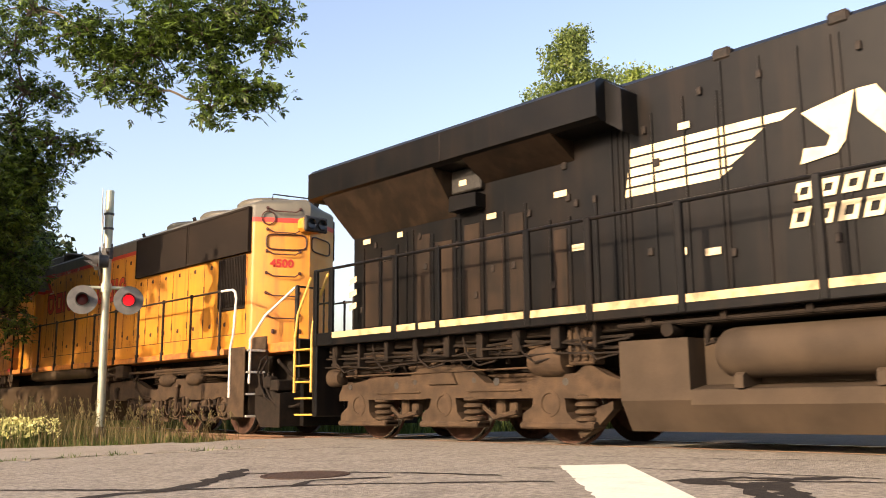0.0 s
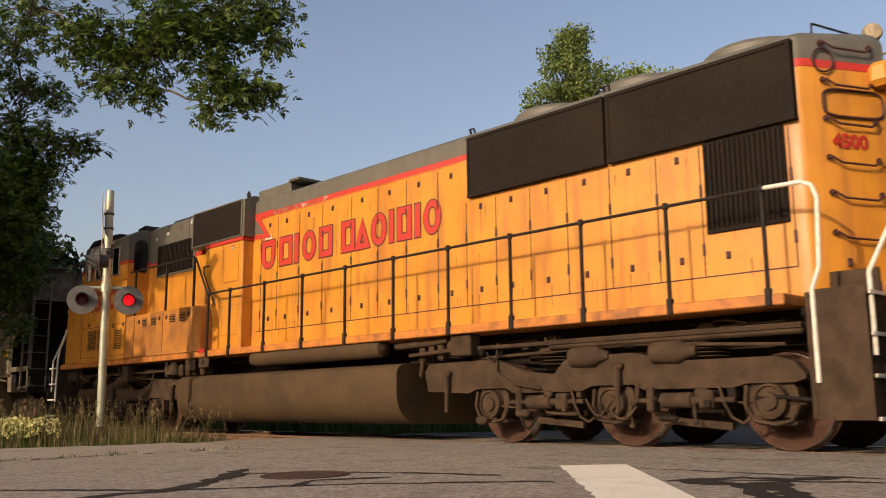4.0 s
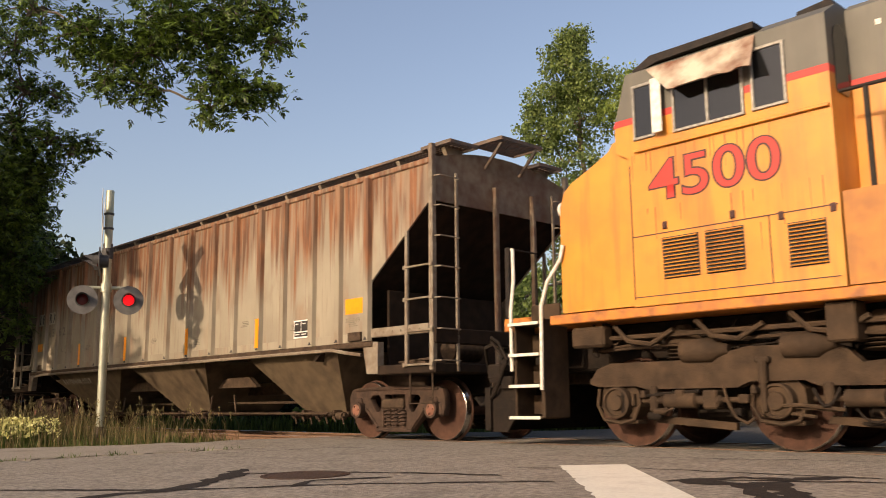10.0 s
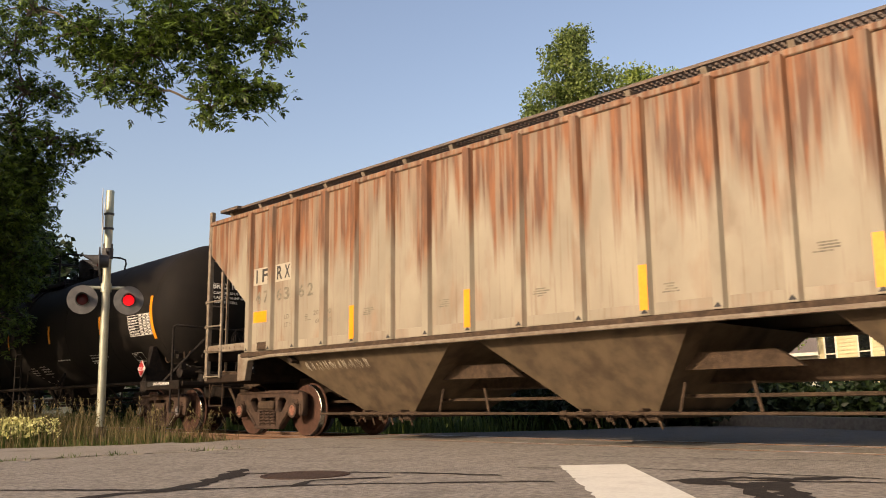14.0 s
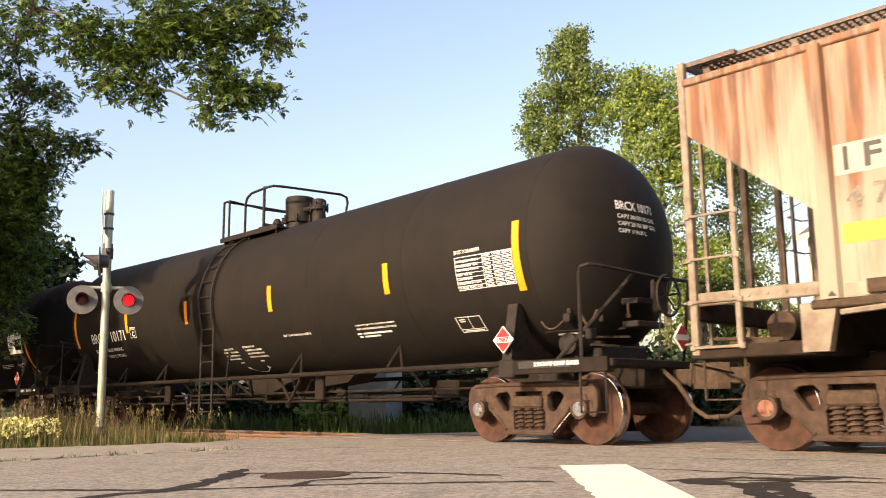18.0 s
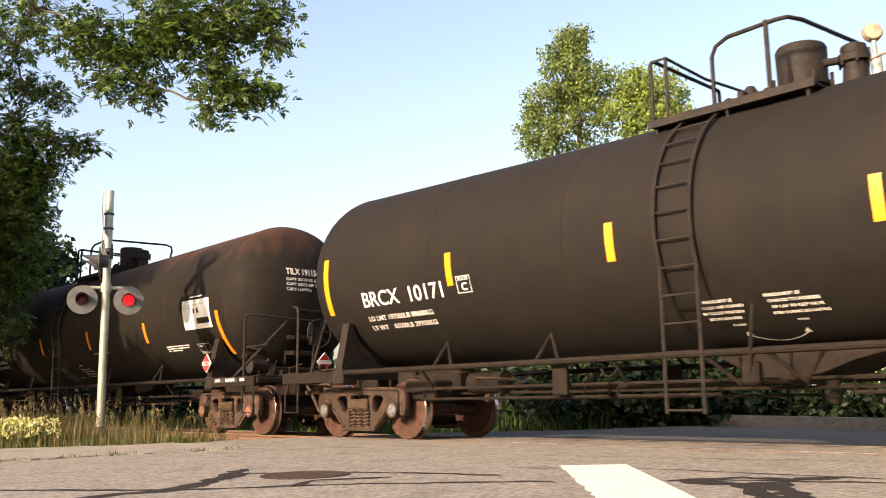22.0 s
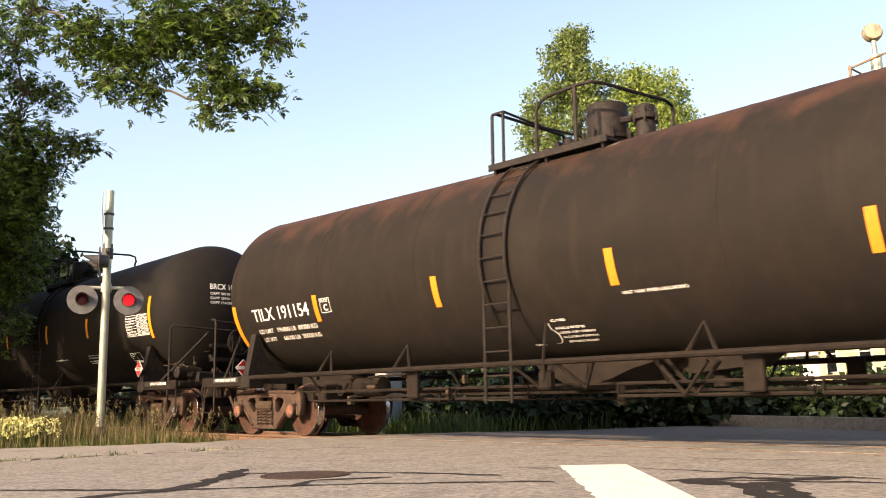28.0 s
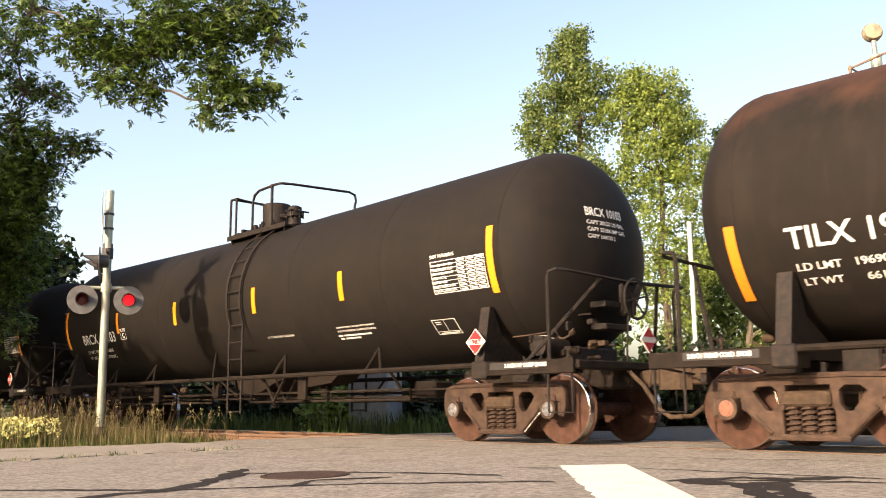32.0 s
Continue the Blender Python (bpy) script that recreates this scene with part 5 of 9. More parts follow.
def loco_truck(parent, x, turn, offset):
    """Three-axle truck, inner end towards -x before the turn."""
    t = new("truck")
    t.parent = parent
    t.matrix_basis = pose(x, 0, 0)
    tagged(t, "grimy brown three-axle locomotive truck")
    way = -1 if turn else 1

    def beam():
        s = Shape()
        top = [(-3.3, 0.72), (-3.36, 1.0), (-3.28, 1.12), (-2.0, 1.14), (-1.75, 1.08), (-1.4, 0.95), (-0.9, 0.9), (-0.74, 1.06), (-0.6, 1.1), (0.3, 1.12), (0.5, 1.08), (0.8, 1.0), (2.1, 1.0), (2.3, 0.94), (2.42, 0.8)]
        low = [(2.42, 0.76), (2.3, 0.72), (1.75, 0.72), (1.6, 0.68), (0.45, 0.68), (0.3, 0.74), (-0.3, 0.74), (-0.45, 0.68), (-1.6, 0.67), (-1.75, 0.74), (-2.3, 0.74), (-2.45, 0.68)]
        s.slab([(way * a, b) for a, b in top + low], -1.22, -1.06)
        return s.mesh("side_beam", True)

    def boxes(ax):
        s = Shape()
        s.slab([(ax - 0.2, 0.36), (ax + 0.2, 0.36), (ax + 0.29, 0.48), (ax + 0.27, 0.66), (ax + 0.18, 0.76), (ax - 0.18, 0.76), (ax - 0.27, 0.66), (ax - 0.29, 0.48)], -1.16, -0.96)
        s.tube([(ax - 0.27, -1.2, 0.7), (ax - 0.29, -1.22, 0.5), (ax - 0.2, -1.22, 0.33), (ax + 0.05, -1.22, 0.29), (ax + 0.22, -1.22, 0.33), (ax + 0.3, -1.2, 0.5)], 0.022, 6)
        s.lathe([(-1.16, 0.19), (-1.26, 0.185), (-1.27, 0.16), (-1.24, 0.15), (-1.24, 0.1), (-1.28, 0.09), (-1.28, 0.01)], (ax, 0, 0.53), "y", 20)
        s.box(ax - 0.18, ax + 0.26, -1.2, -0.98, 0.28, 0.33, 0.015)
        return s.mesh("axle_box", True)

    def fittings():
        s = Shape()
        for ax in (-1.05, 1.0):
            s.lathe([(ax - 0.3, 0.02), (ax - 0.28, 0.09), (ax + 0.1, 0.09), (ax + 0.12, 0.05), (ax + 0.3, 0.05)], (0, -1.22, 0.55), "x", 14)
            s.box(ax + 0.2, ax + 0.38, -1.28, -1.1, 0.45, 0.66, 0.02)
            s.box(ax - 0.5, ax - 0.4, -1.26, -1.08, 0.42, 0.72, 0.02)
            s.tube([(ax - 0.6, -1.22, 0.55), (ax + 0.62, -1.22, 0.55)], 0.03, 8)
            s.slab([(ax - 0.55, 0.3), (ax + 0.5, 0.22), (ax + 0.5, 0.3), (ax - 0.5, 0.38)], -1.1, -1.03)
            s.tube([(ax + 0.45, -1.25, 0.7), (ax + 0.52, -1.27, 0.5), (ax + 0.6, -1.27, 0.36), (ax + 0.72, -1.26, 0.3), (ax + 0.8, -1.24, 0.36)], 0.018, 6)
        for x in (-2.85, 0.12):
            s.tube([(x * way, -1.27, 0.95), (x * way, -1.27, 0.72)], 0.05, 10)
            s.tube([(x * way, -1.27, 0.74), (x * way, -1.27, 0.42)], 0.033, 10)
            s.box(x * way - 0.08, x * way + 0.08, -1.3, -1.1, 0.93, 1.0, 0.02)
        for x in (0.85, -0.35):
            s.lathe([(x * way - 0.28, 0.05), (x * way - 0.24, 0.13), (x * way + 0.12, 0.14), (x * way + 0.2, 0.09), (x * way + 0.32, 0.05)], (0, -1.2, 1.1), "x", 16)
        for x in (-1.05, 1.2):
            for k in range(4):
                s.lathe([(1.02 + 0.045 * k, 0.2), (1.035 + 0.045 * k, 0.24), (1.05 + 0.045 * k, 0.2)], (x * way, -0.95, 0), "z", 18)
            s.lathe([(1.2, 0.25), (1.24, 0.25), (1.42, 0.1)], (x * way, -0.95, 0), "z", 14)
        s.tube([(-2.4, -1.16, 1.16), (-0.8, -1.16, 1.2), (0.3, -1.2, 1.22), (2.2, -1.16, 1.12)], 0.022, 6)
        s.tube([(-1.9 * way, -1.2, 1.35), (-1.85 * way, -1.28, 0.95), (-1.5 * way, -1.28, 0.78), (-1.1 * way, -1.26, 0.72)], 0.018, 6)
        return s
    clutter(t, "truck_fitting", (-2.3, 2.3), (-1.3, -1.16), (0.3, 0.68), 26, 300 + int(x), (LOCOGRIME, LOCODARK))
    part("side_beam", cached(("beam", way), beam), LOCOGRIME, t)
    part("side_beam", cached(("beam", way), beam), LOCOGRIME, t, at=Matrix.Diagonal((1, -1, 1, 1)))
    pieces("truck_fitting", fittings(), LOCOGRIME, t)
    # near-black block also puts shade in the gaps behind the side beams
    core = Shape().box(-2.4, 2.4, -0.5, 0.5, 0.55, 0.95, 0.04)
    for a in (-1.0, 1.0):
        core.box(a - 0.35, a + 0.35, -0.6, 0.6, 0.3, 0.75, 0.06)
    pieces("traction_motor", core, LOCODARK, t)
    for ax in (-2.02, 0.0, 2.02):
        part("axle_box", cached(("abox", ax), lambda: boxes(ax)), LOCOGRIME, t)
        wheelset(t, ax, 0.53, offset + x, 1.0, LOCODARK)
    return t


def block_word(parent, spans, z0, z1, y, ink, edge, slant=0.0, stroke=0.1, kinds=""):
    """A painted company name as plain shapes of the letters' sizes, with dark edges: frames, bars, hoops and wedges."""
    def loop(kind, a, b, c, d, w):
        m, h = (a + b) / 2, d - c
        if kind == "o":
            ts = [2 * math.pi * k / 24 for k in range(24)]
            return [[(m + (b - a - 2 * q) / 2 * math.cos(t), c + h / 2 + (h - 2 * q) / 2 * math.sin(t)) for t in ts] for q in (0, w)]
        if kind == "u":
            r = (b - a) / 2
            return [[(a + q, d - q)] + [(m - (r - q) * math.cos(t), c + r - (r - q) * math.sin(t)) for t in [math.pi * k / 12 for k in range(13)]] + [(b - q, d - q)] for q in (0, w)]
        if kind == "t":
            return [[(a, c), (b, c), (m, d)], [(a + 1.5 * w, c + 0.9 * w), (b - 1.5 * w, c + 0.9 * w), (m, d - 2.4 * w)]]
        return [[(a + q, c + q), (b - q, c + q), (b - q, d - q), (a + q, d - q)] for q in (0, w)]

    def shape(kind, a, b, c, d, w, yy):
        if kind == "i" or b - a < 2.6 * w:
            return on_side_poly([(a, c), (b, c), (b + slant, d), (a + slant, d)], yy)
        out, inn = loop(kind, a, b, c, d, w)
        n = len(out)
        me = bpy.data.meshes.new("frame")
        me.from_pydata([(x + slant * (z - c) / (d - c), yy, z) for x, z in out + inn], [], [(k, (k + 1) % n, (k + 1) % n + n, k + n) for k in range(n)])
        return me
    for (a, b), kind in zip(spans, kinds or "r" * len(spans)):
        e = 0.02
        o = parent
        if edge:
            o = part("name_block", shape(kind, a - e, b + e, z0 - e, z1 + e, stroke + 2 * e, y), edge, parent)
        part("block_field" if edge else "name_block", shape(kind, a, b, z0, z1, stroke, y - 0.003), ink, o)


def on_side_poly(poly, y):
    me = bpy.data.meshes.new("field")
    me.from_pydata([(x, y, z) for x, z in poly], [], [tuple(range(len(poly)))])
    return me


def louvre(parent, x0, x1, z0, z1, y, n, mat):
    s = Shape()
    for k in range(n):
        z = z0 + (z1 - z0) * (k + 0.5) / n
        d = (z1 - z0) / n * 0.36
        s.add([(x0, y - 0.003, z + d * 0.7), (x1, y - 0.003, z + d * 0.7), (x1, y - 0.03, z - d * 0.5), (x0, y - 0.03, z - d * 0.5), (x0, y - 0.003, z - d * 0.5), (x1, y - 0.003, z - d * 0.5)],
              [(0, 1, 2, 3), (3, 2, 5, 4), (0, 3, 4), (1, 5, 2)])
    # black sheet behind the blades draws the shade in the louvre gaps
    back = part("louvre_back", on_side_poly([(x0 - 0.01, z0), (x1 + 0.01, z0), (x1 + 0.01, z1), (x0 - 0.01, z1)], y - 0.002), BLACK, parent)
    pieces("louvre_blade", s, mat, back)
    return back


def yellow_loco(x0):
    car = thing("locomotive", "yellow and grey diesel locomotive with red stripe, weathered", "locomotive")
    DECK = 1.62
    # deck and underframe
    s = Shape()
    s.box(-9.75, 9.55, -1.5, 1.5, 1.5, DECK, 0.012)
    part("deck_edge", s, UPORANGE, car, "orange side sill of the walkway")
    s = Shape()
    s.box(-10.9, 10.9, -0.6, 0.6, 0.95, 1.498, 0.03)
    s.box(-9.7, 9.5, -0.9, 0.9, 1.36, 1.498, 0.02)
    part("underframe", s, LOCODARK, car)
    for way in (-1, 1):
        e = 0.1 if way > 0 else 0.0
        o = 0.25 if way > 0 else 0.0
        s = Shape()
        s.box(way * (9.98 - e), way * (11.0 + o), -1.0, 1.0, 1.52, 1.7, 0.015)
        part("end_platform", s, UPORANGE, car)
        for side in (-1, 1):
            s = Shape()
            s.box(way * (9.86 - e), way * (9.92 - e), side * 1.0, side * 1.5, 0.35, 1.6, 0.01)
            s.box(way * (10.42 - e), way * (10.46 - e), side * 1.0, side * 1.4, 0.35, 1.55, 0.01)
            part("step_side", s, LOCOGRIME, car)
            for k in range(4):
                s = Shape()
                z = 0.34 + 0.4 * k
                s.box(way * (9.9 - e), way * (10.48 - e), side * 1.02, side * 1.5, z, z + 0.03, 0.006)
                tread = part("step_tread", s, LOCOGRIME, car)
                s = Shape()
                if way > 0:
                    s.box(10.482 - e, 10.5 - e, side * 1.1, side * 1.49, z - 0.005, z + 0.035, 0.004)
                else:
                    s.box(-10.46, -9.94, side * 1.502, side * 1.515, z - 0.008, z + 0.032, 0.004)
                part("step_nosing", s, RAILWHITE, tread, "white step edge")
                s = Shape()
                s.box(way * (9.94 - e), way * (10.44 - e), side * 1.02, side * 1.06, z + 0.05, z + 0.3, 0.01)
                part("riser", s, LOCOGRIME, tread)
            if way > 0:
                s = Shape()
                s.box(9.93 - e, 10.47 - e, side * 1.52, side * 1.505, 0.34, 1.62, 0.006)
                part("step_panel", s, LOCOGRIME, car)
            s = Shape()
            if way > 0:
                s.tube([(9.86, side * 1.53, 0.7), (9.86, side * 1.53, 1.62), (9.95, side * 1.53, 1.84), (9.97, side * 1.5, 2.55), (9.92, side * 1.5, 2.68), (9.82, side * 1.5, 2.73), (9.4, side * 1.5, 2.74)], 0.024, 8)
            else:
                s.tube([(-9.87, side * 1.54, 0.7), (-9.85, side * 1.54, 1.75), (-9.75, side * 1.53, 2.05), (-9.55, side * 1.5, 2.32), (-9.5, side * 1.5, 2.5)], 0.024, 8)
            part("grab_rail", s, RAILWHITE, car, "white grab rail at the steps")
            s = Shape()
            s.tube([(way * (10.48 - e), side * 1.42, 0.95), (way * (10.48 - e), side * 1.42, 1.75), (way * (10.62 - e), side * 1.2, 2.2), (way * (10.85 + o), side * 0.95, 2.68), (way * (10.95 + o), side * 0.9, 2.7)], 0.024, 8)
            part("grab_rail", s, RAILWHITE, car, "white grab rail at the steps")
            s = Shape()
            s.box(way * (10.9 + o), way * (10.98 + o), side * 0.95 - 0.03, side * 0.95 + 0.03, 1.7, 2.72, 0.008)
            s.tube([(way * (10.94 + o), side * 0.95, 2.7), (way * (10.94 + o), side * 0.35, 2.7), (way * (10.94 + o), side * 0.35, 1.7)], 0.022, 6)
            part("end_post", s, BLACKIRON, car)
        s = Shape()
        s.slab([(-1.35, 0.18), (1.35, 0.18), (1.35, 0.75), (0.5, 0.85), (-0.5, 0.85), (-1.35, 0.75)], way * (10.95 + o), way * (11.05 + o), "x")
        s.box(way * (10.7 + o), way * (10.98 + o), -1.35, 1.35, 0.8, 1.0, 0.02)
        part("pilot_plow", s, LOCODARK, car, "dark brown pilot plow")
        for side in (-1, 1):
            s = Shape()
            s.slab([(way * (10.5 - e), 0.4), (way * (10.7 - e), 0.16), (way * (11.0 + o), 0.16), (way * (11.0 + o), 0.7), (way * (10.7 + o), 0.82), (way * (10.5 - e), 0.86)], side * 1.3, side * 1.26)
            part("pilot_side", s, LOCODARK, car)
        s = Shape()
        for k in range(4):
            y = -1.36 + 0.05 * k
            s.tube([(way * (10.62 + 0.07 * k), y, 1.12), (way * (10.7 + 0.08 * k), y - 0.03, 0.92), (way * (10.85 + 0.08 * k), y, 0.68), (way * (11.1 + 0.06 * k), y + 0.08, 0.53), (way * (11.35 + 0.02 * k), y + 0.25, 0.52), (way * 11.6, y + 0.4, 0.62)], 0.024, 6)
        s.tube([(way * 10.6, -1.38, 1.1), (way * 10.75, -1.4, 1.36), (way * 10.88, -1.38, 1.42), (way * 10.9, -1.36, 1.36), (way * 10.68, -1.36, 1.14)], 0.022, 6)
        s.tube([(way * 11.0, -1.2, 1.35), (way * 11.12, -1.25, 1.3), (way * 11.3, -1.0, 1.0), (way * 11.45, -0.7, 0.92), (way * 11.6, -0.4, 1.1)], 0.03, 6)
        s.box(way * 10.75, way * 11.0, -1.36, -1.2, 0.86, 1.06, 0.02)
        s.box(way * 10.55, way * 10.75, -1.36, -1.2, 0.72, 0.9, 0.02)
        pieces("air_hose", s, LOCODARK, car)
        coupler(car, way * (10.8 + o), way, 0.9)
        loco_truck(car, 7.17 if way > 0 else -6.94, way < 0, x0)
    # long hood: yellow below the stripe, grey above
    half = [(9.5, -1.0), (9.62, -0.99), (9.69, -0.95), (10.18, -0.04), (10.205, 0.0)]          # the hood ends in a blunt wedge
    plan = [(-1.45, -1.0)] + half + [(x, -y) for x, y in half[-2::-1]] + [(-1.45, 1.0)]

    def prism(levels):
        """Loft of the hood's plan through (height, growth, shrink towards the centre line)."""
        s = Shape()
        n = len(plan)
        vs = [(x + (g if x > 0 else -g * 0.2) - q * 0.35 * (x > 0), y * (1 - q) + math.copysign(g, y) * (abs(y) > 0.01), z) for z, g, q in levels for x, y in plan]
        fs = [(i * n + k, i * n + (k + 1) % n, (i + 1) * n + (k + 1) % n, (i + 1) * n + k) for i in range(len(levels) - 1) for k in range(n)]
        return s.add(vs, fs + [tuple(range(n))[::-1], tuple(range(len(vs) - n, len(vs)))])
    hood = part("hood_side", prism([(DECK, 0, 0), (4.17, 0, 0)]), UPYELLOW, car, smooth=True)
    part("red_stripe", prism([(4.16, 0.004, 0), (4.25, 0.004, 0)]), UPRED, car, smooth=True)
    part("hood_roof", prism([(4.245, 0.001, 0), (4.5, 0.001, 0), (4.56, 0, 0.06), (4.64, 0, 0.25), (4.69, 0, 0.5)]), UPGREY, car, smooth=True)
    s = Shape()
    s.slab([(-1.44, 4.22), (-1.44, 4.27), (-0.75, 4.28), (-0.75, 4.16), (-1.2, 4.15), (-0.84, 3.74), (-0.97, 3.76)], -1.009, -1.003)
    part("stripe_flash", s, UPRED, hood)
    s = Shape()
    s.slab([(-1.452, 3.77), (-1.452, 3.87), (-0.98, 3.82), (-0.84, 3.735)], -1.009, -1.003)
    part("stripe_flash", s, UPRED, hood)
    s = Shape()
    s.slab([(-1.45, 4.2), (-1.45, 3.88), (-1.0, 3.83)], -1.006, -1.001)
    part("stripe_flash", s, UPGREY, hood)
    s = Shape()
    rr = random.Random(29)
    for k in range(70):
        x, z = rr.uniform(-1.0, 1.0), 4.2 + rr.gauss(0, 0.02)
        w = rr.uniform(0.01, 0.05)
        s.slab([(x - w, z), (x, z - rr.uniform(0.006, 0.02)), (x + w, z), (x, z + rr.uniform(0.006, 0.02))], -1.0065, -1.0045)
    tagged(part("paint_chips", s, VISOR, hood, "flaked paint along the stripe"), kind="stuff")
    s = Shape()
    for k in range(90):
        x = rr.uniform(-1.2, 4.3)
        s.slab([(x - 0.05, 4.135), (x + 0.05, 4.135), (x + 0.05, 4.142), (x - 0.05, 4.142)], -1.0045, -1.002)
    tagged(part("stripe_line", s, UPRED, hood), kind="stuff")
    # door seams and latches on the hood
    door = Shape()
    xs = [-1.15, -0.58, 0.14, 0.86, 1.7, 2.42, 3.14, 3.88, 4.5, 5.1, 5.75, 6.4, 7.1, 7.8, 8.4, 9.5]
    for a in xs:
        s = Shape()
        top = 4.1 if a < 4.45 else 3.5
        s.box(a - 0.006, a + 0.006, -1.006, -1.0, 1.95, top)
        for z in (2.2, 2.9, 3.5):
            if z < top:
                s.box(a - 0.018, a + 0.018, -1.016, -1.0, z, z + 0.14, 0.004)
        part("door_seam", s, OUTLINE, hood)
    s = Shape()
    s.box(-1.3, 9.5, -1.005, -1.0, 1.94, 1.955)
    part("door_seam", s, OUTLINE, hood)
    lat = cached("latch", lambda: Shape().box(-0.03, 0.03, -0.015, 0.0, -0.045, 0.045, 0.006).box(-0.012, 0.012, -0.03, -0.015, -0.035, 0.02, 0.003).mesh("latch"))
    for k, a in enumerate(xs[:-1]):
        xm = a + 0.3
        part("latch", lat, OUTLINE, hood, at=pose(xm, -1.0, 2.17))
        part("latch", lat, OUTLINE, hood, at=pose(xm, -1.0, 3.98 if a < 4.2 else 3.4))
    # radiators
    for a, b in ((4.62, 7.07), (7.16, 9.6)):
        s = Shape()
        s.box(a, b, -1.07, -1.0, 3.57, 4.44, 0.02)
        rad = part("radiator_screen", s, MESHDARK, car, "dark mesh radiator screen")
        s = Shape()
        for z in (3.57, 4.44):
            s.box(a - 0.03, b + 0.03, -1.085, -1.0, z - 0.025, z + 0.025, 0.006)
        for x in (a, b):
            s.box(x - 0.025, x + 0.025, -1.085, -1.0, 3.57, 4.44, 0.006)
        part("screen_frame", s, MESHDARK, rad)
        s = Shape()
        s.box(a, b, 1.0, 1.07, 3.57, 4.44, 0.02)
        part("radiator_screen", s, MESHDARK, car)
    s = Shape()
    s.box(8.46, 9.46, -1.03, -1.0, 2.44, 3.53, 0.01)
    shutter = part("shutter", s, MESHDARK, car, "dark slatted shutter")
    s = Shape()
    for k in range(16):
        x = 8.5 + 0.0615 * k
        s.box(x - 0.014, x + 0.014, -1.065, -1.03, 2.5, 3.5, 0.006)
    pieces("shutter_slat", s, MESHDARK, shutter)
    s = Shape()
    for x in (5.55, 7.15, 8.75):
        s.lathe([(4.6, 0.72), (4.74, 0.72), (4.8, 0.66), (4.82, 0.05)], (x, 0, 0), "z", 28)
    s.box(-1.42, -0.3, -0.94, 0.94, 4.5, 4.76, 0.03)
    s.box(-0.34, 0.02, -0.96, 0.96, 4.74, 4.79, 0.01)
    pieces("roof_fan", s, UPGREY, car)
    for x in (4.5, 7.0):
        s = Shape()
        s.tube([(x, -0.86, 4.56), (x, -0.9, 4.66), (x + 0.08, -0.9, 4.66), (x + 0.08, -0.86, 4.56)], 0.02, 6)
        part("lifting_eye", s, BLACKIRON, car)
    # company name as blocks
    block_word(car, [(-1.11, -0.67), (-0.5, -0.09), (0.0, 0.125), (0.25, 0.66), (0.77, 1.16), (1.43, 1.8), (1.8, 2.22), (2.25, 2.65), (2.72, 2.83), (2.92, 3.26), (3.35, 3.475), (3.56, 3.95)],
               3.135, 3.675, -1.008, UPRED, OUTLINE, 0.0, 0.105, "uriorrtoirio")
    # wedge-shaped rear end of the hood
    def end_at(u, z, lift=0.0):
        """A point on the end's face towards the road: u runs from -1 at the corner to 0 at the middle."""
        return (9.69 + 0.51 * (u + 1) + lift * 0.89, u - lift * 0.454, z)

    for z in (4.41, 3.98, 3.54, 3.1, 2.71, 2.27):
        s = Shape()
        s.tube([end_at(-0.76, z + 0.03, 0.0), end_at(-0.75, z + 0.03, 0.05), end_at(-0.64, z - 0.035, 0.06), end_at(-0.26, z - 0.045, 0.06), end_at(-0.18, z + 0.02, 0.05), end_at(-0.17, z + 0.02, 0.0)], 0.014, 6)
        part("grab_iron", s, OUTLINE, car)
        for u in (-0.755, -0.175):
            s = Shape()
            a = Vector(end_at(u, z + 0.03, 0.0))
            s.tube([a, a + Vector((0.02, -0.01, 0))], 0.035, 8)
            part("grab_mount", s, OUTLINE, car)
    ring = [(0.355 * math.copysign(abs(math.cos(a)) ** 0.45, math.cos(a)), 0.155 * math.copysign(abs(math.sin(a)) ** 0.45, math.sin(a))) for a in [2 * math.pi * k / 28 for k in range(29)]]
    for side in (-1, 1):
        s = Shape()
        pts = [Vector(end_at(-0.415 + u, 3.76 + z, 0.008)) for u, z in ring]
        s.tube([(q.x, q.y * -side, q.z) for q in pts], 0.016, 6)
        part("number_board", s, OUTLINE, car)
    s = Shape()
    s.tube([end_at(-0.74 + 0.12 * math.cos(2 * math.pi * k / 20), 4.24 + 0.135 * math.sin(2 * math.pi * k / 20), 0.01) for k in range(21)], 0.012, 6)
    part("class_light", s, OUTLINE, car)
    me = letters("4500", 0.3, 0.42, 0.012, 0.17)
    for v in me.vertices:
        v.co = end_at(-0.7 + v.co.x, 3.245 + v.co.y, 0.006)
    part("road_number", me, UPRED, car)
    E = 10.1
    s = Shape()
    s.box(E, E + 0.26, -0.27, 0.27, 3.97, 4.25, 0.06)
    hl = part("headlight_housing", s, UPYELLOW, car)
    s = Shape()
    s.box(E + 0.26, E + 0.33, -0.28, 0.28, 3.95, 4.27, 0.05)
    part("headlight_rim", s, BLACK, hl, "black headlight rim")
    for y in (-0.13, 0.13):
        s = Shape()
        s.lathe([(E + 0.33, 0.11), (E + 0.36, 0.1), (E + 0.34, 0.08), (E + 0.335, 0.01)], (0, y, 4.11), "x", 20)
        part("headlight", s, GLASS, hl, "dark glass round headlight")
    for u, z in ((-0.16, 1.98), (-0.62, 1.98)):
        part("latch", lat, OUTLINE, car, at=Matrix.Translation(end_at(u, z, 0.0)) @ pose(0, 0, 0, 0, 0, 63))
    s = Shape()
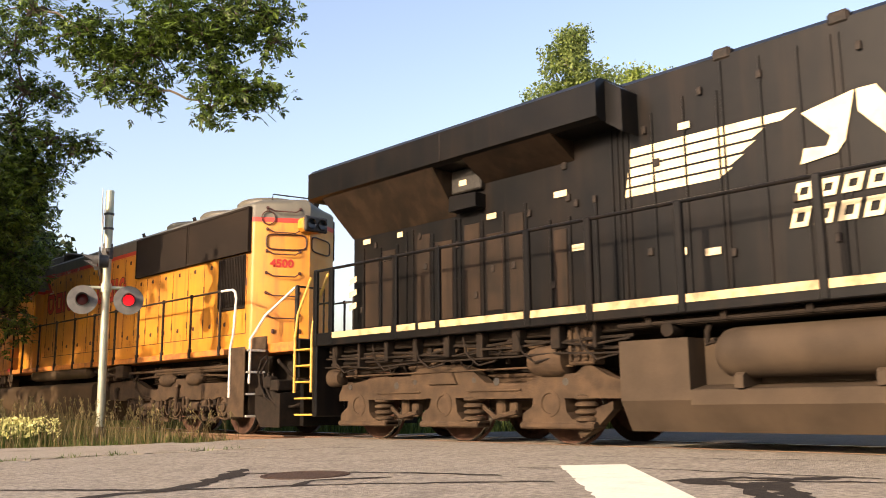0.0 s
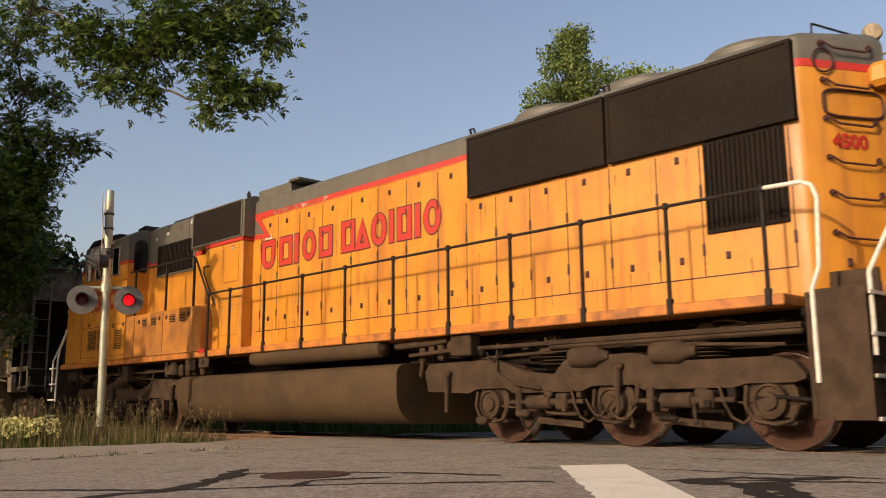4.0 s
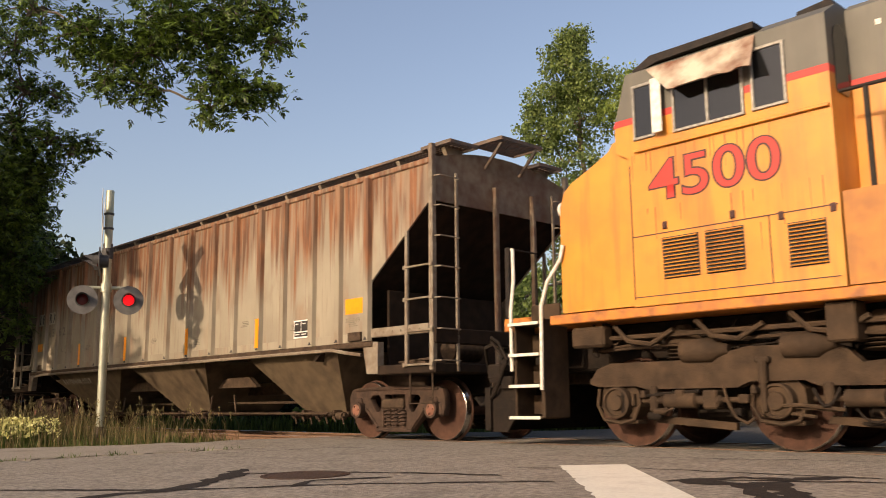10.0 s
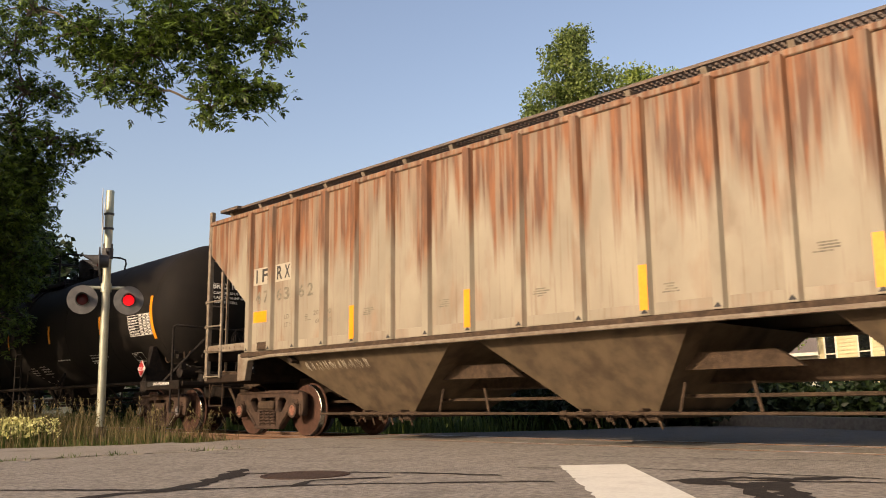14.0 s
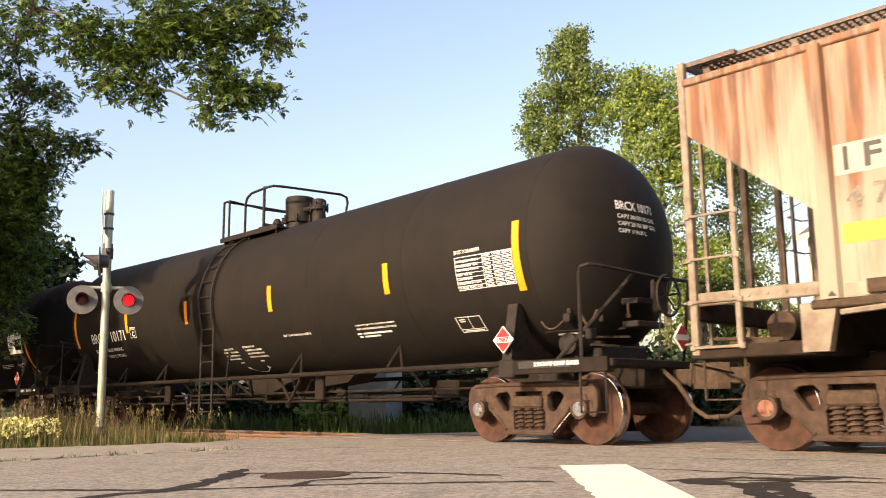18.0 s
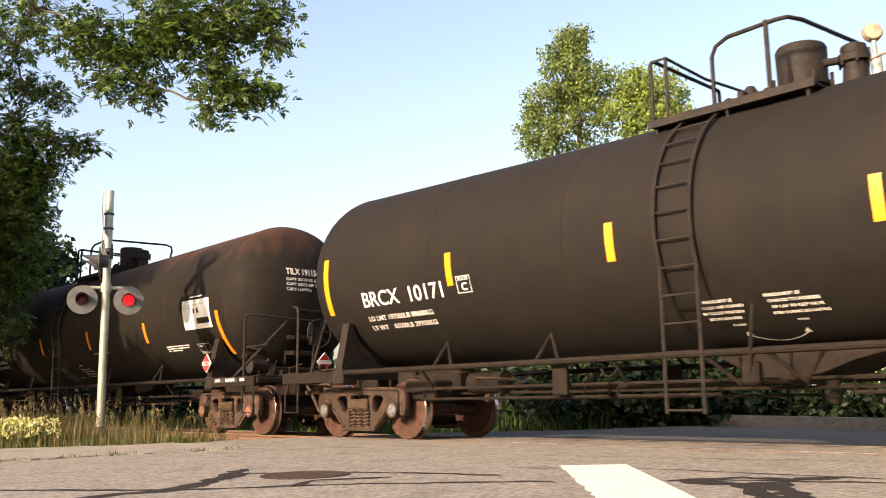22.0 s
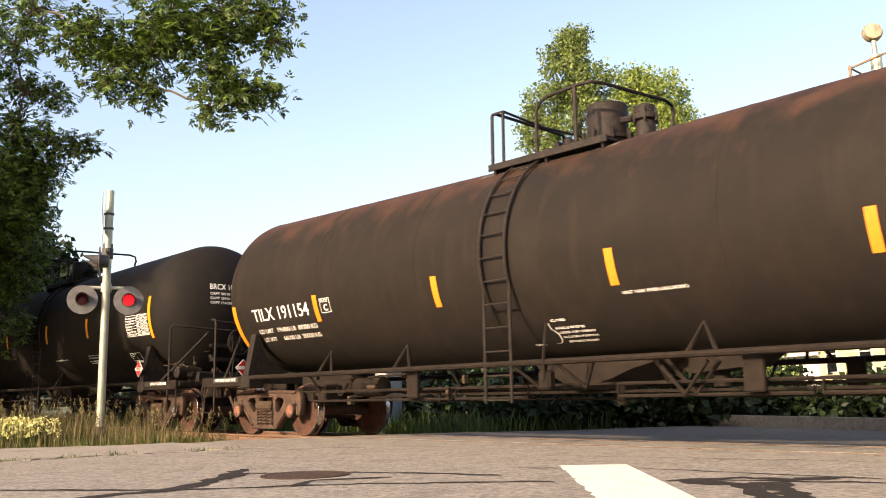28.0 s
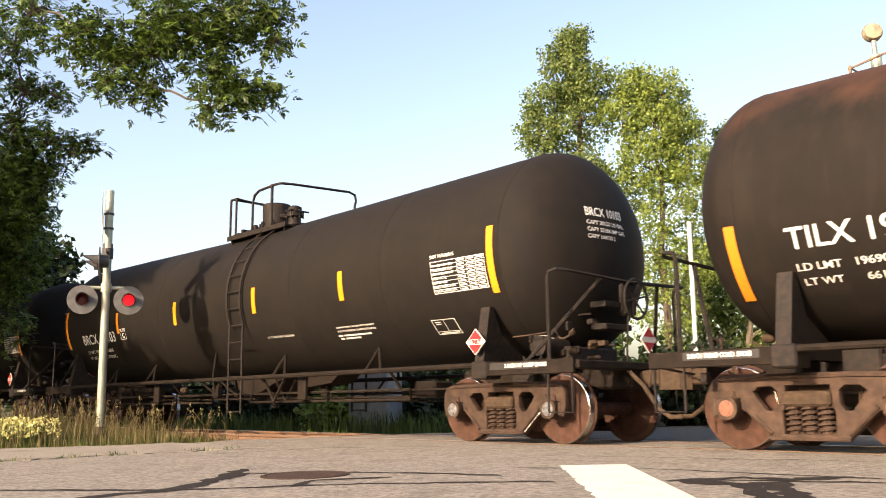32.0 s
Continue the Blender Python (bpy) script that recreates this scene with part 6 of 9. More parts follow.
    s.tube([(9.65, -0.55, 4.6), (9.66, -0.55, 4.78), (9.9, 0.25, 4.76), (9.9, 0.3, 4.66)], 0.014, 6)
    s.lathe([(4.6, 0.12), (4.76, 0.14), (4.8, 0.06)], (9.7, 0.4, 0), "z", 14)
    part("roof_grab", s, BLACKIRON, car)
    # wider engine-room section with the air intake above it
    s = Shape()
    s.box(-2.89, -1.45, -1.25, 1.25, DECK, 3.755, 0.03)
    mid = part("blower_housing", s, UPYELLOW, car)
    s = Shape()
    s.box(-2.893, -1.447, -1.254, 1.254, 3.75, 3.825, 0.008)
    part("red_stripe", s, UPRED, car)
    s = Shape()
    s.slab([(-1.25, 3.825), (1.25, 3.825), (1.25, 4.56), (1.05, 4.65), (-1.05, 4.65), (-1.25, 4.56)], -3.52, -1.4, "x")
    grey = part("intake_housing", s, UPGREY, car, "grey housing round the air intake")
    s = Shape()
    s.box(-3.43, -1.52, -1.262, -1.25, 3.87, 4.54, 0.004)
    screen = part("air_intake_screen", s, MESHDARK, grey, "dark mesh air intake screen")
    s = Shape()
    for x in (-3.46, -1.49):
        s.box(x - 0.02, x + 0.02, -1.272, -1.25, 3.84, 4.57, 0.006)
    for z in (3.85, 4.56):
        s.box(-3.44, -1.51, -1.272, -1.25, z - 0.015, z + 0.015, 0.006)
    part("screen_frame", s, UPGREY, grey)
    s = Shape()
    s.tube([(-1.76, -0.95, 4.6), (-1.77, -0.97, 4.76), (-1.73, -0.97, 4.8), (-1.69, -0.97, 4.76), (-1.7, -0.95, 4.6)], 0.022, 6)
    part("lifting_eye", s, BLACKIRON, car)
    s = Shape()
    for x in (-2.155, -1.58):
        for k in range(11):
            s.lathe([(-1.258, 0.009), (-1.25, 0.013)], (x, 0, 2.98 + 0.07 * k), "y", 6)
        for k in range(9):
            s.lathe([(-1.258, 0.008), (-1.25, 0.012)], (x, 0, 1.92 + 0.08 * k), "y", 6)
    for k in range(7):
        s.lathe([(-1.258, 0.009), (-1.25, 0.013)], (-2.07 + 0.072 * k, 0, 2.965), "y", 6)
        s.lathe([(-1.258, 0.008), (-1.25, 0.012)], (-2.1 + 0.08 * k, 0, 2.655), "y", 6)
        s.lathe([(-1.258, 0.008), (-1.25, 0.012)], (-2.1 + 0.08 * k, 0, 1.905), "y", 6)
    tagged(part("rivet_rows", s, OUTLINE, mid), kind="stuff")
    s = Shape()
    for a, b, c, d in ((-2.175, -2.165, 2.95, 3.71), (-1.575, -1.565, 2.95, 3.71), (-2.165, -1.575, 2.945, 2.953)):
        s.box(a, b, -1.2535, -1.25, c, d)
    pieces("panel_seam", s, UPGRIME, mid)
    s = Shape()
    s.box(-1.86, -1.72, -1.254, -1.25, 3.6, 3.7, 0.002)
    lab = part("small_label", s, VISOR, mid, "faded yellowed label")
    s = Shape()
    s.box(-1.85, -1.73, -1.257, -1.2545, 3.66, 3.69)
    part("label_band", s, UPRED, lab)
    s = Shape()
    s.box(-1.03, -0.8, -1.006, -1.0, 3.71, 3.79, 0.002)
    lab = part("small_label", s, RAILWHITE, car, "small red and white notice")
    s = Shape()
    s.box(-1.02, -0.81, -1.009, -1.0065, 3.75, 3.78)
    part("label_band", s, UPRED, lab)
    # electrical cabinet between the cab and the air intake
    s = Shape()
    s.box(-6.0, -2.88, -1.0, 1.0, DECK, 3.75, 0.01)
    part("cabinet_side", s, UPYELLOW, car)
    s = Shape()
    s.box(-6.0, -2.892, -1.004, 1.004, 3.745, 3.83, 0.004)
    part("red_stripe", s, UPRED, car)
    s = Shape()
    s.slab([(-1.0, 3.83), (1.0, 3.83), (1.0, 4.6), (0.88, 4.69), (-0.88, 4.69), (-1.0, 4.6)], -6.0, -3.53, "x")
    roof = part("cabinet_roof", s, UPGREY, car)
    s = Shape()
    s.box(-5.56, -3.8, -1.03, -1.0, 3.45, 4.22, 0.01)
    vent = part("brake_grid_frame", s, UPGREY, car, "riveted grey frame of the brake grid")
    s = Shape()
    s.box(-5.5, -3.86, -1.034, -1.03, 3.5, 4.17)
    for k in range(27):
        x = -5.47 + 0.0608 * k
        s.box(x - 0.014, x + 0.014, -1.055, -1.034, 3.5, 4.17, 0.004)
    pieces("grid_slat", s, MESHDARK, vent)
    s = Shape()
    for k in range(18):
        for z in (3.475, 4.195):
            s.lathe([(-1.038, 0.008), (-1.03, 0.012)], (-5.53 + 0.1 * k, 0, z), "y", 6)
    for k in range(7):
        for x in (-5.53, -3.83):
            s.lathe([(-1.038, 0.008), (-1.03, 0.012)], (x, 0, 3.55 + 0.1 * k), "y", 6)
    tagged(part("rivet_rows", s, OUTLINE, vent), kind="stuff")
    for x0_, x1_, z0_, z1_, mat_ in ((-5.2, -5.06, 4.4, 4.47, RAILWHITE), (-4.6, -4.42, 4.42, 4.56, GRATING), (-4.05, -3.9, 4.5, 4.58, RAILWHITE), (-5.7, -5.64, 4.35, 4.41, RAILWHITE)):
        s = Shape()
        s.box(x0_, x1_, -1.006, -1.0, z0_, z1_, 0.003)
        part("small_label", s, mat_, roof)
    s = Shape()
    s.box(-4.12, -4.11, -1.004, -1.0, 4.23, 4.6)
    part("panel_seam", s, OUTLINE, roof)
    s = Shape()
    s.box(-5.2, -3.7, -0.84, 0.84, 4.69, 4.75, 0.02)
    part("roof_hatch", s, BLACK, car)
    # lower equipment box
    s = Shape()
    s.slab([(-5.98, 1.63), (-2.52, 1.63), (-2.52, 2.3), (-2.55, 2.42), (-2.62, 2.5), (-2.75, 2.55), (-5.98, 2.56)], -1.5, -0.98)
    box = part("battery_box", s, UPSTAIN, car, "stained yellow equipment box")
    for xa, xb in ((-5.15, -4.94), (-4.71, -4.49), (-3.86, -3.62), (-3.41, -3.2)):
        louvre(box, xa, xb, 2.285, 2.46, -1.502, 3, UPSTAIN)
    for x in (-5.55, -4.17, -2.98):
        s = Shape()
        s.box(x - 0.006, x + 0.006, -1.505, -1.5, 1.68, 2.52)
        part("door_seam", s, OUTLINE, box)
    s = Shape()
    rr = random.Random(23)
    for k in range(26):
        x, z = -4.8 + rr.uniform(-0.3, 0.3), rr.uniform(1.78, 2.1)
        s.slab([(x, z), (x + 0.012, z), (x + rr.uniform(0.0, 0.03), z + rr.uniform(0.08, 0.22))], -1.503, -1.501)
    pieces("paint_scratch", s, UPYELLOW, box)
    for x in (-5.3, -4.33, -4.0, -3.03):
        part("latch", lat, OUTLINE, box, at=pose(x, -1.5, 2.41))
    # cab and nose
    s = Shape()
    s.slab([(-8.45, DECK), (-6.0, DECK), (-6.0, 3.82), (-8.62, 3.82), (-8.62, 3.5), (-8.45, 3.4)], -1.52, 1.52)
    cab = part("cab_side", s, UPYELLOW, car)
    s = Shape()
    s.slab([(-8.64, 3.81), (-5.998, 3.81), (-5.998, 3.89), (-8.61, 3.89)], -1.523, 1.523)
    part("red_stripe", s, UPRED, car)
    s = Shape()
    prof = [(-1.52, 3.89), (1.52, 3.89), (1.52, 4.44), (1.2, 4.63), (-1.2, 4.63), (-1.52, 4.44)]
    n = len(prof)
    vs = [(-8.61 if z < 4 else (-8.44 if z < 4.5 else -8.2), y, z) for y, z in prof] + [(-6.0, y, z) for y, z in prof]
    s.add(vs, [tuple(range(n)), tuple(range(n, 2 * n))[::-1]] + [(k, k + n, (k + 1) % n + n, (k + 1) % n) for k in range(n)])
    part("cab_roof", s, UPGREY, car)
    s = Shape()
    s.slab([(-9.56, 1.64), (-8.44, 1.64), (-8.44, 3.7), (-8.7, 3.66), (-8.78, 3.56), (-9.05, 3.42), (-9.36, 3.28), (-9.48, 3.18), (-9.54, 3.04), (-9.56, 2.9)], -1.46, 1.46)
    part("nose", s, UPYELLOW, car, "blunt yellow nose", smooth=True)
    s = Shape()
    s.box(-9.3, -8.9, -1.2, 1.2, 3.3, 3.4, 0.03)
    part("nose_roof_gear", s, UPGREY, car)
    s = Shape()
    s.lathe([(-9.56, 0.1), (-9.6, 0.1), (-9.61, 0.07), (-9.6, 0.01)], (0, -1.36, 2.98), "x", 16)
    part("class_light", s, RAILWHITE, car, "small pale class light")
    # window in the cab's rear wall beside the walkway
    s = Shape()
    arch = [(-1.36, 3.62), (-1.1, 3.62), (-1.06, 3.68), (-1.06, 4.24), (-1.1, 4.34), (-1.17, 4.38), (-1.26, 4.38), (-1.34, 4.33), (-1.38, 4.22), (-1.38, 3.66)]
    s.slab(arch, -6.0, -5.985, "x")
    part("rear_window", s, GLASS, cab, "dark round-topped window")
    # cab windows
    for a, b, z0, z1 in ((-8.33, -8.07, 3.61, 4.25), (-7.79, -6.94, 3.59, 4.12), (-6.82, -6.46, 3.6, 4.26)):
        s = Shape()
        for z in (z0, z1):
            s.box(a - 0.022, b + 0.022, -1.545, -1.515, z - 0.018, z + 0.018, 0.006)
        for x in (a, b):
            s.box(x - 0.018, x + 0.018, -1.545, -1.515, z0, z1, 0.006)
        if b - a > 0.6:
            s.box((a + b) / 2 - 0.02, (a + b) / 2 + 0.02, -1.545, -1.515, z0, z1, 0.006)
        w = part("cab_window", s, SILVER, cab)
        s = Shape()
        s.box(a, b, -1.53, -1.524, z0, z1)
        part("pane", s, GLASS, w)
    s = Shape()
    s.box(-8.04, -7.9, -1.62, -1.6, 3.6, 4.26, 0.008)
    part("wind_deflector", s, RAILWHITE, cab)
    s = Shape()
    rr = random.Random(41)
    lip = [(-7.72 + 1.0 * k / 14, 4.02 + rr.uniform(-0.012, 0.012), -1.76 + rr.uniform(-0.008, 0.008)) for k in range(15)]
    top = [(-8.14 + 1.38 * k / 14, 4.43 + rr.uniform(-0.006, 0.006), -1.53) for k in range(15)]
    vs = [(x, y + d, z) for row in (top, lip) for x, z, y in row for d in (0.0, 0.025)]
    n = len(top)
    q = lambda r, k, d: (r * n + k) * 2 + d
    s.add(vs, [(q(0, k, d), q(0, k + 1, d), q(1, k + 1, d), q(1, k, d)) for k in range(n - 1) for d in (0, 1)] + [(q(r, k, 0), q(r, k + 1, 0), q(r, k + 1, 1), q(r, k, 1)) for r in (0, 1) for k in range(n - 1)]
          + [(q(0, k, 0), q(1, k, 0), q(1, k, 1), q(0, k, 1)) for k in (0, n - 1)])
    part("sun_visor", s, VISOR, cab, "peeling rusty window visor")
    s = Shape()
    s.box(-8.34, -6.02, -1.56, -1.52, 3.44, 3.475, 0.006)
    part("drip_rail", s, UPYELLOW, cab)
    s = Shape()
    for k in range(7):
        s.box(-8.3 + 0.3 * k, -8.12 + 0.3 * k, -1.0, -0.6, 4.6, 4.66, 0.02)
    s.slab([(-8.36, 4.47), (-8.1, 4.6), (-6.78, 4.6), (-6.78, 4.53), (-8.0, 4.5), (-8.3, 4.43)], -1.5, -1.1)
    s.slab([(-7.7, 4.6), (-7.5, 4.66), (-7.05, 4.68), (-6.95, 4.6)], -1.3, -0.7)
    s.slab([(-6.5, 4.6), (-6.46, 4.72), (-6.1, 4.76), (-6.02, 4.6)], -1.1, -0.5)
    s.lathe([(4.6, 0.12), (4.75, 0.1), (4.78, 0.04)], (-6.5, -0.3, 0), "z", 12)
    s.tube([(-6.9, 0.2, 4.6), (-6.9, 0.2, 4.85)], 0.03, 8)
    s.lathe([(-7.2, 0.1), (-6.85, 0.04)], (0, 0.1, 4.78), "x", 12)
    pieces("roof_gear", s, BLACKIRON, car)
    part("road_number", on_side(letters("4500", 0.5, 1.63, 0.016, 0.5), -8.185, 2.805, -1.524), OUTLINE, cab)
    part("road_number", on_side(letters("4500", 0.5, 1.59, 0.001, 0.465), -8.165, 2.822, -1.528), UPRED, cab)
    for a, b in ((-8.02, -7.58), (-7.48, -7.04), (-6.54, -6.16)):
        louvre(cab, a, b, 1.86 if b > -6.5 else 1.9, 2.32 if b > -6.5 else 2.38, -1.522, 12, UPYELLOW)
    for a, b, c, d in ((-8.43, -6.02, 2.43, 2.442), (-6.75, -6.738, 1.73, 2.43), (-8.43, -6.05, 1.72, 1.73), (-8.438, -8.426, 1.7, 3.3)):
        s = Shape()
        s.box(a, b, -1.525, -1.52, c, d)
        part("door_seam", s, OUTLINE, cab)
    for x, z in ((-7.99, 2.52), (-7.15, 2.51), (-6.61, 2.41), (-6.07, 2.41)):
        part("latch", lat, OUTLINE, cab, at=pose(x, -1.52, z))
    # handrails
    posts = [-2.25, -1.43, -0.22, 0.98, 2.19, 3.4, 4.61, 5.81, 7.0, 8.22, 9.39]
    for side in (-1, 1):
        for x in posts:
            s = Shape()
            s.box(x - 0.02, x + 0.02, side * 1.5 - 0.02, side * 1.5 + 0.02, 1.52, 2.76, 0.006)
            s.box(x - 0.035, x + 0.035, side * 1.5 - 0.03, side * 1.5 + 0.03, 1.5, 1.68, 0.008)
            s.box(x - 0.03, x + 0.03, side * 1.5 - 0.03, side * 1.5 + 0.03, 2.7, 2.78, 0.01)
            part("handrail_post", s, BLACKIRON, car)
        s = Shape()
        s.tube([(9.41, side * 1.5, 2.74), (-2.2, side * 1.5, 2.74), (-2.33, side * 1.5, 2.79), (-2.88, side * 1.47, 3.54), (-2.98, side * 1.46, 3.58), (-5.95, side * 1.45, 3.59)], 0.02, 8)
        s.tube([(-2.16, side * 1.4, 2.5), (-2.66, side * 1.4, 3.2), (-2.7, side * 1.38, 3.34), (-2.66, side * 1.28, 3.36)], 0.016, 6)
        part("handrail", s, BLACKIRON, car)
        for x in (-5.69, -4.18, -2.96):
            s = Shape()
            s.box(x - 0.025, x + 0.025, side * 1.45 - 0.02, side * 1.45 + 0.02, 2.53, 3.58, 0.006)
            part("handrail_post", s, BLACKIRON, car)
    # fuel tank and reservoirs
    s = Shape()
    low = [(-1.05 - 0.45 * math.cos(a), 0.69 - 0.45 * math.sin(a)) for a in [math.pi / 2 * k / 8 for k in range(9)]]
    up = [(-1.5, 1.0), (-1.48, 1.07), (-1.42, 1.12), (-1.3, 1.15)]
    s.slab(up[::-1] + low + [(-y, z) for y, z in (up[::-1] + low)[::-1]], -3.4, 3.48, "x")
    part("fuel_tank", s, TANKGRIME, car, "dusty brown fuel tank", smooth=True)
    for side in (-1, 1):
        s = Shape()
        s.lathe([(-0.78, 0.02), (-0.75, 0.13), (-0.65, 0.15), (2.9, 0.15), (2.97, 0.13), (3.02, 0.02)], (0, side * 1.33, 1.4), "x", 20)
        part("air_reservoir", s, TANKGRIME, car, smooth=True)
    s = Shape()
    s.box(-9.5, -9.0, -1.4, -1.2, 1.2, 1.45, 0.03)
    s.box(-6.3, -6.0, -1.4, -1.1, 1.1, 1.5, 0.02)
    s.lathe([(1.2, 0.16), (1.27, 0.13), (1.42, 0.09), (1.47, 0.03)], (-3.84, -1.35, 0), "z", 16)
    s.tube([(-4.15, -1.35, 1.5), (-4.17, -1.38, 1.35), (-4.0, -1.4, 1.2)], 0.035, 8)
    s.box(-3.1, -2.75, -1.5, -1.44, 1.25, 1.48, 0.01)
    for k in range(6):
        s.box(-4.2 + 0.3 * k, -4.05 + 0.3 * k, -1.4, -1.15, 1.15, 1.4, 0.03)
    s.tube([(3.3, -1.35, 1.4), (4.0, -1.3, 1.42), (4.4, -1.3, 1.45)], 0.05, 8)
    for k in range(4):
        s.box(3.75 + 0.2 * k, 3.87 + 0.2 * k, -1.3, -1.05, 1.16 + 0.07 * (k % 2), 1.45, 0.02)
    s.tube([(3.7, -1.2, 0.95), (3.78, -1.25, 1.1), (3.8, -1.25, 1.4)], 0.035, 8)
    s.tube([(3.65, -1.38, 1.25), (4.7, -1.35, 1.3)], 0.03, 6)
    for k in range(3):
        s.tube([(-8.9 + 1.1 * k, -1.3, 1.44), (-8.7 + 1.1 * k, -1.32, 1.25), (-8.4 + 1.1 * k, -1.3, 1.2), (-8.1 + 1.1 * k, -1.3, 1.35)], 0.03, 6)
    s.tube([(-9.4, -1.25, 1.3), (-4.0, -1.25, 1.3)], 0.03, 6)
    s.tube([(4.6, -1.25, 1.3), (9.6, -1.25, 1.3)], 0.03, 6)
    s.box(4.55, 4.95, -1.42, -1.2, 1.2, 1.5, 0.02)
    s.box(6.2, 9.6, -1.25, -1.1, 1.22, 1.34, 0.02)
    pieces("underfloor_fitting", s, LOCOGRIME, car)
    clutter(car, "underfloor_fitting", (-9.5, -3.7), (-1.25, -0.85), (1.1, 1.45), 46, 211, (LOCOGRIME, LOCODARK, LOCODARK))
    clutter(car, "underfloor_fitting", (3.6, 9.6), (-1.25, -0.85), (1.12, 1.45), 40, 212, (LOCOGRIME, LOCODARK, LOCODARK))
    s = Shape()
    s.box(-2.58, -2.33, -1.512, -1.502, 1.59, 1.67)
    part("small_sign", s, RED, car)
    s = Shape()
    s.box(-2.62, -2.22, -1.47, -1.44, 1.3, 1.498, 0.01)
    s.lathe([(-1.5, 0.03), (-1.49, 0.055), (-1.47, 0.055)], (-2.46, 0, 1.42), "y", 12)
    part("fuel_shutoff", s, LOCOGRIME, car)
    # grime that runs down from latches and seams
    s = Shape()
    rr = random.Random(57)
    for k in range(150):
        if k < 90:
            x, z, yy = rr.uniform(-1.2, 9.4), rr.choice((2.1, 2.1, 3.4, 3.9, 2.7)), -1.0025
        elif k < 120:
            x, z, yy = rr.uniform(-8.4, -6.1), rr.choice((2.38, 2.75, 3.42)), -1.5225
        else:
            x, z, yy = rr.uniform(-5.9, -2.9), rr.choice((2.5, 2.3)), -1.5025
        l, w = rr.uniform(0.06, 0.4), rr.uniform(0.004, 0.014)
        s.add([(x - w, yy, z), (x + w, yy, z), (x + w * 0.4, yy, z - l), (x - w * 0.4, yy, z - l)], [(0, 1, 2, 3)])
    tagged(part("grime_runs", s, UPGRIME, car, "brown runs of grime"), kind="stuff")
    return car, x0


# ---- six-axle locomotive, black with cream stripe ----
def heavy_truck(parent, x, offset):
    t = new("truck")
    t.parent = parent
    t.matrix_basis = pose(x, 0, 0)
    tagged(t, "dusty brown cast three-axle truck")

    def cast():
        s = Shape()
        pts = [(-2.5, 0.7), (-2.4, 0.86), (-2.12, 0.88), (-1.55, 0.96), (-0.72, 0.955), (-0.48, 1.1), (0.34, 1.09), (0.56, 1.01), (0.84, 0.82), (1.58, 0.8), (1.8, 0.9), (2.42, 0.9), (2.6, 1.03), (2.9, 0.86), (3.2, 0.78), (3.2, 0.58)]
        low = [(1.72, 0.6), (1.5, 0.6), (0.8, 0.6), (0.38, 0.62), (-0.38, 0.62), (-0.45, 0.61), (-1.42, 0.61), (-1.62, 0.62), (-2.5, 0.6)]
        s.slab(pts + low, -1.24, -1.05)
        for ax in (-1.98, 0.0, 1.98):
            s.slab([(ax - 0.48, 0.24), (ax + 0.7, 0.24), (ax + 0.7, 0.3), (ax + 0.36, 0.33), (ax + 0.27, 0.42), (ax + 0.23, 0.7), (ax + 0.15, 0.77), (ax - 0.2, 0.77), (ax - 0.26, 0.68), (ax - 0.3, 0.5), (ax - 0.46, 0.4)], -1.24, -1.02)
            s.box(ax - 0.5, ax + 0.7, -1.28, -1.0, 0.21, 0.29, 0.02)
            s.lathe([(-1.19, 0.18), (-1.25, 0.17), (-1.255, 0.13), (-1.23, 0.12), (-1.24, 0.02)], (ax, 0, 0.53), "y", 20)
        s.slab([(-0.3, 0.82), (0.3, 0.82), (0.2, 0.98), (-0.2, 0.98)], -1.28, -1.2)
        return s.mesh("side_frame", True)

    def spring():
        s = Shape()
        for k in range(4):
            s.lathe([(0.32 + 0.09 * k, 0.1), (0.345 + 0.09 * k, 0.15), (0.375 + 0.09 * k, 0.15), (0.4 + 0.09 * k, 0.1)], (0, 0, 0), "z", 16)
        return s.mesh("coil_spring", True)

    def gear():
        s = Shape()
        for x, r in ((-2.75, 0.15), (2.0, 0.22)):
            s.lathe([(x - 0.3, 0.04), (x - 0.28, r * 0.8), (x - 0.1, r), (x + 0.2, r), (x + 0.28, r * 0.8), (x + 0.3, 0.03)], (0, -1.2, 0.98 if r < 0.2 else 1.08), "x", 18)
        s.tube([(-2.6, -1.2, 1.13), (-1.3, -1.22, 1.18), (0.5, -1.24, 1.16), (1.3, -1.24, 1.22), (2.3, -1.24, 1.33), (2.45, -1.24, 1.2)], 0.025, 6)
        s.tube([(-0.3, -1.2, 1.1), (0.1, -1.25, 1.25), (0.4, -1.25, 1.42), (1.4, -1.2, 1.46)], 0.03, 6)
        for k in range(5):
            s.tube([(-0.5 + 0.08 * k, -1.15, 1.0), (-0.35 + 0.08 * k, -1.2, 1.18), (-0.1 + 0.1 * k, -1.1, 1.3)], 0.022, 6)
        s.lathe([(0.4, 0.08), (0.95, 0.1), (1.0, 0.03)], (0, -1.15, 1.22), "x", 14)
        s.tube([(-2.2, -1.1, 1.3), (2.6, -1.1, 1.32)], 0.045, 8)
        s.tube([(-2.6, -1.0, 1.42), (2.6, -1.0, 1.42)], 0.03, 8)
        for a in (-1.0, 1.0):
            s.tube([(a - 0.35, -1.1, 0.5), (a - 0.1, -1.12, 0.35), (a + 0.3, -1.12, 0.42)], 0.035, 6)
            s.box(a - 0.12, a + 0.05, -1.1, -0.95, 0.3, 0.66, 0.03)
            s.box(a + 0.15, a + 0.3, -1.12, -1.0, 0.35, 0.55, 0.02)
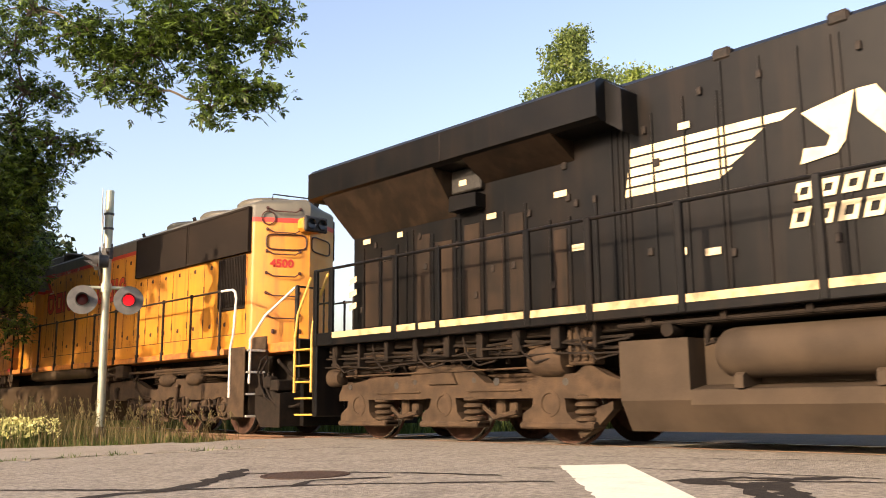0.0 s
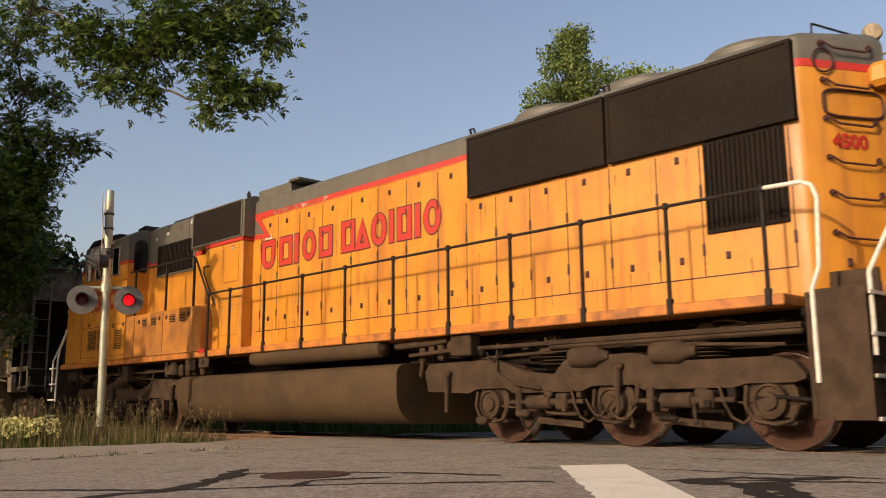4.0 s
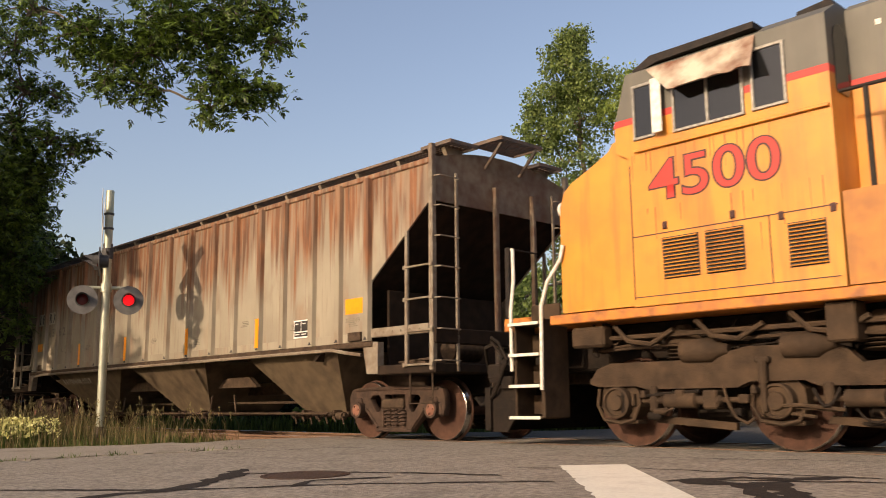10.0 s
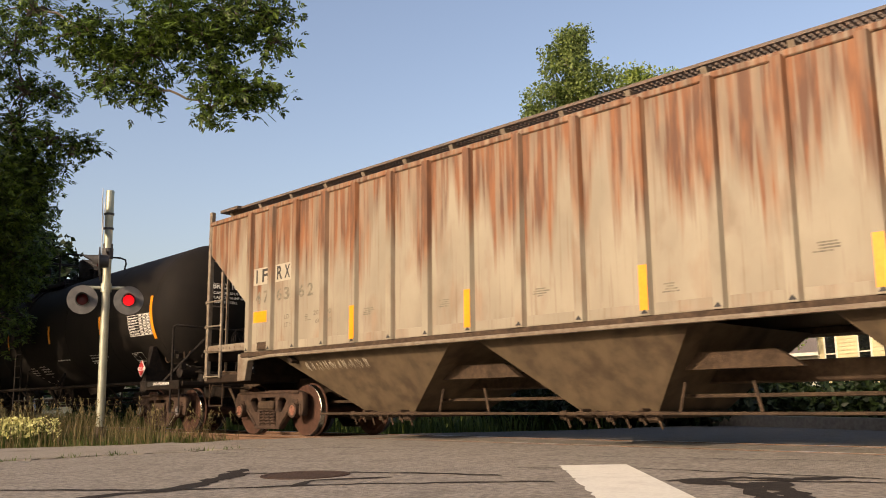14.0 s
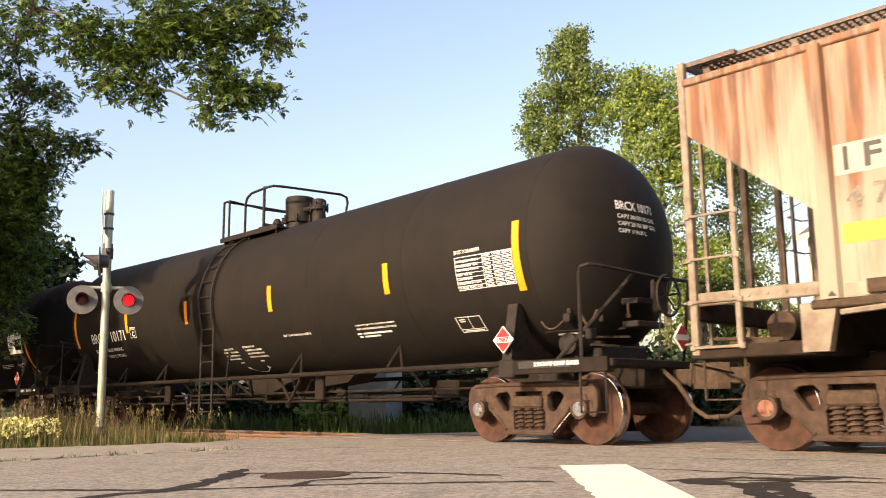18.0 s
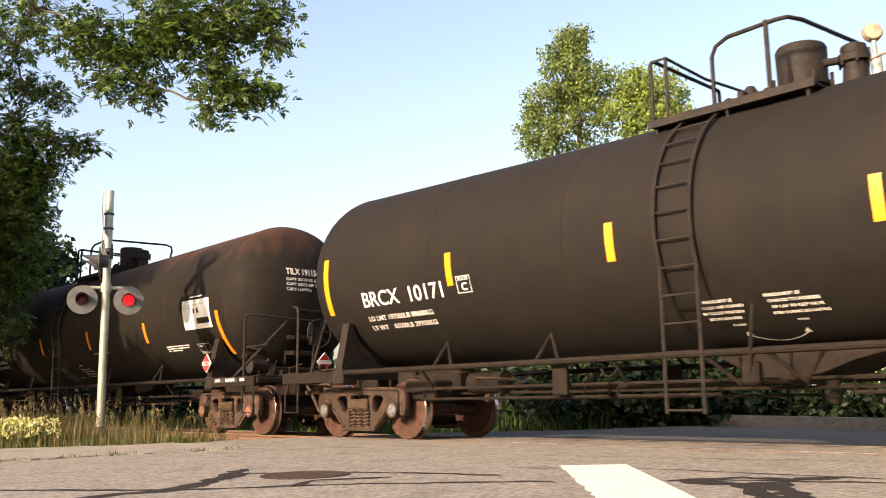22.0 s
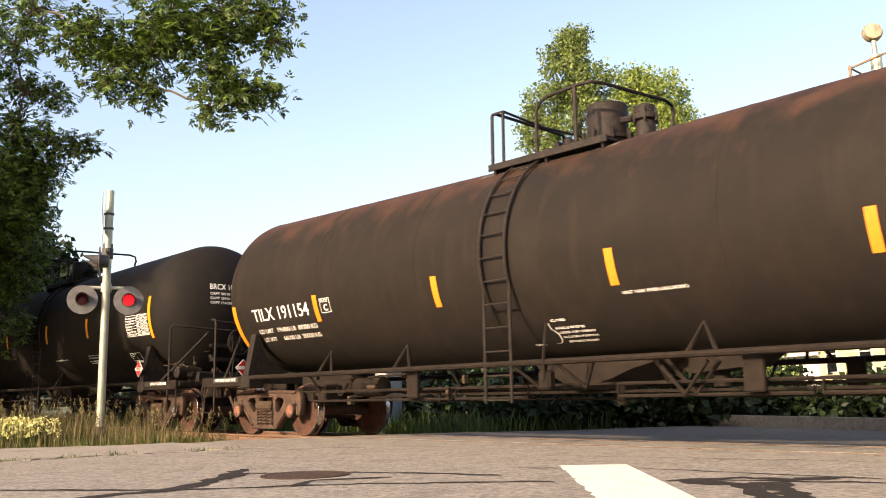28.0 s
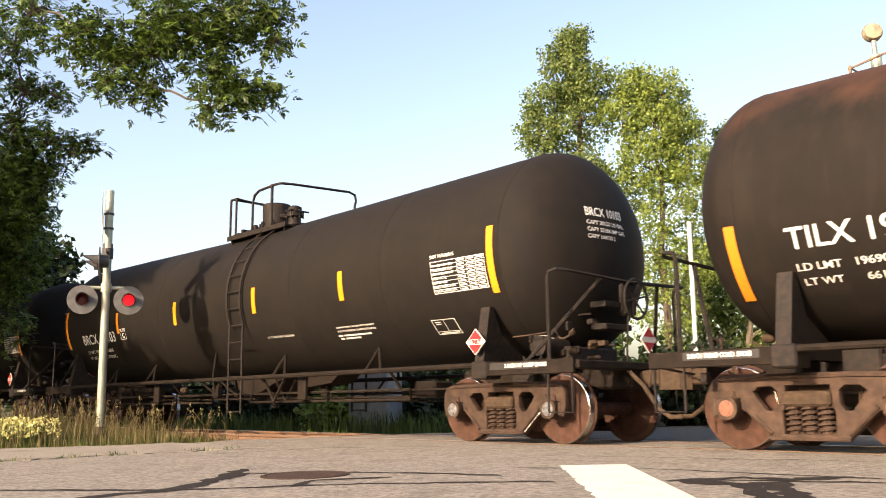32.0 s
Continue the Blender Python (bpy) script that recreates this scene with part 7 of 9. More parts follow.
        s.box(-2.5, 2.5, -0.8, 0.8, 0.45, 0.95, 0.04)
        s.box(-0.9, -0.4, -1.15, -0.9, 1.05, 1.4, 0.03)
        s.box(2.35, 2.75, -1.3, -1.05, 1.0, 1.5, 0.02)
        for k in range(3):
            s.box(2.38 + 0.12 * k, 2.44 + 0.12 * k, -1.34, -1.28, 1.05, 1.45, 0.01)
        s.slab([(2.6, 0.45), (2.9, 0.55), (2.9, 0.45), (2.62, 0.2), (2.4, 0.1), (2.35, 0.16)], -1.15, -1.0)
        return s
    fr = part("side_frame", cached("cast", cast), LOCOGRIME, t)
    # flat black discs put the shade of holes onto the solid frame
    for a, z, r in ((-1.05, 0.82, 0.055), (-0.62, 0.86, 0.04), (0.62, 0.86, 0.04), (1.05, 0.83, 0.055), (-2.2, 0.82, 0.045), (2.25, 0.8, 0.05)):
        s = Shape()
        s.lathe([(-1.243, r), (-1.246, r)], (a, 0, z), "y", 14)
        part("frame_hole", s, BLACK, fr)
    s = Shape()
    s.box(-2.3, 2.4, -1.27, -1.238, 0.985, 1.01, 0.006)
    s.box(-1.5, -0.5, -1.265, -1.238, 0.7, 0.725, 0.006)
    s.box(0.5, 1.5, -1.265, -1.238, 0.7, 0.725, 0.006)
    pieces("frame_lip", s, LOCOGRIME, fr)
    pieces("brake_rigging", gear(), LOCOGRIME, t)
    for ax in (-1.98, 0.0, 1.98):
        part("coil_spring", cached("nsspring", spring), LOCOGRIME, t, at=pose(ax + 0.52, -1.14, -0.03))
        wheelset(t, ax, 0.53, offset + x, 1.0, LOCODARK)
    return t


def black_loco(x0):
    car = thing("locomotive", "black diesel locomotive with cream sill stripe, road-worn", "locomotive")
    y = -0.95
    F = 9.0
    s = Shape()
    s.slab([(-12.12, 1.68), (F - 3.0, 1.68), (F - 3.0, 4.56), (-12.4, 4.56), (-12.42, 4.0), (-12.36, 3.96), (-12.13, 3.4)], y, -y)
    hood = part("long_hood", s, NSBLACK, car)
    s = Shape()
    s.slab([(-0.95, 4.55), (0.95, 4.55), (0.8, 4.66), (-0.8, 4.66)], -6.7, F - 3.0, "x")
    part("hood_roof", s, NSBLACK, car)
    # radiator wings
    s = Shape()
    s.slab([(-1.5, 4.06), (-1.5, 4.5), (-1.4, 4.58), (1.4, 4.58), (1.5, 4.5), (1.5, 4.06), (1.4, 4.02), (-1.4, 4.02)], -12.74, -6.54, "x")
    wing = part("radiator_wing", s, NSBLACK, car, "overhanging black radiator wing")
    for side in (-1, 1):
        # sloping soffits, deeper towards the rear
        for x0_, x1_, z in ((-12.4, -9.62, 3.34), (-9.0, -7.35, 3.74)):
            s = Shape()
            s.add([(x0_ + (0.25 if z < 3.5 else 0.0), side * 0.952, z), (x1_ + 0.02, side * 0.952, z), (x1_, side * 1.44, 4.03), (x0_, side * 1.44, 4.03), (x0_, side * 0.952, 4.03), (x1_, side * 0.952, 4.03)],
                  [(0, 1, 2, 3), (0, 3, 4), (1, 5, 2), (3, 2, 5, 4), (0, 4, 5, 1)])
            part("wing_soffit", s, NSDOOR, wing, "brown-stained soffit")
    s = Shape()
    s.slab([(-6.56, 4.02), (-6.3, 3.84), (-6.3, 4.4), (-6.56, 4.58)], -1.3, 1.3)
    part("wing_end", s, NSBLACK, wing)
    s = Shape()
    s.box(-12.65, -10.3, -1.35, 1.35, 4.58, 4.61, 0.01)
    s.box(-10.2, -6.6, -1.3, 1.3, 4.58, 4.63, 0.01)
    part("radiator_top", s, BLACKIRON, wing)
    s = Shape()
    s.box(-9.4, -9.385, -1.506, -1.3, 4.07, 4.49)
    part("seam", s, BLACKIRON, wing)
    # deck, stripe, steps
    s = Shape()
    s.box(-12.45, F, -1.55, 1.55, 1.5, 1.71, 0.012)
    part("deck", s, NSBLACK, car)
    edges = [-12.0, -10.4, -9.85, -9.42, -7.74, -6.74, -5.44, -3.85, -2.3, -0.8, 0.8, 2.4, 4.0, 5.6, F]
    for a, b in zip(edges, edges[1:]):
        if b - a > 0.2:
            s = Shape()
            s.box(a + 0.04, b - 0.04, -1.556, -1.55, 1.612, 1.706)
            part("cream_stripe", s, SILLCREAM, car)
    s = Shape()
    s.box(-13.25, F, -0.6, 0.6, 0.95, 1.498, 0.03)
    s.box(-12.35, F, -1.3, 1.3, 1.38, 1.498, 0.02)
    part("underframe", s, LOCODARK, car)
    s = Shape()
    s.box(-12.47, -12.35, -1.55, -0.95, 0.35, 1.68, 0.02)
    s.box(-13.1, -13, -1.45, 1.45, 1.0, 1.68, 0.02)
    s.slab([(-1.3, 0.2), (1.3, 0.2), (1.3, 0.9), (-1.3, 0.9)], -13.15, -13.05, "x")
    part("end_step_frame", s, NSBLACK, car)
    for k in range(5):
        s = Shape()
        z = 0.37 + 0.272 * k
        s.box(-13.02, -12.45, -1.52, -1.0, z, z + 0.03, 0.006)
        part("step_tread", s, SAFETY, car, "yellow-edged step")
    for x, yy in ((-12.47, -1.56), (-13.05, -1.5)):
        s = Shape()
        s.tube([(x, yy, 0.75), (x, yy, 1.7), (x + 0.05, yy + 0.02, 2.1), (x + 0.02, yy + 0.3, 2.75)], 0.024, 8)
        part("grab_rail", s, SAFETY, car, "yellow grab rail at the steps")
    coupler(car, -13.15, -1, 0.9)
    posts = [-12.4, -11.97, -10.35, -9.41, -7.71, -6.71, -5.44, -3.85, -2.3, -0.8, 0.8, 2.4, 4.0, 5.6]
    for x in posts:
        s = Shape()
        w = 0.05
        s.box(x - w, x + w, -1.57, -1.5, 1.5, 2.78, 0.015)
        part("handrail_post", s, NSBLACK, car)
    s = Shape()
    s.tube([(-12.4, -1.53, 2.76), (6.0, -1.53, 2.76)], 0.024, 8)
    s.tube([(-11.9, -1.53, 2.2), (-12.4, -1.53, 2.2)], 0.016, 6)
    part("handrail", s, NSBLACK, car)
    # doors and battens on the hood
    for x, z1 in ((-11.85, 3.15), (-11.4, 3.1), (-10.98, 3.1), (-10.76, 3.27), (-10.6, 3.28), (-10.13, 3.15), (-9.63, 3.3), (-9.53, 3.29), (-9.06, 3.2), (-8.64, 3.26), (-8.21, 3.31), (-7.78, 3.0), (-7.44, 3.0), (-7.0, 3.1)):
        s = Shape()
        s.box(x - 0.02, x + 0.02, y - 0.025, y, 1.75, z1, 0.006)
        part("door_batten", s, NSBLACK, hood)
    for a, b, z0, z1 in ((-11.8, -11.45, 1.8, 2.95), (-11.34, -11.03, 1.8, 3.03), (-10.5, -10.2, 1.8, 3.17), (-10.08, -9.7, 1.8, 3.0), (-9.44, -9.12, 1.8, 3.17), (-8.98, -8.67, 1.85, 2.97), (-8.54, -8.26, 1.8, 3.19), (-7.72, -7.5, 1.8, 2.84)):
        s = Shape()
        s.box(a, b, y - 0.015, y, z0, z1, 0.008)
        part("access_door", s, NSDOOR, hood, "brown-stained access door")
    for x, z1 in ((-6.72, 4.5), (-6.63, 4.5), (-6.55, 4.5), (-6.46, 4.5), (-6.1, 4.1), (-5.65, 4.2), (-5.2, 4.15), (-5.13, 4.5), (-4.65, 4.42), (-4.2, 4.4), (-3.83, 4.42), (-3.74, 4.42), (-3.2, 4.4), (-2.6, 4.4), (-2.0, 4.4)):
        s = Shape()
        s.box(x - 0.012, x + 0.012, y - 0.02, y, 1.8, z1, 0.004)
        part("door_edge", s, NSBLACK, hood)
    lat = cached("nslatch", lambda: Shape().box(-0.03, 0.03, -0.022, 0.0, -0.05, 0.05, 0.006).mesh("latch"))
    rr = random.Random(19)
    for k in range(26):
        part("latch", lat, BLACKIRON, hood, at=pose(-11.9 + 0.38 * k + rr.uniform(-0.05, 0.05), y - 0.015, rr.choice((2.1, 2.45, 2.9, 3.15)) if k < 14 else rr.choice((2.2, 2.7, 3.9, 4.2))))
    s = Shape()
    s.slab([(-9.56, 3.37), (-8.99, 3.37), (-8.99, 3.58), (-9.54, 3.6)], y - 0.22, y)
    part("vent_box", s, NSBLACK, hood)
    # black block stands in for the shade of a recess above the vent
    s = Shape()
    s.box(-9.62, -9.0, y - 0.1, y, 3.66, 4.02, 0.02)
    part("vent_box", s, BLACK, hood)
    for x, z, w in ((-11.84, 3.2, 0.19), (-10.96, 3.2, 0.13), (-9.44, 3.76, 0.15), (-8.95, 3.18, 0.19), (-7.68, 3.28, 0.22), (-7.4, 2.51, 0.27), (-5.72, 3.78, 0.16), (-5.75, 2.25, 0.06), (-5.45, 2.2, 0.2)):
        part("small_sign", on_side(plate(w, 0.085), x, z, y - (0.104 if z > 3.75 and x < -9 else 0.03)), CREAM, hood)
    for x, z in ((-11.3, 2.85), (-7.5, 3.65), (-7.45, 3.2), (-6.2, 2.3), (-6.05, 3.4), (-10.3, 2.6)):
        s = Shape()
        s.box(x - 0.04, x + 0.04, y - 0.03, y, z, z + 0.1, 0.008)
        part("latch", s, BLACKIRON, hood)
    for x in (-5.13, -3.75):
        s = Shape()
        s.box(x - 0.1, x + 0.14, y - 0.02, y + 0.2, 4.5, 4.66, 0.03)
        part("roof_lug", s, BLACKIRON, car)
    # painted emblem: five slanted bars and two plain fields
    ends = [-4.25, -4.62, -4.75, -4.9, -5.05]
    for k in range(5):
        z1 = 3.7 - 0.128 * k
        z0 = z1 - 0.1
        a1 = -6.42 - 0.026 * k
        part("emblem_bar", on_side_poly([(a1 - 0.022, z0), (ends[k] - 0.18, z0), (ends[k], z1), (a1, z1)], y - 0.006), CREAM, hood)
    part("emblem_field", on_side_poly([(-4.2, 3.62), (-3.62, 3.74), (-3.75, 3.22), (-3.85, 3.1), (-4.25, 3.05), (-4.2, 3.22), (-3.95, 3.2), (-3.9, 3.3)], y - 0.024), CREAM, hood)
    part("emblem_field", on_side_poly([(-3.6, 3.74), (-3.4, 3.74), (-3.0, 3.1), (-3.25, 3.1), (-3.6, 3.5)], y - 0.024), CREAM, hood)
    part("emblem_field", on_side_poly([(-2.95, 3.1), (-2.7, 3.1), (-2.55, 3.74), (-2.8, 3.74)], y - 0.024), CREAM, hood)
    w = 0.2
    block_word(hood, [(-4.36 + 0.26 * k, -4.36 + 0.26 * k + w) for k in range(7)], 2.66, 2.85, y - 0.024, CREAM, None, 0.06, 0.055)
    block_word(hood, [(-4.42 + 0.26 * k, -4.42 + 0.26 * k + w) for k in range(8)], 2.37, 2.58, y - 0.024, CREAM, None, 0.06, 0.055)
    # white chevrons on the rear corner
    for k in range(3):
        part("edge_mark", on_side_poly([(-12.25, 2.55 - 0.22 * k), (-12.05, 2.6 - 0.22 * k), (-12.05, 2.7 - 0.22 * k), (-12.25, 2.65 - 0.22 * k)], y - 0.006), CREAM, hood)
    # fuel tank with its shelf and reservoir
    s = Shape()
    s.slab([(-1.45, 1.24), (-1.45, 0.55), (-1.25, 0.2), (1.25, 0.2), (1.45, 0.55), (1.45, 1.24)], -6.38, -5.46, "x")
    s.slab([(-1.1, 1.24), (-1.1, 0.72), (-1.45, 0.66), (-1.45, 0.5), (-1.25, 0.2), (1.25, 0.2), (1.45, 0.5), (1.1, 1.24)], -5.46, 3.2, "x")
    part("fuel_tank", s, DARKTANK, car, "dusty brown fuel tank")
    s = Shape()
    s.lathe([(-5.16, 0.02), (-5.13, 0.18), (-5.05, 0.25), (-4.95, 0.275), (1.5, 0.275), (1.6, 0.2), (1.65, 0.02)], (0, -1.28, 1.05), "x", 24)
    part("air_reservoir", s, DARKTANK, car, smooth=True)
    for x in (-4.85, -3.4):
        s = Shape()
        s.slab([(-1.5, 0.67), (-1.1, 0.72), (-1.1, 0.9), (-1.42, 0.85), (-1.5, 0.8)], x - 0.05, x + 0.05, "x")
        part("reservoir_bracket", s, DARKTANK, car)
    s = Shape()
    s.tube([(-5.2, -1.3, 1.2), (-5.3, -1.3, 1.16), (-5.3, -1.3, 1.3), (-5.26, -1.3, 1.38)], 0.035, 8)
    s.lathe([(-1.45, 0.08), (-1.2, 0.08)], (-5.72, 0, 1.34), "y", 14)
    s.tube([(-6.4, -1.42, 1.42), (2.0, -1.42, 1.42)], 0.025, 8)
    for k in range(5):
        s.box(-6.0 + 0.95 * k, -5.92 + 0.95 * k, -1.46, -1.38, 1.4, 1.5, 0.01)
    rr = random.Random(15)
    for z, yy, r in ((1.33, -1.34, 0.022), (1.26, -1.4, 0.016), (1.2, -1.3, 0.026), (1.14, -1.42, 0.014)):
        s.tube([(-12.25 + 0.6 * k, yy + rr.gauss(0, 0.015), z + rr.gauss(0, 0.022)) for k in range(11)], r, 6)
    for k in range(9):
        x = -12.05 + 0.66 * k
        s.box(x, x + rr.uniform(0.05, 0.16), -1.45, -1.3, 1.12 + rr.uniform(0, 0.1), 1.5, 0.012)
    for k in range(6):
        x = -12.0 + 1.0 * k
        s.tube([(x, -1.45, 1.45), (x + 0.1, -1.47, 1.2), (x + 0.3, -1.46, 1.05), (x + 0.55, -1.4, 1.1), (x + 0.7, -1.35, 1.3)], 0.014, 6)
    pieces("sill_piping", s, LOCODARK, car)
    clutter(car, "sill_piping", (-12.2, -6.9), (-1.3, -0.95), (1.1, 1.46), 60, 221, (LOCOGRIME, LOCODARK, LOCODARK))
    heavy_truck(car, -9.62, x0)
    heavy_truck(car, 5.4, x0)
    # cab end, ahead of the hood
    s = Shape()
    s.slab([(F - 3.0, 1.68), (F - 0.2, 1.68), (F - 0.2, 3.0), (F - 0.9, 3.3), (F - 1.1, 4.5), (F - 3.0, 4.6)], -1.5, 1.5)
    part("cab", s, NSBLACK, car)
    return car, x0


# ---- ground, road and track ----
def height(y):
    """Height of the ground across the track; the track's tilt carries into the road."""
    pts = [(-400, 0.02), (-1.6, 0.026), (1.6, -0.04), (5.0, -0.13), (12.0, -0.2), (400, -0.2)]
    for (a, p), (b, q) in zip(pts, pts[1:]):
        if y <= b:
            return p + (q - p) * (y - a) / (b - a)
    return -0.2


def sheet(s, poly_rows, z=0.0):
    """Rows of (y, x0, x1): a sheet that follows the ground's height, raised by z."""
    vs = []
    for y, x0, x1 in poly_rows:
        vs += [(x0, y, height(y) + z), (x1, y, height(y) + z)]
    s.add(vs, [(2 * k, 2 * k + 1, 2 * k + 3, 2 * k + 2) for k in range(len(poly_rows) - 1)])


s = Shape()
sheet(s, [(y, -900, 900) for y in (-900, -60, -12, -6, -3, -1.6, 1.6, 3, 5, 8, 12, 30, 80, 900)], -0.16)
single("ground", s, EARTH, "rough earth with weeds beside the railway", "ground", kind="structure")


def left_edge(y):
    return -11.3 + 0.25 * (y + 4.3) if y < -3.2 else -12.9 + 0.3 * (y + 3.0)


s = Shape()
sheet(s, [(y, left_edge(y), 14) for y in (-60, -30, -12, -8, -6.5, -5, -4, -3.3)])
s.add([(-11.05, -3.3, height(-3.3)), (14, -3.3, height(-3.3)), (14, -0.8, height(-0.8)), (-13.0, -0.8, height(-0.8)), (-13.6, -2.2, height(-2.2)), (-13.4, -3.3, height(-3.3))], [(0, 1, 2, 3, 4, 5)])
single("road", s, ASPHALT, "grey cracked asphalt road over the level crossing", "road", kind="structure")
s = Shape()
sheet(s, [(0.8, -13.2, 14), (1.6, -13.1, 14), (3, -12.9, 14), (5, -12.4, 14), (8, -11.5, 14), (12, -10.5, 14), (40, -2, 20), (120, 20, 45)])
single("far_road", s, SHADEDASPHALT, "asphalt road beyond the track, coloured dark for the train's shade", "road", kind="structure")
# strip between the rails
s = Shape()
sheet(s, [(-0.64, -13.2, 14), (0.64, -13.2, 14)])
single("crossing_surface", s, ASPHALT, "asphalt laid between the crossing rails", "road", kind="structure")
# footway beside the road, a little higher, with a broken edge
s = Shape()
r = random.Random(3)
rows = []
for k in range(61):
    y = -12 + 8.7 * k / 60
    rows.append((y, -13.7 + 0.78 * (y + 3.9) if y < -3.9 else -13.75, left_edge(y) - 0.04 + r.uniform(-0.16, 0.16)))
sheet(s, rows, 0.012)
n = len(s.v)
for (y, x0, x1), (y2, a0, a1) in zip(rows, rows[1:]):
    s.quad((x1, y, height(y) + 0.012), (a1, y2, height(y2) + 0.012), (a1, y2, height(y2) - 0.1), (x1, y, height(y) - 0.1))
single("footway", s, PAVING, "worn asphalt footway with a crumbling edge", "pavement", kind="structure")


def strip(points, width, z, mat, name, label, seed):
    """A wavy ribbon on the ground along a few corner points."""
    rr = random.Random(seed)
    pts = []
    for (a, b), (c, d) in zip(points, points[1:]):
        m = max(2, int(math.dist((a, b), (c, d)) / 0.12))
        for k in range(m):
            u = k / m
            pts.append((a + (c - a) * u + rr.gauss(0, 0.018), b + (d - b) * u + rr.gauss(0, 0.018)))
    pts.append(points[-1])
    s = Shape()
    vs = []
    for i, (x, y) in enumerate(pts):
        q = pts[min(i + 1, len(pts) - 1)]
        p = pts[max(i - 1, 0)]
        dx, dy = q[0] - p[0], q[1] - p[1]
        l = math.hypot(dx, dy) or 1
        w = width * rr.uniform(0.45, 1.3) * (0.4 if i in (0, len(pts) - 1) else 1)
        vs += [(x - dy / l * w / 2, y + dx / l * w / 2, height(y) + z), (x + dy / l * w / 2, y - dx / l * w / 2, height(y) + z)]
    s.add(vs, [(2 * k, 2 * k + 1, 2 * k + 3, 2 * k + 2) for k in range(len(pts) - 1)])
    return single(name, s, mat, label, "crack sealing", "sealed cracks in the road")


CRACKS = [([(-6.75, -7.9), (-6.72, -6.87), (-6.87, -6.57), (-7.31, -6.06), (-7.97, -5.45)], 0.13), ([(-8.3, -8.0), (-7.42, -7.34), (-6.68, -6.89), (-6.23, -6.25), (-5.78, -5.71), (-4.6, -4.75)], 0.05),
          ([(-6.9, -6.5), (-7.3, -6.2), (-7.1, -6.1), (-7.5, -5.7), (-6.7, -5.1), (-6.0, -4.8), (-5.3, -4.6)], 0.06), ([(-6.1, -6.15), (-6.35, -5.75), (-6.0, -5.2)], 0.07)]
CRACKS += [([(-3.9, -4.25), (-3.75, -4.05), (-3.6, -3.75), (-3.2, -3.7), (-2.9, -3.3)], 0.11), ([(-3.85, -4.18), (-3.5, -4.2), (-3.3, -4.2), (-3.05, -4.55), (-2.7, -4.9)], 0.17),
          ([(-3.35, -4.2), (-3.2, -4.0), (-2.9, -4.4), (-2.6, -4.8)], 0.14), ([(-5.75, -4.0), (-4.6, -3.45), (-3.8, -3.4), (-2.4, -3.3)], 0.03), ([(-3.75, -4.05), (-2.3, -3.5)], 0.05),
          ([(-11.8, -6.0), (-12.3, -5.2), (-11.9, -4.6), (-11.4, -4.1)], 0.04), ([(-10.5, -4.4), (-10.1, -2.9), (-9.6, -2.6)], 0.025), ([(-6.2, -2.6), (-4.0, -2.0), (-1.5, -1.6)], 0.02)]
for i, (pts, w) in enumerate(CRACKS):
    strip(pts, w * 1.5, 0.004, TAR, "crack_seal", "black tar seal along a crack in the asphalt", 20 + i)
# stop line, with a worn edge
s = Shape()
a, b = Vector((-5.5, -3.59)), Vector((-5.04, -3.18))
d = Vector((1.87, -1.9)).normalized()
r = random.Random(8)
vs = []
for k in range(41):
    p, q = a + d * 0.1 * k, b + d * 0.1 * k
    e = r.uniform(-0.012, 0.012)
    vs += [(p.x + e, p.y + e, height(p.y) + 0.006), (q.x - e, q.y + e, height(q.y) + 0.006)]
s.add(vs, [(2 * k, 2 * k + 1, 2 * k + 3, 2 * k + 2) for k in range(40)])
single("stop_line", s, ROADPAINT, "white painted stop line worn at the edges", "road marking")
# manhole cover
cover = thing("manhole_cover", "rusty round iron manhole cover in the asphalt", "manhole cover", at=pose(-6.85, -5.5, height(-5.5)))
s = Shape()
s.lathe([(0.0, 0.4), (0.007, 0.4), (0.007, 0.36), (0.003, 0.355), (0.003, 0.35)], (0, 0, 0), "z", 32)
part("rim", s, IRONCOVER, cover)
s = Shape()
s.lathe([(0.0, 0.34), (0.006, 0.34), (0.006, 0.01)], (0, 0, 0), "z", 32)
part("lid", s, IRONCOVER, cover)
# rails and ties
def rail(y, name):
    s = Shape()
    m = pose(0, 0, 0, TILT, 0, 0)
    prof = [(-0.036, 0.0), (0.036, 0.0), (0.038, -0.035), (0.012, -0.05), (0.01, -0.13), (0.07, -0.15), (0.07, -0.165), (-0.07, -0.165), (-0.07, -0.15), (-0.01, -0.13), (-0.012, -0.05), (-0.038, -0.035)]
    vs, N = [], len(prof)
    for x in (-160, 40):
        vs += [m @ Vector((x, y + a, b)) for a, b in prof]
    s.m = 0
    s.add(vs, [(k, k + N, (k + 1) % N + N, (k + 1) % N) for k in range(1, N)])
    s.m = 1
    s.add(vs, [(0, N, N + 1, 1)])
    return s


track = thing("railway_track", "rusty rails on weathered timber ties", "railway track", kind="structure")
for y in (-0.7535, 0.7535):
    part("rail", rail(y, "rail"), (RAILSIDE, STEEL), track)
me = Shape().box(-0.11, 0.11, -1.3, 1.3, -0.33, -0.168, 0.012).mesh("tie")
for k in range(110):
    part("tie", me, TIE, track, at=pose(-13.6 - 0.52 * k, 0, 0, TILT, 0, random.Random(k).uniform(-1.5, 1.5)))
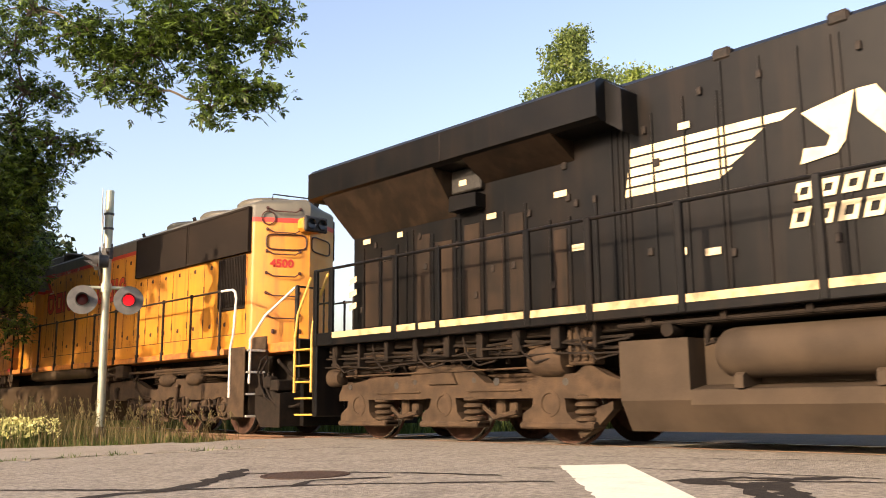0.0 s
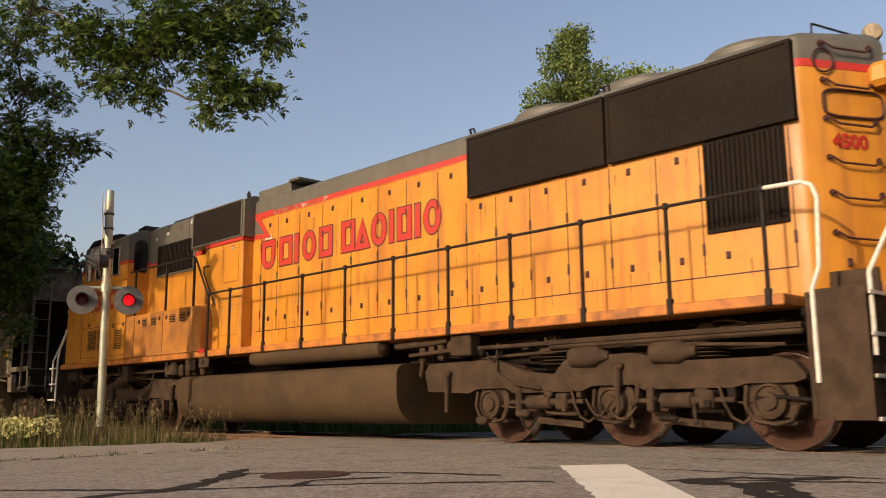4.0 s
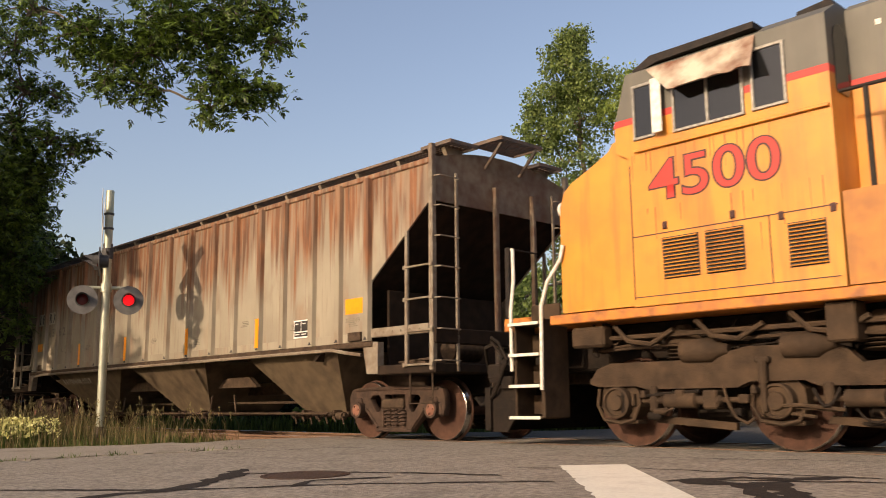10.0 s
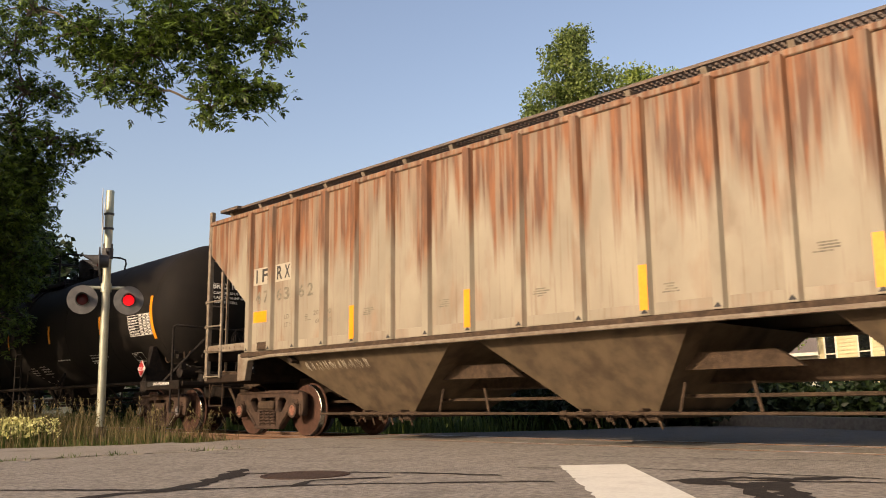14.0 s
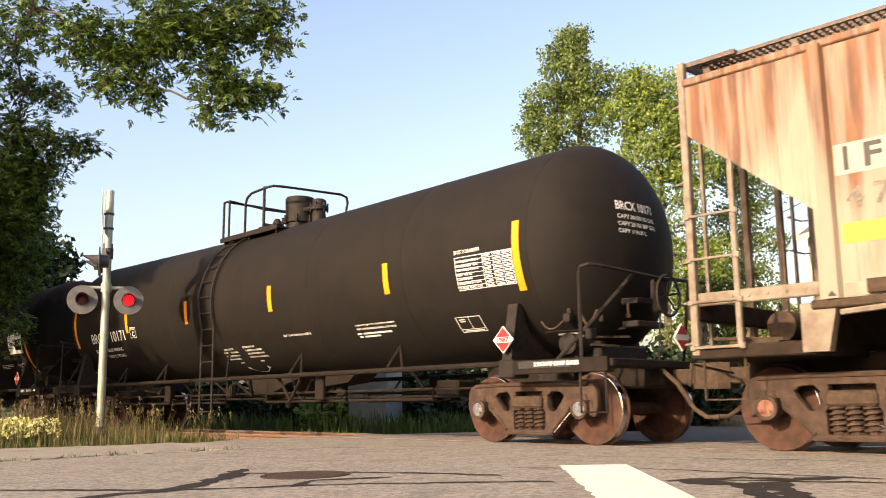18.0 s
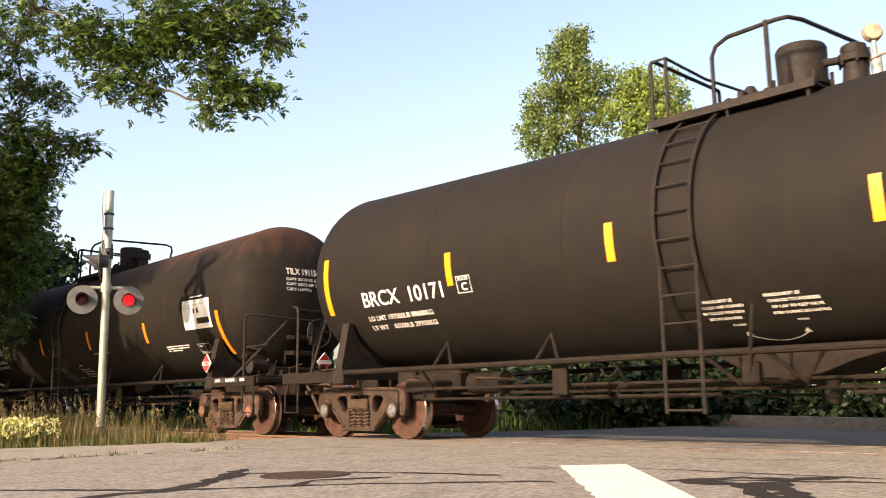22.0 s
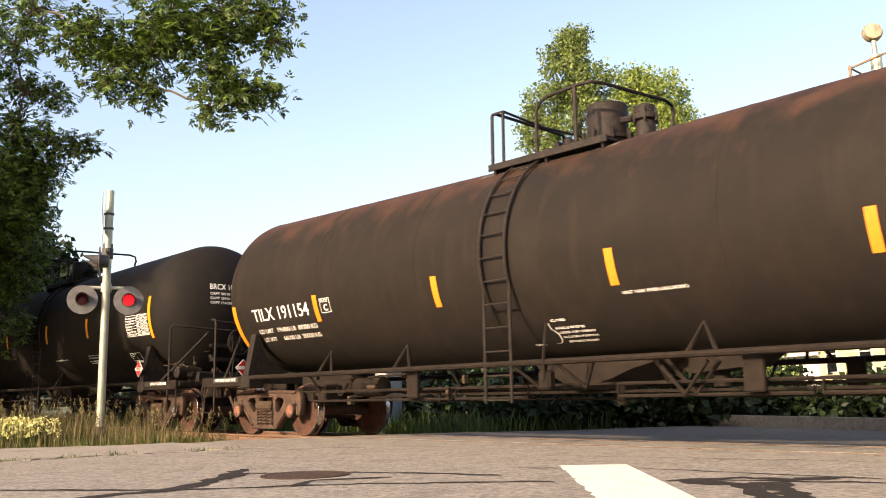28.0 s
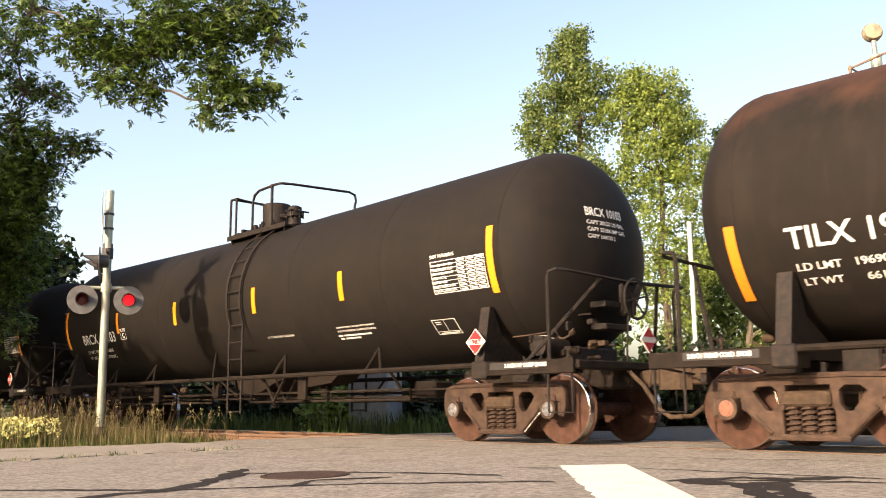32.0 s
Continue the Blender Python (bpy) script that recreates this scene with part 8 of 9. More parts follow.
# ballast bed beside the road
s = Shape()
r = random.Random(5)
for k in range(2600):
    x, y = r.uniform(-40, -13.2), r.uniform(-2.3, 2.3)
    q = r.uniform(0.02, 0.045)
    z = height(y) - 0.165 + q * 0.4 + (0.03 if abs(y) < 1.3 else -0.02)
    rot = Euler((r.random() * 3, r.random() * 3, r.random() * 3)).to_matrix()
    p = [Vector(v) * q for v in ((1, 0, 0), (-1, 0, 0), (0, 1, 0), (0, -1, 0), (0, 0, 0.8), (0, 0, -0.8))]
    s.add([rot @ v + Vector((x, y, z)) for v in p], [(0, 2, 4), (2, 1, 4), (1, 3, 4), (3, 0, 4), (2, 0, 5), (1, 2, 5), (3, 1, 5), (0, 3, 5)])
single("ballast", s, BALLAST, "loose brown ballast stones", "ballast", kind="stuff")
s = Shape()
sheet(s, [(-2.4, -160, -13.25), (-1.3, -160, -13.2), (1.3, -160, -13.2), (2.6, -160, -13.1)], -0.15)
single("ballast_bed", s, BALLAST, "packed brown ballast under the ties", "ballast", kind="structure")


# ---- plants ----
def blades(name, label, mat, n, area, h0, h1, lean, seed, cat="grass", w=0.012):
    rr = random.Random(seed)
    s = Shape()
    got = 0
    while got < n:
        x, y, k = area(rr)
        got += 1
        h = rr.uniform(h0, h1) * k
        a = rr.uniform(0, 2 * math.pi)
        l = rr.uniform(0, lean) * h
        dx, dy = math.cos(a), math.sin(a)
        z = height(y) - 0.1
        bw = w * rr.uniform(0.6, 1.4)
        s.add([(x - dy * bw, y + dx * bw, z), (x + dy * bw, y - dx * bw, z), (x + dx * l * 0.35 + dy * bw * 0.7, y + dy * l * 0.35 - dx * bw * 0.7, z + h * 0.6),
               (x + dx * l * 0.35 - dy * bw * 0.7, y + dy * l * 0.35 + dx * bw * 0.7, z + h * 0.6), (x + dx * l, y + dy * l, z + h)], [(0, 1, 2, 3), (3, 2, 4)])
    return single(name, s, mat, label, cat, kind="stuff")


def verge(rr):
    while True:
        x, y = rr.uniform(-34, -13.4), rr.uniform(-9, -1.9)
        lim = -13.75 + 0.78 * (y + 3.9) if y < -3.9 else -13.75
        if x < lim - 0.05 * rr.random():
            k = 0.45 + 0.55 * min(1, max(0, (lim - x) / 1.6)) * (0.7 + 0.6 * noise.noise((x * 0.7, y * 0.7, 0)))
            if y > -2.4:
                k *= 0.6
            return x, y, max(0.25, k)


blades("tall_grass", "dry tan grass gone to seed beside the track", GRASSDRY, 15000, verge, 0.25, 0.85, 0.55, 11, w=0.006)
blades("green_grass", "short green grass and weeds on the verge", GRASSGREEN, 20000, verge, 0.1, 0.42, 0.9, 12, w=0.009)
rr = random.Random(62)
s = Shape()
for k in range(900):
    x, y, q = verge(rr)
    if y < -5.6:
        continue
    h, lean = rr.uniform(0.55, 1.0) * (0.5 + 0.5 * q), rr.gauss(0, 0.16)
    z = height(y) - 0.1
    tip = Vector((x + lean, y + rr.gauss(0, 0.08), z + h))
    s.tube([(x, y, z), (x + lean * 0.3, y, z + h * 0.6), tip], 0.004, 3)
    for _ in range(7):
        p = tip + Vector((rr.gauss(0, 0.012), rr.gauss(0, 0.012), rr.uniform(-0.16, 0.02)))
        a = Vector((rr.gauss(0, 1), rr.gauss(0, 1), rr.gauss(1.2, 0.5))).normalized() * 0.03
        b = a.orthogonal().normalized() * 0.009
        s.add([p - a, p + b, p + a, p - b], [(0, 1, 2, 3)])
single("seed_grass", s, GRASSDRY, "tall tan grass with seed heads beside the track", "grass", kind="stuff")
blades("far_grass", "grass on the far side of the track", GRASSGREEN, 9000, lambda rr: (rr.uniform(-40, -12.6), rr.uniform(2.6, 9.0), 1.0), 0.2, 0.6, 0.7, 13, w=0.02)
blades("edge_weeds", "small weeds along the footway's edge", GRASSGREEN, 160, lambda rr: (lambda y: (left_edge(y) + rr.gauss(-0.03, 0.05), y, 1.0))(rr.choice((-6.4, -5.7, -5.2, -4.2, -3.8)) + rr.gauss(0, 0.12)), 0.1, 0.18, 1.0, 14, w=0.012)


def spray_cloud(s, centres, per, size, spread, rr, slim=0.2):
    """Compound leaves round each twig tip: five to seven slim leaflets that fan out and hang from one stalk."""
    for c, rad in centres:
        for _ in range(per):
            p = Vector(c) + Vector((rr.gauss(0, 1), rr.gauss(0, 1), rr.gauss(0, 0.7))).normalized() * 1.6 * rr.random() ** 0.4 * rad * spread
            stalk = Vector((rr.gauss(0, 1), rr.gauss(0, 1), rr.gauss(-0.45, 0.45))).normalized()
            flat = stalk.cross(Vector((rr.gauss(0, 0.5), rr.gauss(0, 0.5), 1))).normalized()
            n = rr.choice((5, 5, 7))
            for k in range(n):
                turn = (k - n // 2) * 0.48
                root = p + stalk * size * 0.95 * (1 - abs(k - n // 2) / (n // 2 + 0.5))
                a = (stalk * math.cos(turn) + flat * math.sin(turn) + Vector((0, 0, rr.gauss(-0.15, 0.12)))).normalized()
                b = a.cross(stalk.cross(flat)).normalized()
                l = size * rr.uniform(0.75, 1.15)
                w = l * slim
                u = stalk.cross(flat) * w * 0.5
                s.add([root, root + a * l * 0.45 + b * w + u, root + a * l, root + a * l * 0.45 - b * w + u], [(0, 1, 2), (0, 2, 3)])


def leaf_cloud(s, centres, per, size, spread, rr, droop=0.3, slim=0.38):
    """Leaves round each twig tip: folded diamonds that hang a little."""
    for c, rad in centres:
        for _ in range(per):
            d = Vector((rr.gauss(0, 1), rr.gauss(0, 1), rr.gauss(0, 0.8))).normalized() * 1.75 * rr.random() ** 0.4
            p = Vector(c) + d * rad * spread
            a = Vector((rr.gauss(0, 1), rr.gauss(0, 1), rr.gauss(-droop, 0.6))).normalized()
            b = a.cross(Vector((rr.gauss(0, 1), rr.gauss(0, 1), rr.gauss(0, 1)))).normalized()
            l = size * rr.uniform(0.6, 1.25)
            w = l * slim
            u = a.cross(b) * w * 0.25
            s.add([p, p + a * l * 0.45 + b * w + u, p + a * l, p + a * l * 0.45 - b * w + u], [(0, 1, 2), (0, 2, 3)])


def limb(s, p, q, r0, r1, rr, sag=0.0, n=6):
    p, q = Vector(p), Vector(q)
    l = (q - p).length
    pts = []
    for k in range(n + 1):
        u = k / n
        pts.append(p.lerp(q, u) + Vector((rr.gauss(0, 0.02), rr.gauss(0, 0.02), rr.gauss(0, 0.02))) * l * (0 if k in (0, n) else 1) + Vector((0, 0, sag * math.sin(math.pi * u))))
    s.tube(pts, r0, 8, True, r1)
    return pts


def tree(label, base, top, trunk_r, lobes, leafmat, per, size, seed, twigs=14, slim=0.38, spread=0.5, compound=False):
    """lobes: centre, radius and number of twig tips; the outline comes from many clumps."""
    rr = random.Random(seed)
    t = thing("tree", label, "tree", at=pose(*base))
    B = Vector(base)
    s = Shape()
    tp = limb(s, (0, 0, -0.2), Vector(top) - B, trunk_r, trunk_r * 0.3, rr, n=8)
    part("trunk", s, BARK, t, smooth=True)
    leaves = Shape()
    nodes = [(p, trunk_r * 0.36) for p in tp[2:]]
    for c, rad, count in sorted(lobes, key=lambda l: min((p - Vector(l[0]) + B).length for p in tp)):
        c = Vector(c) - B
        root, thick = min(nodes, key=lambda p: (p[0] - c).length + max(0, p[0].z - c.z) * 0.5)
        s = Shape()
        limb(s, root, c, thick, max(0.02, thick * 0.55), rr, 0.15)
        nodes.append((c, max(0.025, thick * 0.6)))
        tips = []
        for k in range(count):
            d = Vector((rr.gauss(0, 1), rr.gauss(0, 1), rr.gauss(0, 0.85))).normalized() * rad * rr.uniform(0.35, 1.05) ** 0.7
            tip = c + d
            tips.append((tip, 0.32 * (0.6 + 0.8 * rr.random())))
            if k < twigs:
                limb(s, c + d * 0.1, tip, 0.03, 0.008, rr, 0.1, 4)
        part("limb", s, BARK, t, smooth=True)
        (spray_cloud if compound else leaf_cloud)(leaves, tips, per, size, spread * 2, rr, slim=slim)
    tagged(part("crown", leaves, leafmat, t), kind="stuff")
    return t


# broad ash beside the track whose boughs reach over the view
BOUGHS = [((-18.53, -4.19, 8.76), 0.73, 28), ((-17.26, -3.61, 8.02), 0.65, 33), ((-16.85, -3.13, 7.48), 0.53, 32), ((-16.32, -2.67, 7.55), 0.68, 43), ((-15.99, -2.43, 8.28), 0.94, 51), ((-15.53, -1.98, 7.84), 0.6, 33), ((-15.13, -1.66, 8.21), 0.73, 43), ((-14.59, -1.15, 8.18), 0.43, 23), ((-14.36, -0.97, 7.62), 0.19, 8), ((-15.28, -1.73, 6.95), 0.45, 28), ((-14.95, -1.36, 6.59), 0.36, 21), ((-14.61, -0.99, 6.64), 0.13, 8), ((-15.36, -1.87, 6.3), 0.17, 8), ((-16.31, -2.65, 6.79), 0.26, 11), ((-16.93, -3.31, 6.93), 0.22, 9), ((-20.56, -3.96, 8.5), 0.46, 12), ((-20.93, -3.49, 7.78), 0.52, 20), ((-20.53, -2.93, 7.66), 0.33, 12), ((-21.26, -3.53, 7.04), 0.54, 28), ((-20.77, -2.99, 6.62), 0.41, 18), ((-20.41, -2.6, 6.34), 0.2, 4), ((-20.19, -2.31, 6.61), 0.14, 8), ((-21.38, -3.26, 6.03), 0.68, 100), ((-21.96, -3.41, 5.3), 0.77, 151), ((-23.2, -3.2, 5.4), 0.85, 163)]
CROWN = [((-24.2, -2.6, 4.6), 1.1, 130), ((-24.4, -4.4, 7.4), 1.5, 50), ((-25.0, -3.0, 4.4), 1.3, 120), ((-26.0, -2.6, 6.2), 1.6, 110), ((-25.5, -2.6, 3.0), 1.1, 60), ((-28.5, -2.0, 4.6), 1.7, 90), ((-22.2, -4.5, 9.5), 1.8, 36), ((-26.0, -5.5, 5.6), 2.0, 60), ((-28.0, -8.0, 7.5), 3.0, 60), ((-25.0, -8.5, 8.0), 2.6, 60), ((-30.5, -7.5, 6.0), 3.0, 70), ((-33.0, -6.0, 7.5), 3.0, 60), ((-29.0, -6.0, 11.5), 3.5, 70), ((-24.5, -6.0, 11.0), 2.6, 50)]
tree("large spreading ash tree with dense green leaves", (-29.0, -6.5, 0.0), (-28.0, -5.0, 11.0), 0.42,
     BOUGHS + CROWN,
     LEAFASH, 9, 0.13, 1, slim=0.2, spread=0.37, compound=True)
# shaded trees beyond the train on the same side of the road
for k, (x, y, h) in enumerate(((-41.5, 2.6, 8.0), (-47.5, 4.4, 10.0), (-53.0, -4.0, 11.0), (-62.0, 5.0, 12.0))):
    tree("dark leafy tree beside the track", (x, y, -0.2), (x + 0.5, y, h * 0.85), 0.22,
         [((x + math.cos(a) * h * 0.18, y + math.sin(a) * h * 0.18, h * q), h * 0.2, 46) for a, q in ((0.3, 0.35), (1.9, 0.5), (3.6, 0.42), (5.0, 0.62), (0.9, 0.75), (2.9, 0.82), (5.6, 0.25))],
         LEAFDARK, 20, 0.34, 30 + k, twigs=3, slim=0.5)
# tall trees along the street, outside the view, whose shade falls on the track
for k, (x, y, h) in enumerate(((-23.3, -13.5, 11.5), (-30.5, -14.5, 12.5), (-38.0, -13.0, 12.0), (-46.0, -14.0, 12.5), (-54.0, -13.0, 12.0))):
    rs = random.Random(400 + k)
    tree("tall leafy street tree shading the track", (x, y, -0.2), (x + 0.4, y, h * 0.85), 0.3,
         [((x + rs.uniform(-3.2, 3.2), y + rs.uniform(-2.2, 2.2), rs.uniform(4.9, h)), 1.7, 40) for _ in range(14)],
         LEAFASH, 16, 0.42, 60 + k, twigs=3, slim=0.45)
# lit trees beyond the crossing
tree("tall narrow maple tree with sunlit leaves", (-23.5, 20.3, -0.2), (-23.4, 20.2, 15.5), 0.2,
     [((-23.4, 20.2, 15.9), 0.75, 60), ((-23.6, 20.0, 14.9), 1.1, 85), ((-22.9, 20.7, 13.9), 1.15, 85), ((-24.3, 19.6, 13.4), 1.1, 80), ((-23.5, 20.3, 12.4), 1.5, 90), ((-24.7, 19.3, 11.9), 1.1, 70), ((-23.8, 20.0, 10.4), 1.6, 80), ((-22.8, 20.8, 9.0), 1.7, 80), ((-24.4, 19.7, 8.0), 1.6, 60), ((-23.5, 20.3, 6.0), 1.8, 60)],
     LEAFMAPLE, 36, 0.125, 51, twigs=6, slim=0.5, spread=0.36)
tree("round maple tree with yellow-green leaves", (-20.6, 22.0, -0.2), (-20.4, 21.8, 12.5), 0.2,
     [((-20.9, 21.3, 13.4), 0.9, 70), ((-20.1, 22.0, 13.0), 1.0, 80), ((-21.4, 21.0, 12.3), 1.0, 80), ((-20.4, 21.8, 11.6), 1.4, 100), ((-19.6, 22.6, 11.5), 0.9, 70), ((-20.9, 21.5, 10.0), 1.5, 100), ((-19.4, 22.8, 10.0), 1.2, 90), ((-20.3, 22.2, 8.3), 1.7, 100), ((-21.2, 21.6, 6.3), 1.5, 80), ((-19.6, 22.7, 6.0), 1.6, 80), ((-20.5, 22.0, 4.2), 1.8, 80)],
     LEAFLIGHT, 34, 0.125, 52, twigs=6, slim=0.5, spread=0.36)
tree("slender tree with pale sunlit leaves", (-19.0, 26.2, -0.2), (-18.9, 26.0, 11.0), 0.16,
     [((-19.1, 25.8, 11.7), 0.7, 50), ((-18.7, 26.3, 11.0), 0.9, 60), ((-19.3, 25.7, 10.2), 1.1, 70), ((-18.6, 26.6, 9.2), 1.2, 70), ((-19.2, 26.0, 8.0), 1.3, 70), ((-18.6, 26.6, 6.6), 1.3, 60), ((-19.0, 26.3, 5.0), 1.4, 60), ((-18.2, 26.9, 3.6), 1.3, 50)],
     LEAFMAPLE, 30, 0.125, 53, twigs=6, slim=0.5, spread=0.36)

tree("leafy green tree beyond the level crossing", (-21.8, 27.5, -0.2), (-21.6, 27.4, 6.5), 0.16,
     [((-21.6, 27.2, 6.6), 1.2, 60), ((-20.8, 27.4, 5.4), 1.3, 70), ((-22.4, 27.6, 5.0), 1.3, 60), ((-20.6, 27.8, 3.9), 1.3, 70), ((-21.8, 27.2, 3.4), 1.4, 70), ((-19.9, 27.6, 2.6), 1.3, 70), ((-21.2, 27.4, 1.8), 1.4, 70), ((-19.2, 27.4, 1.4), 1.2, 60)],
     LEAFMAPLE, 16, 0.2, 54, twigs=5, slim=0.5, spread=0.4)

for k, (x, y, h) in enumerate(((-31.5, 26.0, 7.5), (-28.2, 25.0, 6.5), (-35.5, 28.0, 8.0), (-39.5, 24.0, 7.0))):
    tree("leafy green tree beyond the level crossing", (x, y, -0.2), (x + 0.2, y, h * 0.85), 0.16,
         [((x + math.cos(a) * 1.4, y + math.sin(a) * 1.2, h * q), 1.35, 52) for a, q in ((0.4, 0.2), (2.4, 0.3), (4.4, 0.42), (0.8, 0.5), (3.0, 0.62), (5.2, 0.72), (1.4, 0.86), (5.6, 0.15))],
         (LEAFMAPLE, LEAFASH)[k % 2], 14, 0.24, 70 + k, twigs=4, slim=0.5, spread=0.42)


def bush(label, x, y, r, h, mat, seed, count=40, size=0.14):
    rr = random.Random(seed)
    b = thing("bush", label, "bush", "bushes beyond the track", at=pose(x, y, height(y) - 0.1))
    s = Shape()
    tips = []
    for k in range(count):
        a, q = rr.uniform(0, 6.28), rr.random() ** 0.5
        tip = Vector((math.cos(a) * q * r, math.sin(a) * q * r, h * rr.uniform(0.25, 1.0) * (1 - 0.4 * q * q)))
        tips.append((tip, 0.22))
        if k < 10:
            limb(s, (tip.x * 0.2, tip.y * 0.2, 0), tip, 0.02, 0.006, rr, 0.05, 3)
    part("stem", s, BARK, b)
    l = Shape()
    leaf_cloud(l, tips, 16, size, 1.0, rr, slim=0.42)
    tagged(part("foliage", l, mat, b), kind="stuff")
    return b


rb = random.Random(77)
for k in range(26):
    x = -44 + 31 * k / 25 + rb.uniform(-0.5, 0.5)
    y = 11.5 + rb.uniform(-1.2, 1.8) + (0 if x < -18 else 3.5)
    bush("leafy green bush beyond the track", x, y, rb.uniform(0.9, 1.4), rb.uniform(1.1, 2.2), (LEAFASH, LEAFDARK, LEAFMAPLE, LEAFDARK)[k % 4], 100 + k, 34, 0.18)
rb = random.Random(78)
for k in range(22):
    # hedge along the far side of the track, its shade put into the leaf colour
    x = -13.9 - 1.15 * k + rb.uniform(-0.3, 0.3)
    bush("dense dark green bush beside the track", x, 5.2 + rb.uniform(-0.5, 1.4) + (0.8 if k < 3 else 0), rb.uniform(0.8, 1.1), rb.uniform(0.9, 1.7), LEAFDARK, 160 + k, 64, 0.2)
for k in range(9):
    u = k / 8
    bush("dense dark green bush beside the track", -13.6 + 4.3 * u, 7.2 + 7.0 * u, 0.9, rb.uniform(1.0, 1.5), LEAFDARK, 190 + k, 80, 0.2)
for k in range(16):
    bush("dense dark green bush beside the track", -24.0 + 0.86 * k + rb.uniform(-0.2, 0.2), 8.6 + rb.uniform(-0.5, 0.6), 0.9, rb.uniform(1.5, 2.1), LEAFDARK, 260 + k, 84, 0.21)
for k, (x, y, h) in enumerate(((-19.6, 4.2, 1.5), (-20.5, 4.6, 1.2), (-18.8, 4.0, 1.0))):
    bush("bright green reedy bush by the track", x, y, 0.55, h, LEAFLIGHT, 140 + k, 46, 0.2)
for k, (x, y) in enumerate(((-21.4, 24.6), (-20.2, 25.0), (-19.2, 25.4), (-18.2, 25.6), (-22.6, 24.4))):
    bush("leafy green bush beyond the track", x, y, 1.2, 2.6, LEAFMAPLE, 220 + k, 60, 0.2)
# wild flowers
rr = random.Random(61)
s, st = Shape(), Shape()
for k in range(300):
    x, y = rr.gauss(-16.7, 0.7), rr.gauss(-4.8, 0.3)
    if x > -15.3 or y > -4.2:
        continue
    h = rr.uniform(0.28, 0.52)
    z = height(y) - 0.1
    st.tube([(x, y, z), (x + rr.gauss(0, 0.03), y, z + h)], 0.004, 3)
    for _ in range(7):
        p = Vector((x + rr.gauss(0, 0.035), y + rr.gauss(0, 0.035), z + h + rr.gauss(0, 0.025)))
        a = Vector((rr.gauss(0, 1), rr.gauss(0, 1), rr.gauss(0, 1))).normalized() * 0.022
        b = a.orthogonal().normalized() * 0.022
        s.add([p - a, p + b, p + a, p - b], [(0, 1, 2, 3)])
f = thing("wildflowers", "yellow wildflowers in the verge grass", "flowers", kind="stuff")
part("blossom", s, FLOWER, f)
part("flower_stem", st, GRASSGREEN, f)
# ---- crossing signal beside the road ----
def flasher(parent, centre, facing, lit, size=0.27):
    """A round backboard with a hooded red lamp; facing is the yaw of its axis in degrees."""
    m = Matrix.Translation(centre) @ pose(0, 0, 0, 0, 0, facing)
    s = Shape()
    s.lathe([(0.0, 0.02), (0.0, size - 0.01), (0.012, size), (0.02, size), (0.02, 0.12)], (0, 0, 0), "x", 32)
    board = part("backboard", s, SIGNALBACK, parent, "dark round backboard", at=m)
    s = Shape()
    s.lathe([(-0.16, 0.03), (-0.15, 0.11), (0.0, 0.13), (0.03, 0.13), (0.03, 0.105)], (0, 0, 0), "x", 20)
    part("lamp_case", s, SIGNALBLACK, board)
    s = Shape()
    n = 16
    for k in range(n):
        a0, a1 = [math.radians(-30 + 240 * q / n) for q in (k, k + 1)]
        l0, l1 = [0.3 * (0.35 + 0.65 * max(0, math.sin(a))) for a in (a0, a1)]
        p = [(0.02, 0.118 * math.cos(a0), 0.118 * math.sin(a0)), (0.02, 0.118 * math.cos(a1), 0.118 * math.sin(a1)), (0.02 + l1, 0.118 * math.cos(a1), 0.118 * math.sin(a1) - 0.03 * l1), (0.02 + l0, 0.118 * math.cos(a0), 0.118 * math.sin(a0) - 0.03 * l0)]
        s.add(p, [(0, 1, 2, 3)])
    part("hood", s, SIGNALBLACK, board)
    s = Shape()
    s.lathe([(0.02, 0.105), (0.04, 0.1), (0.055, 0.06), (0.06, 0.005)], (0, 0, 0), "x", 20)
    part("lens", s, LENSLIT if lit else LENSDARK, board, "glowing red lens" if lit else "unlit dark red lens", smooth=True)
    return board


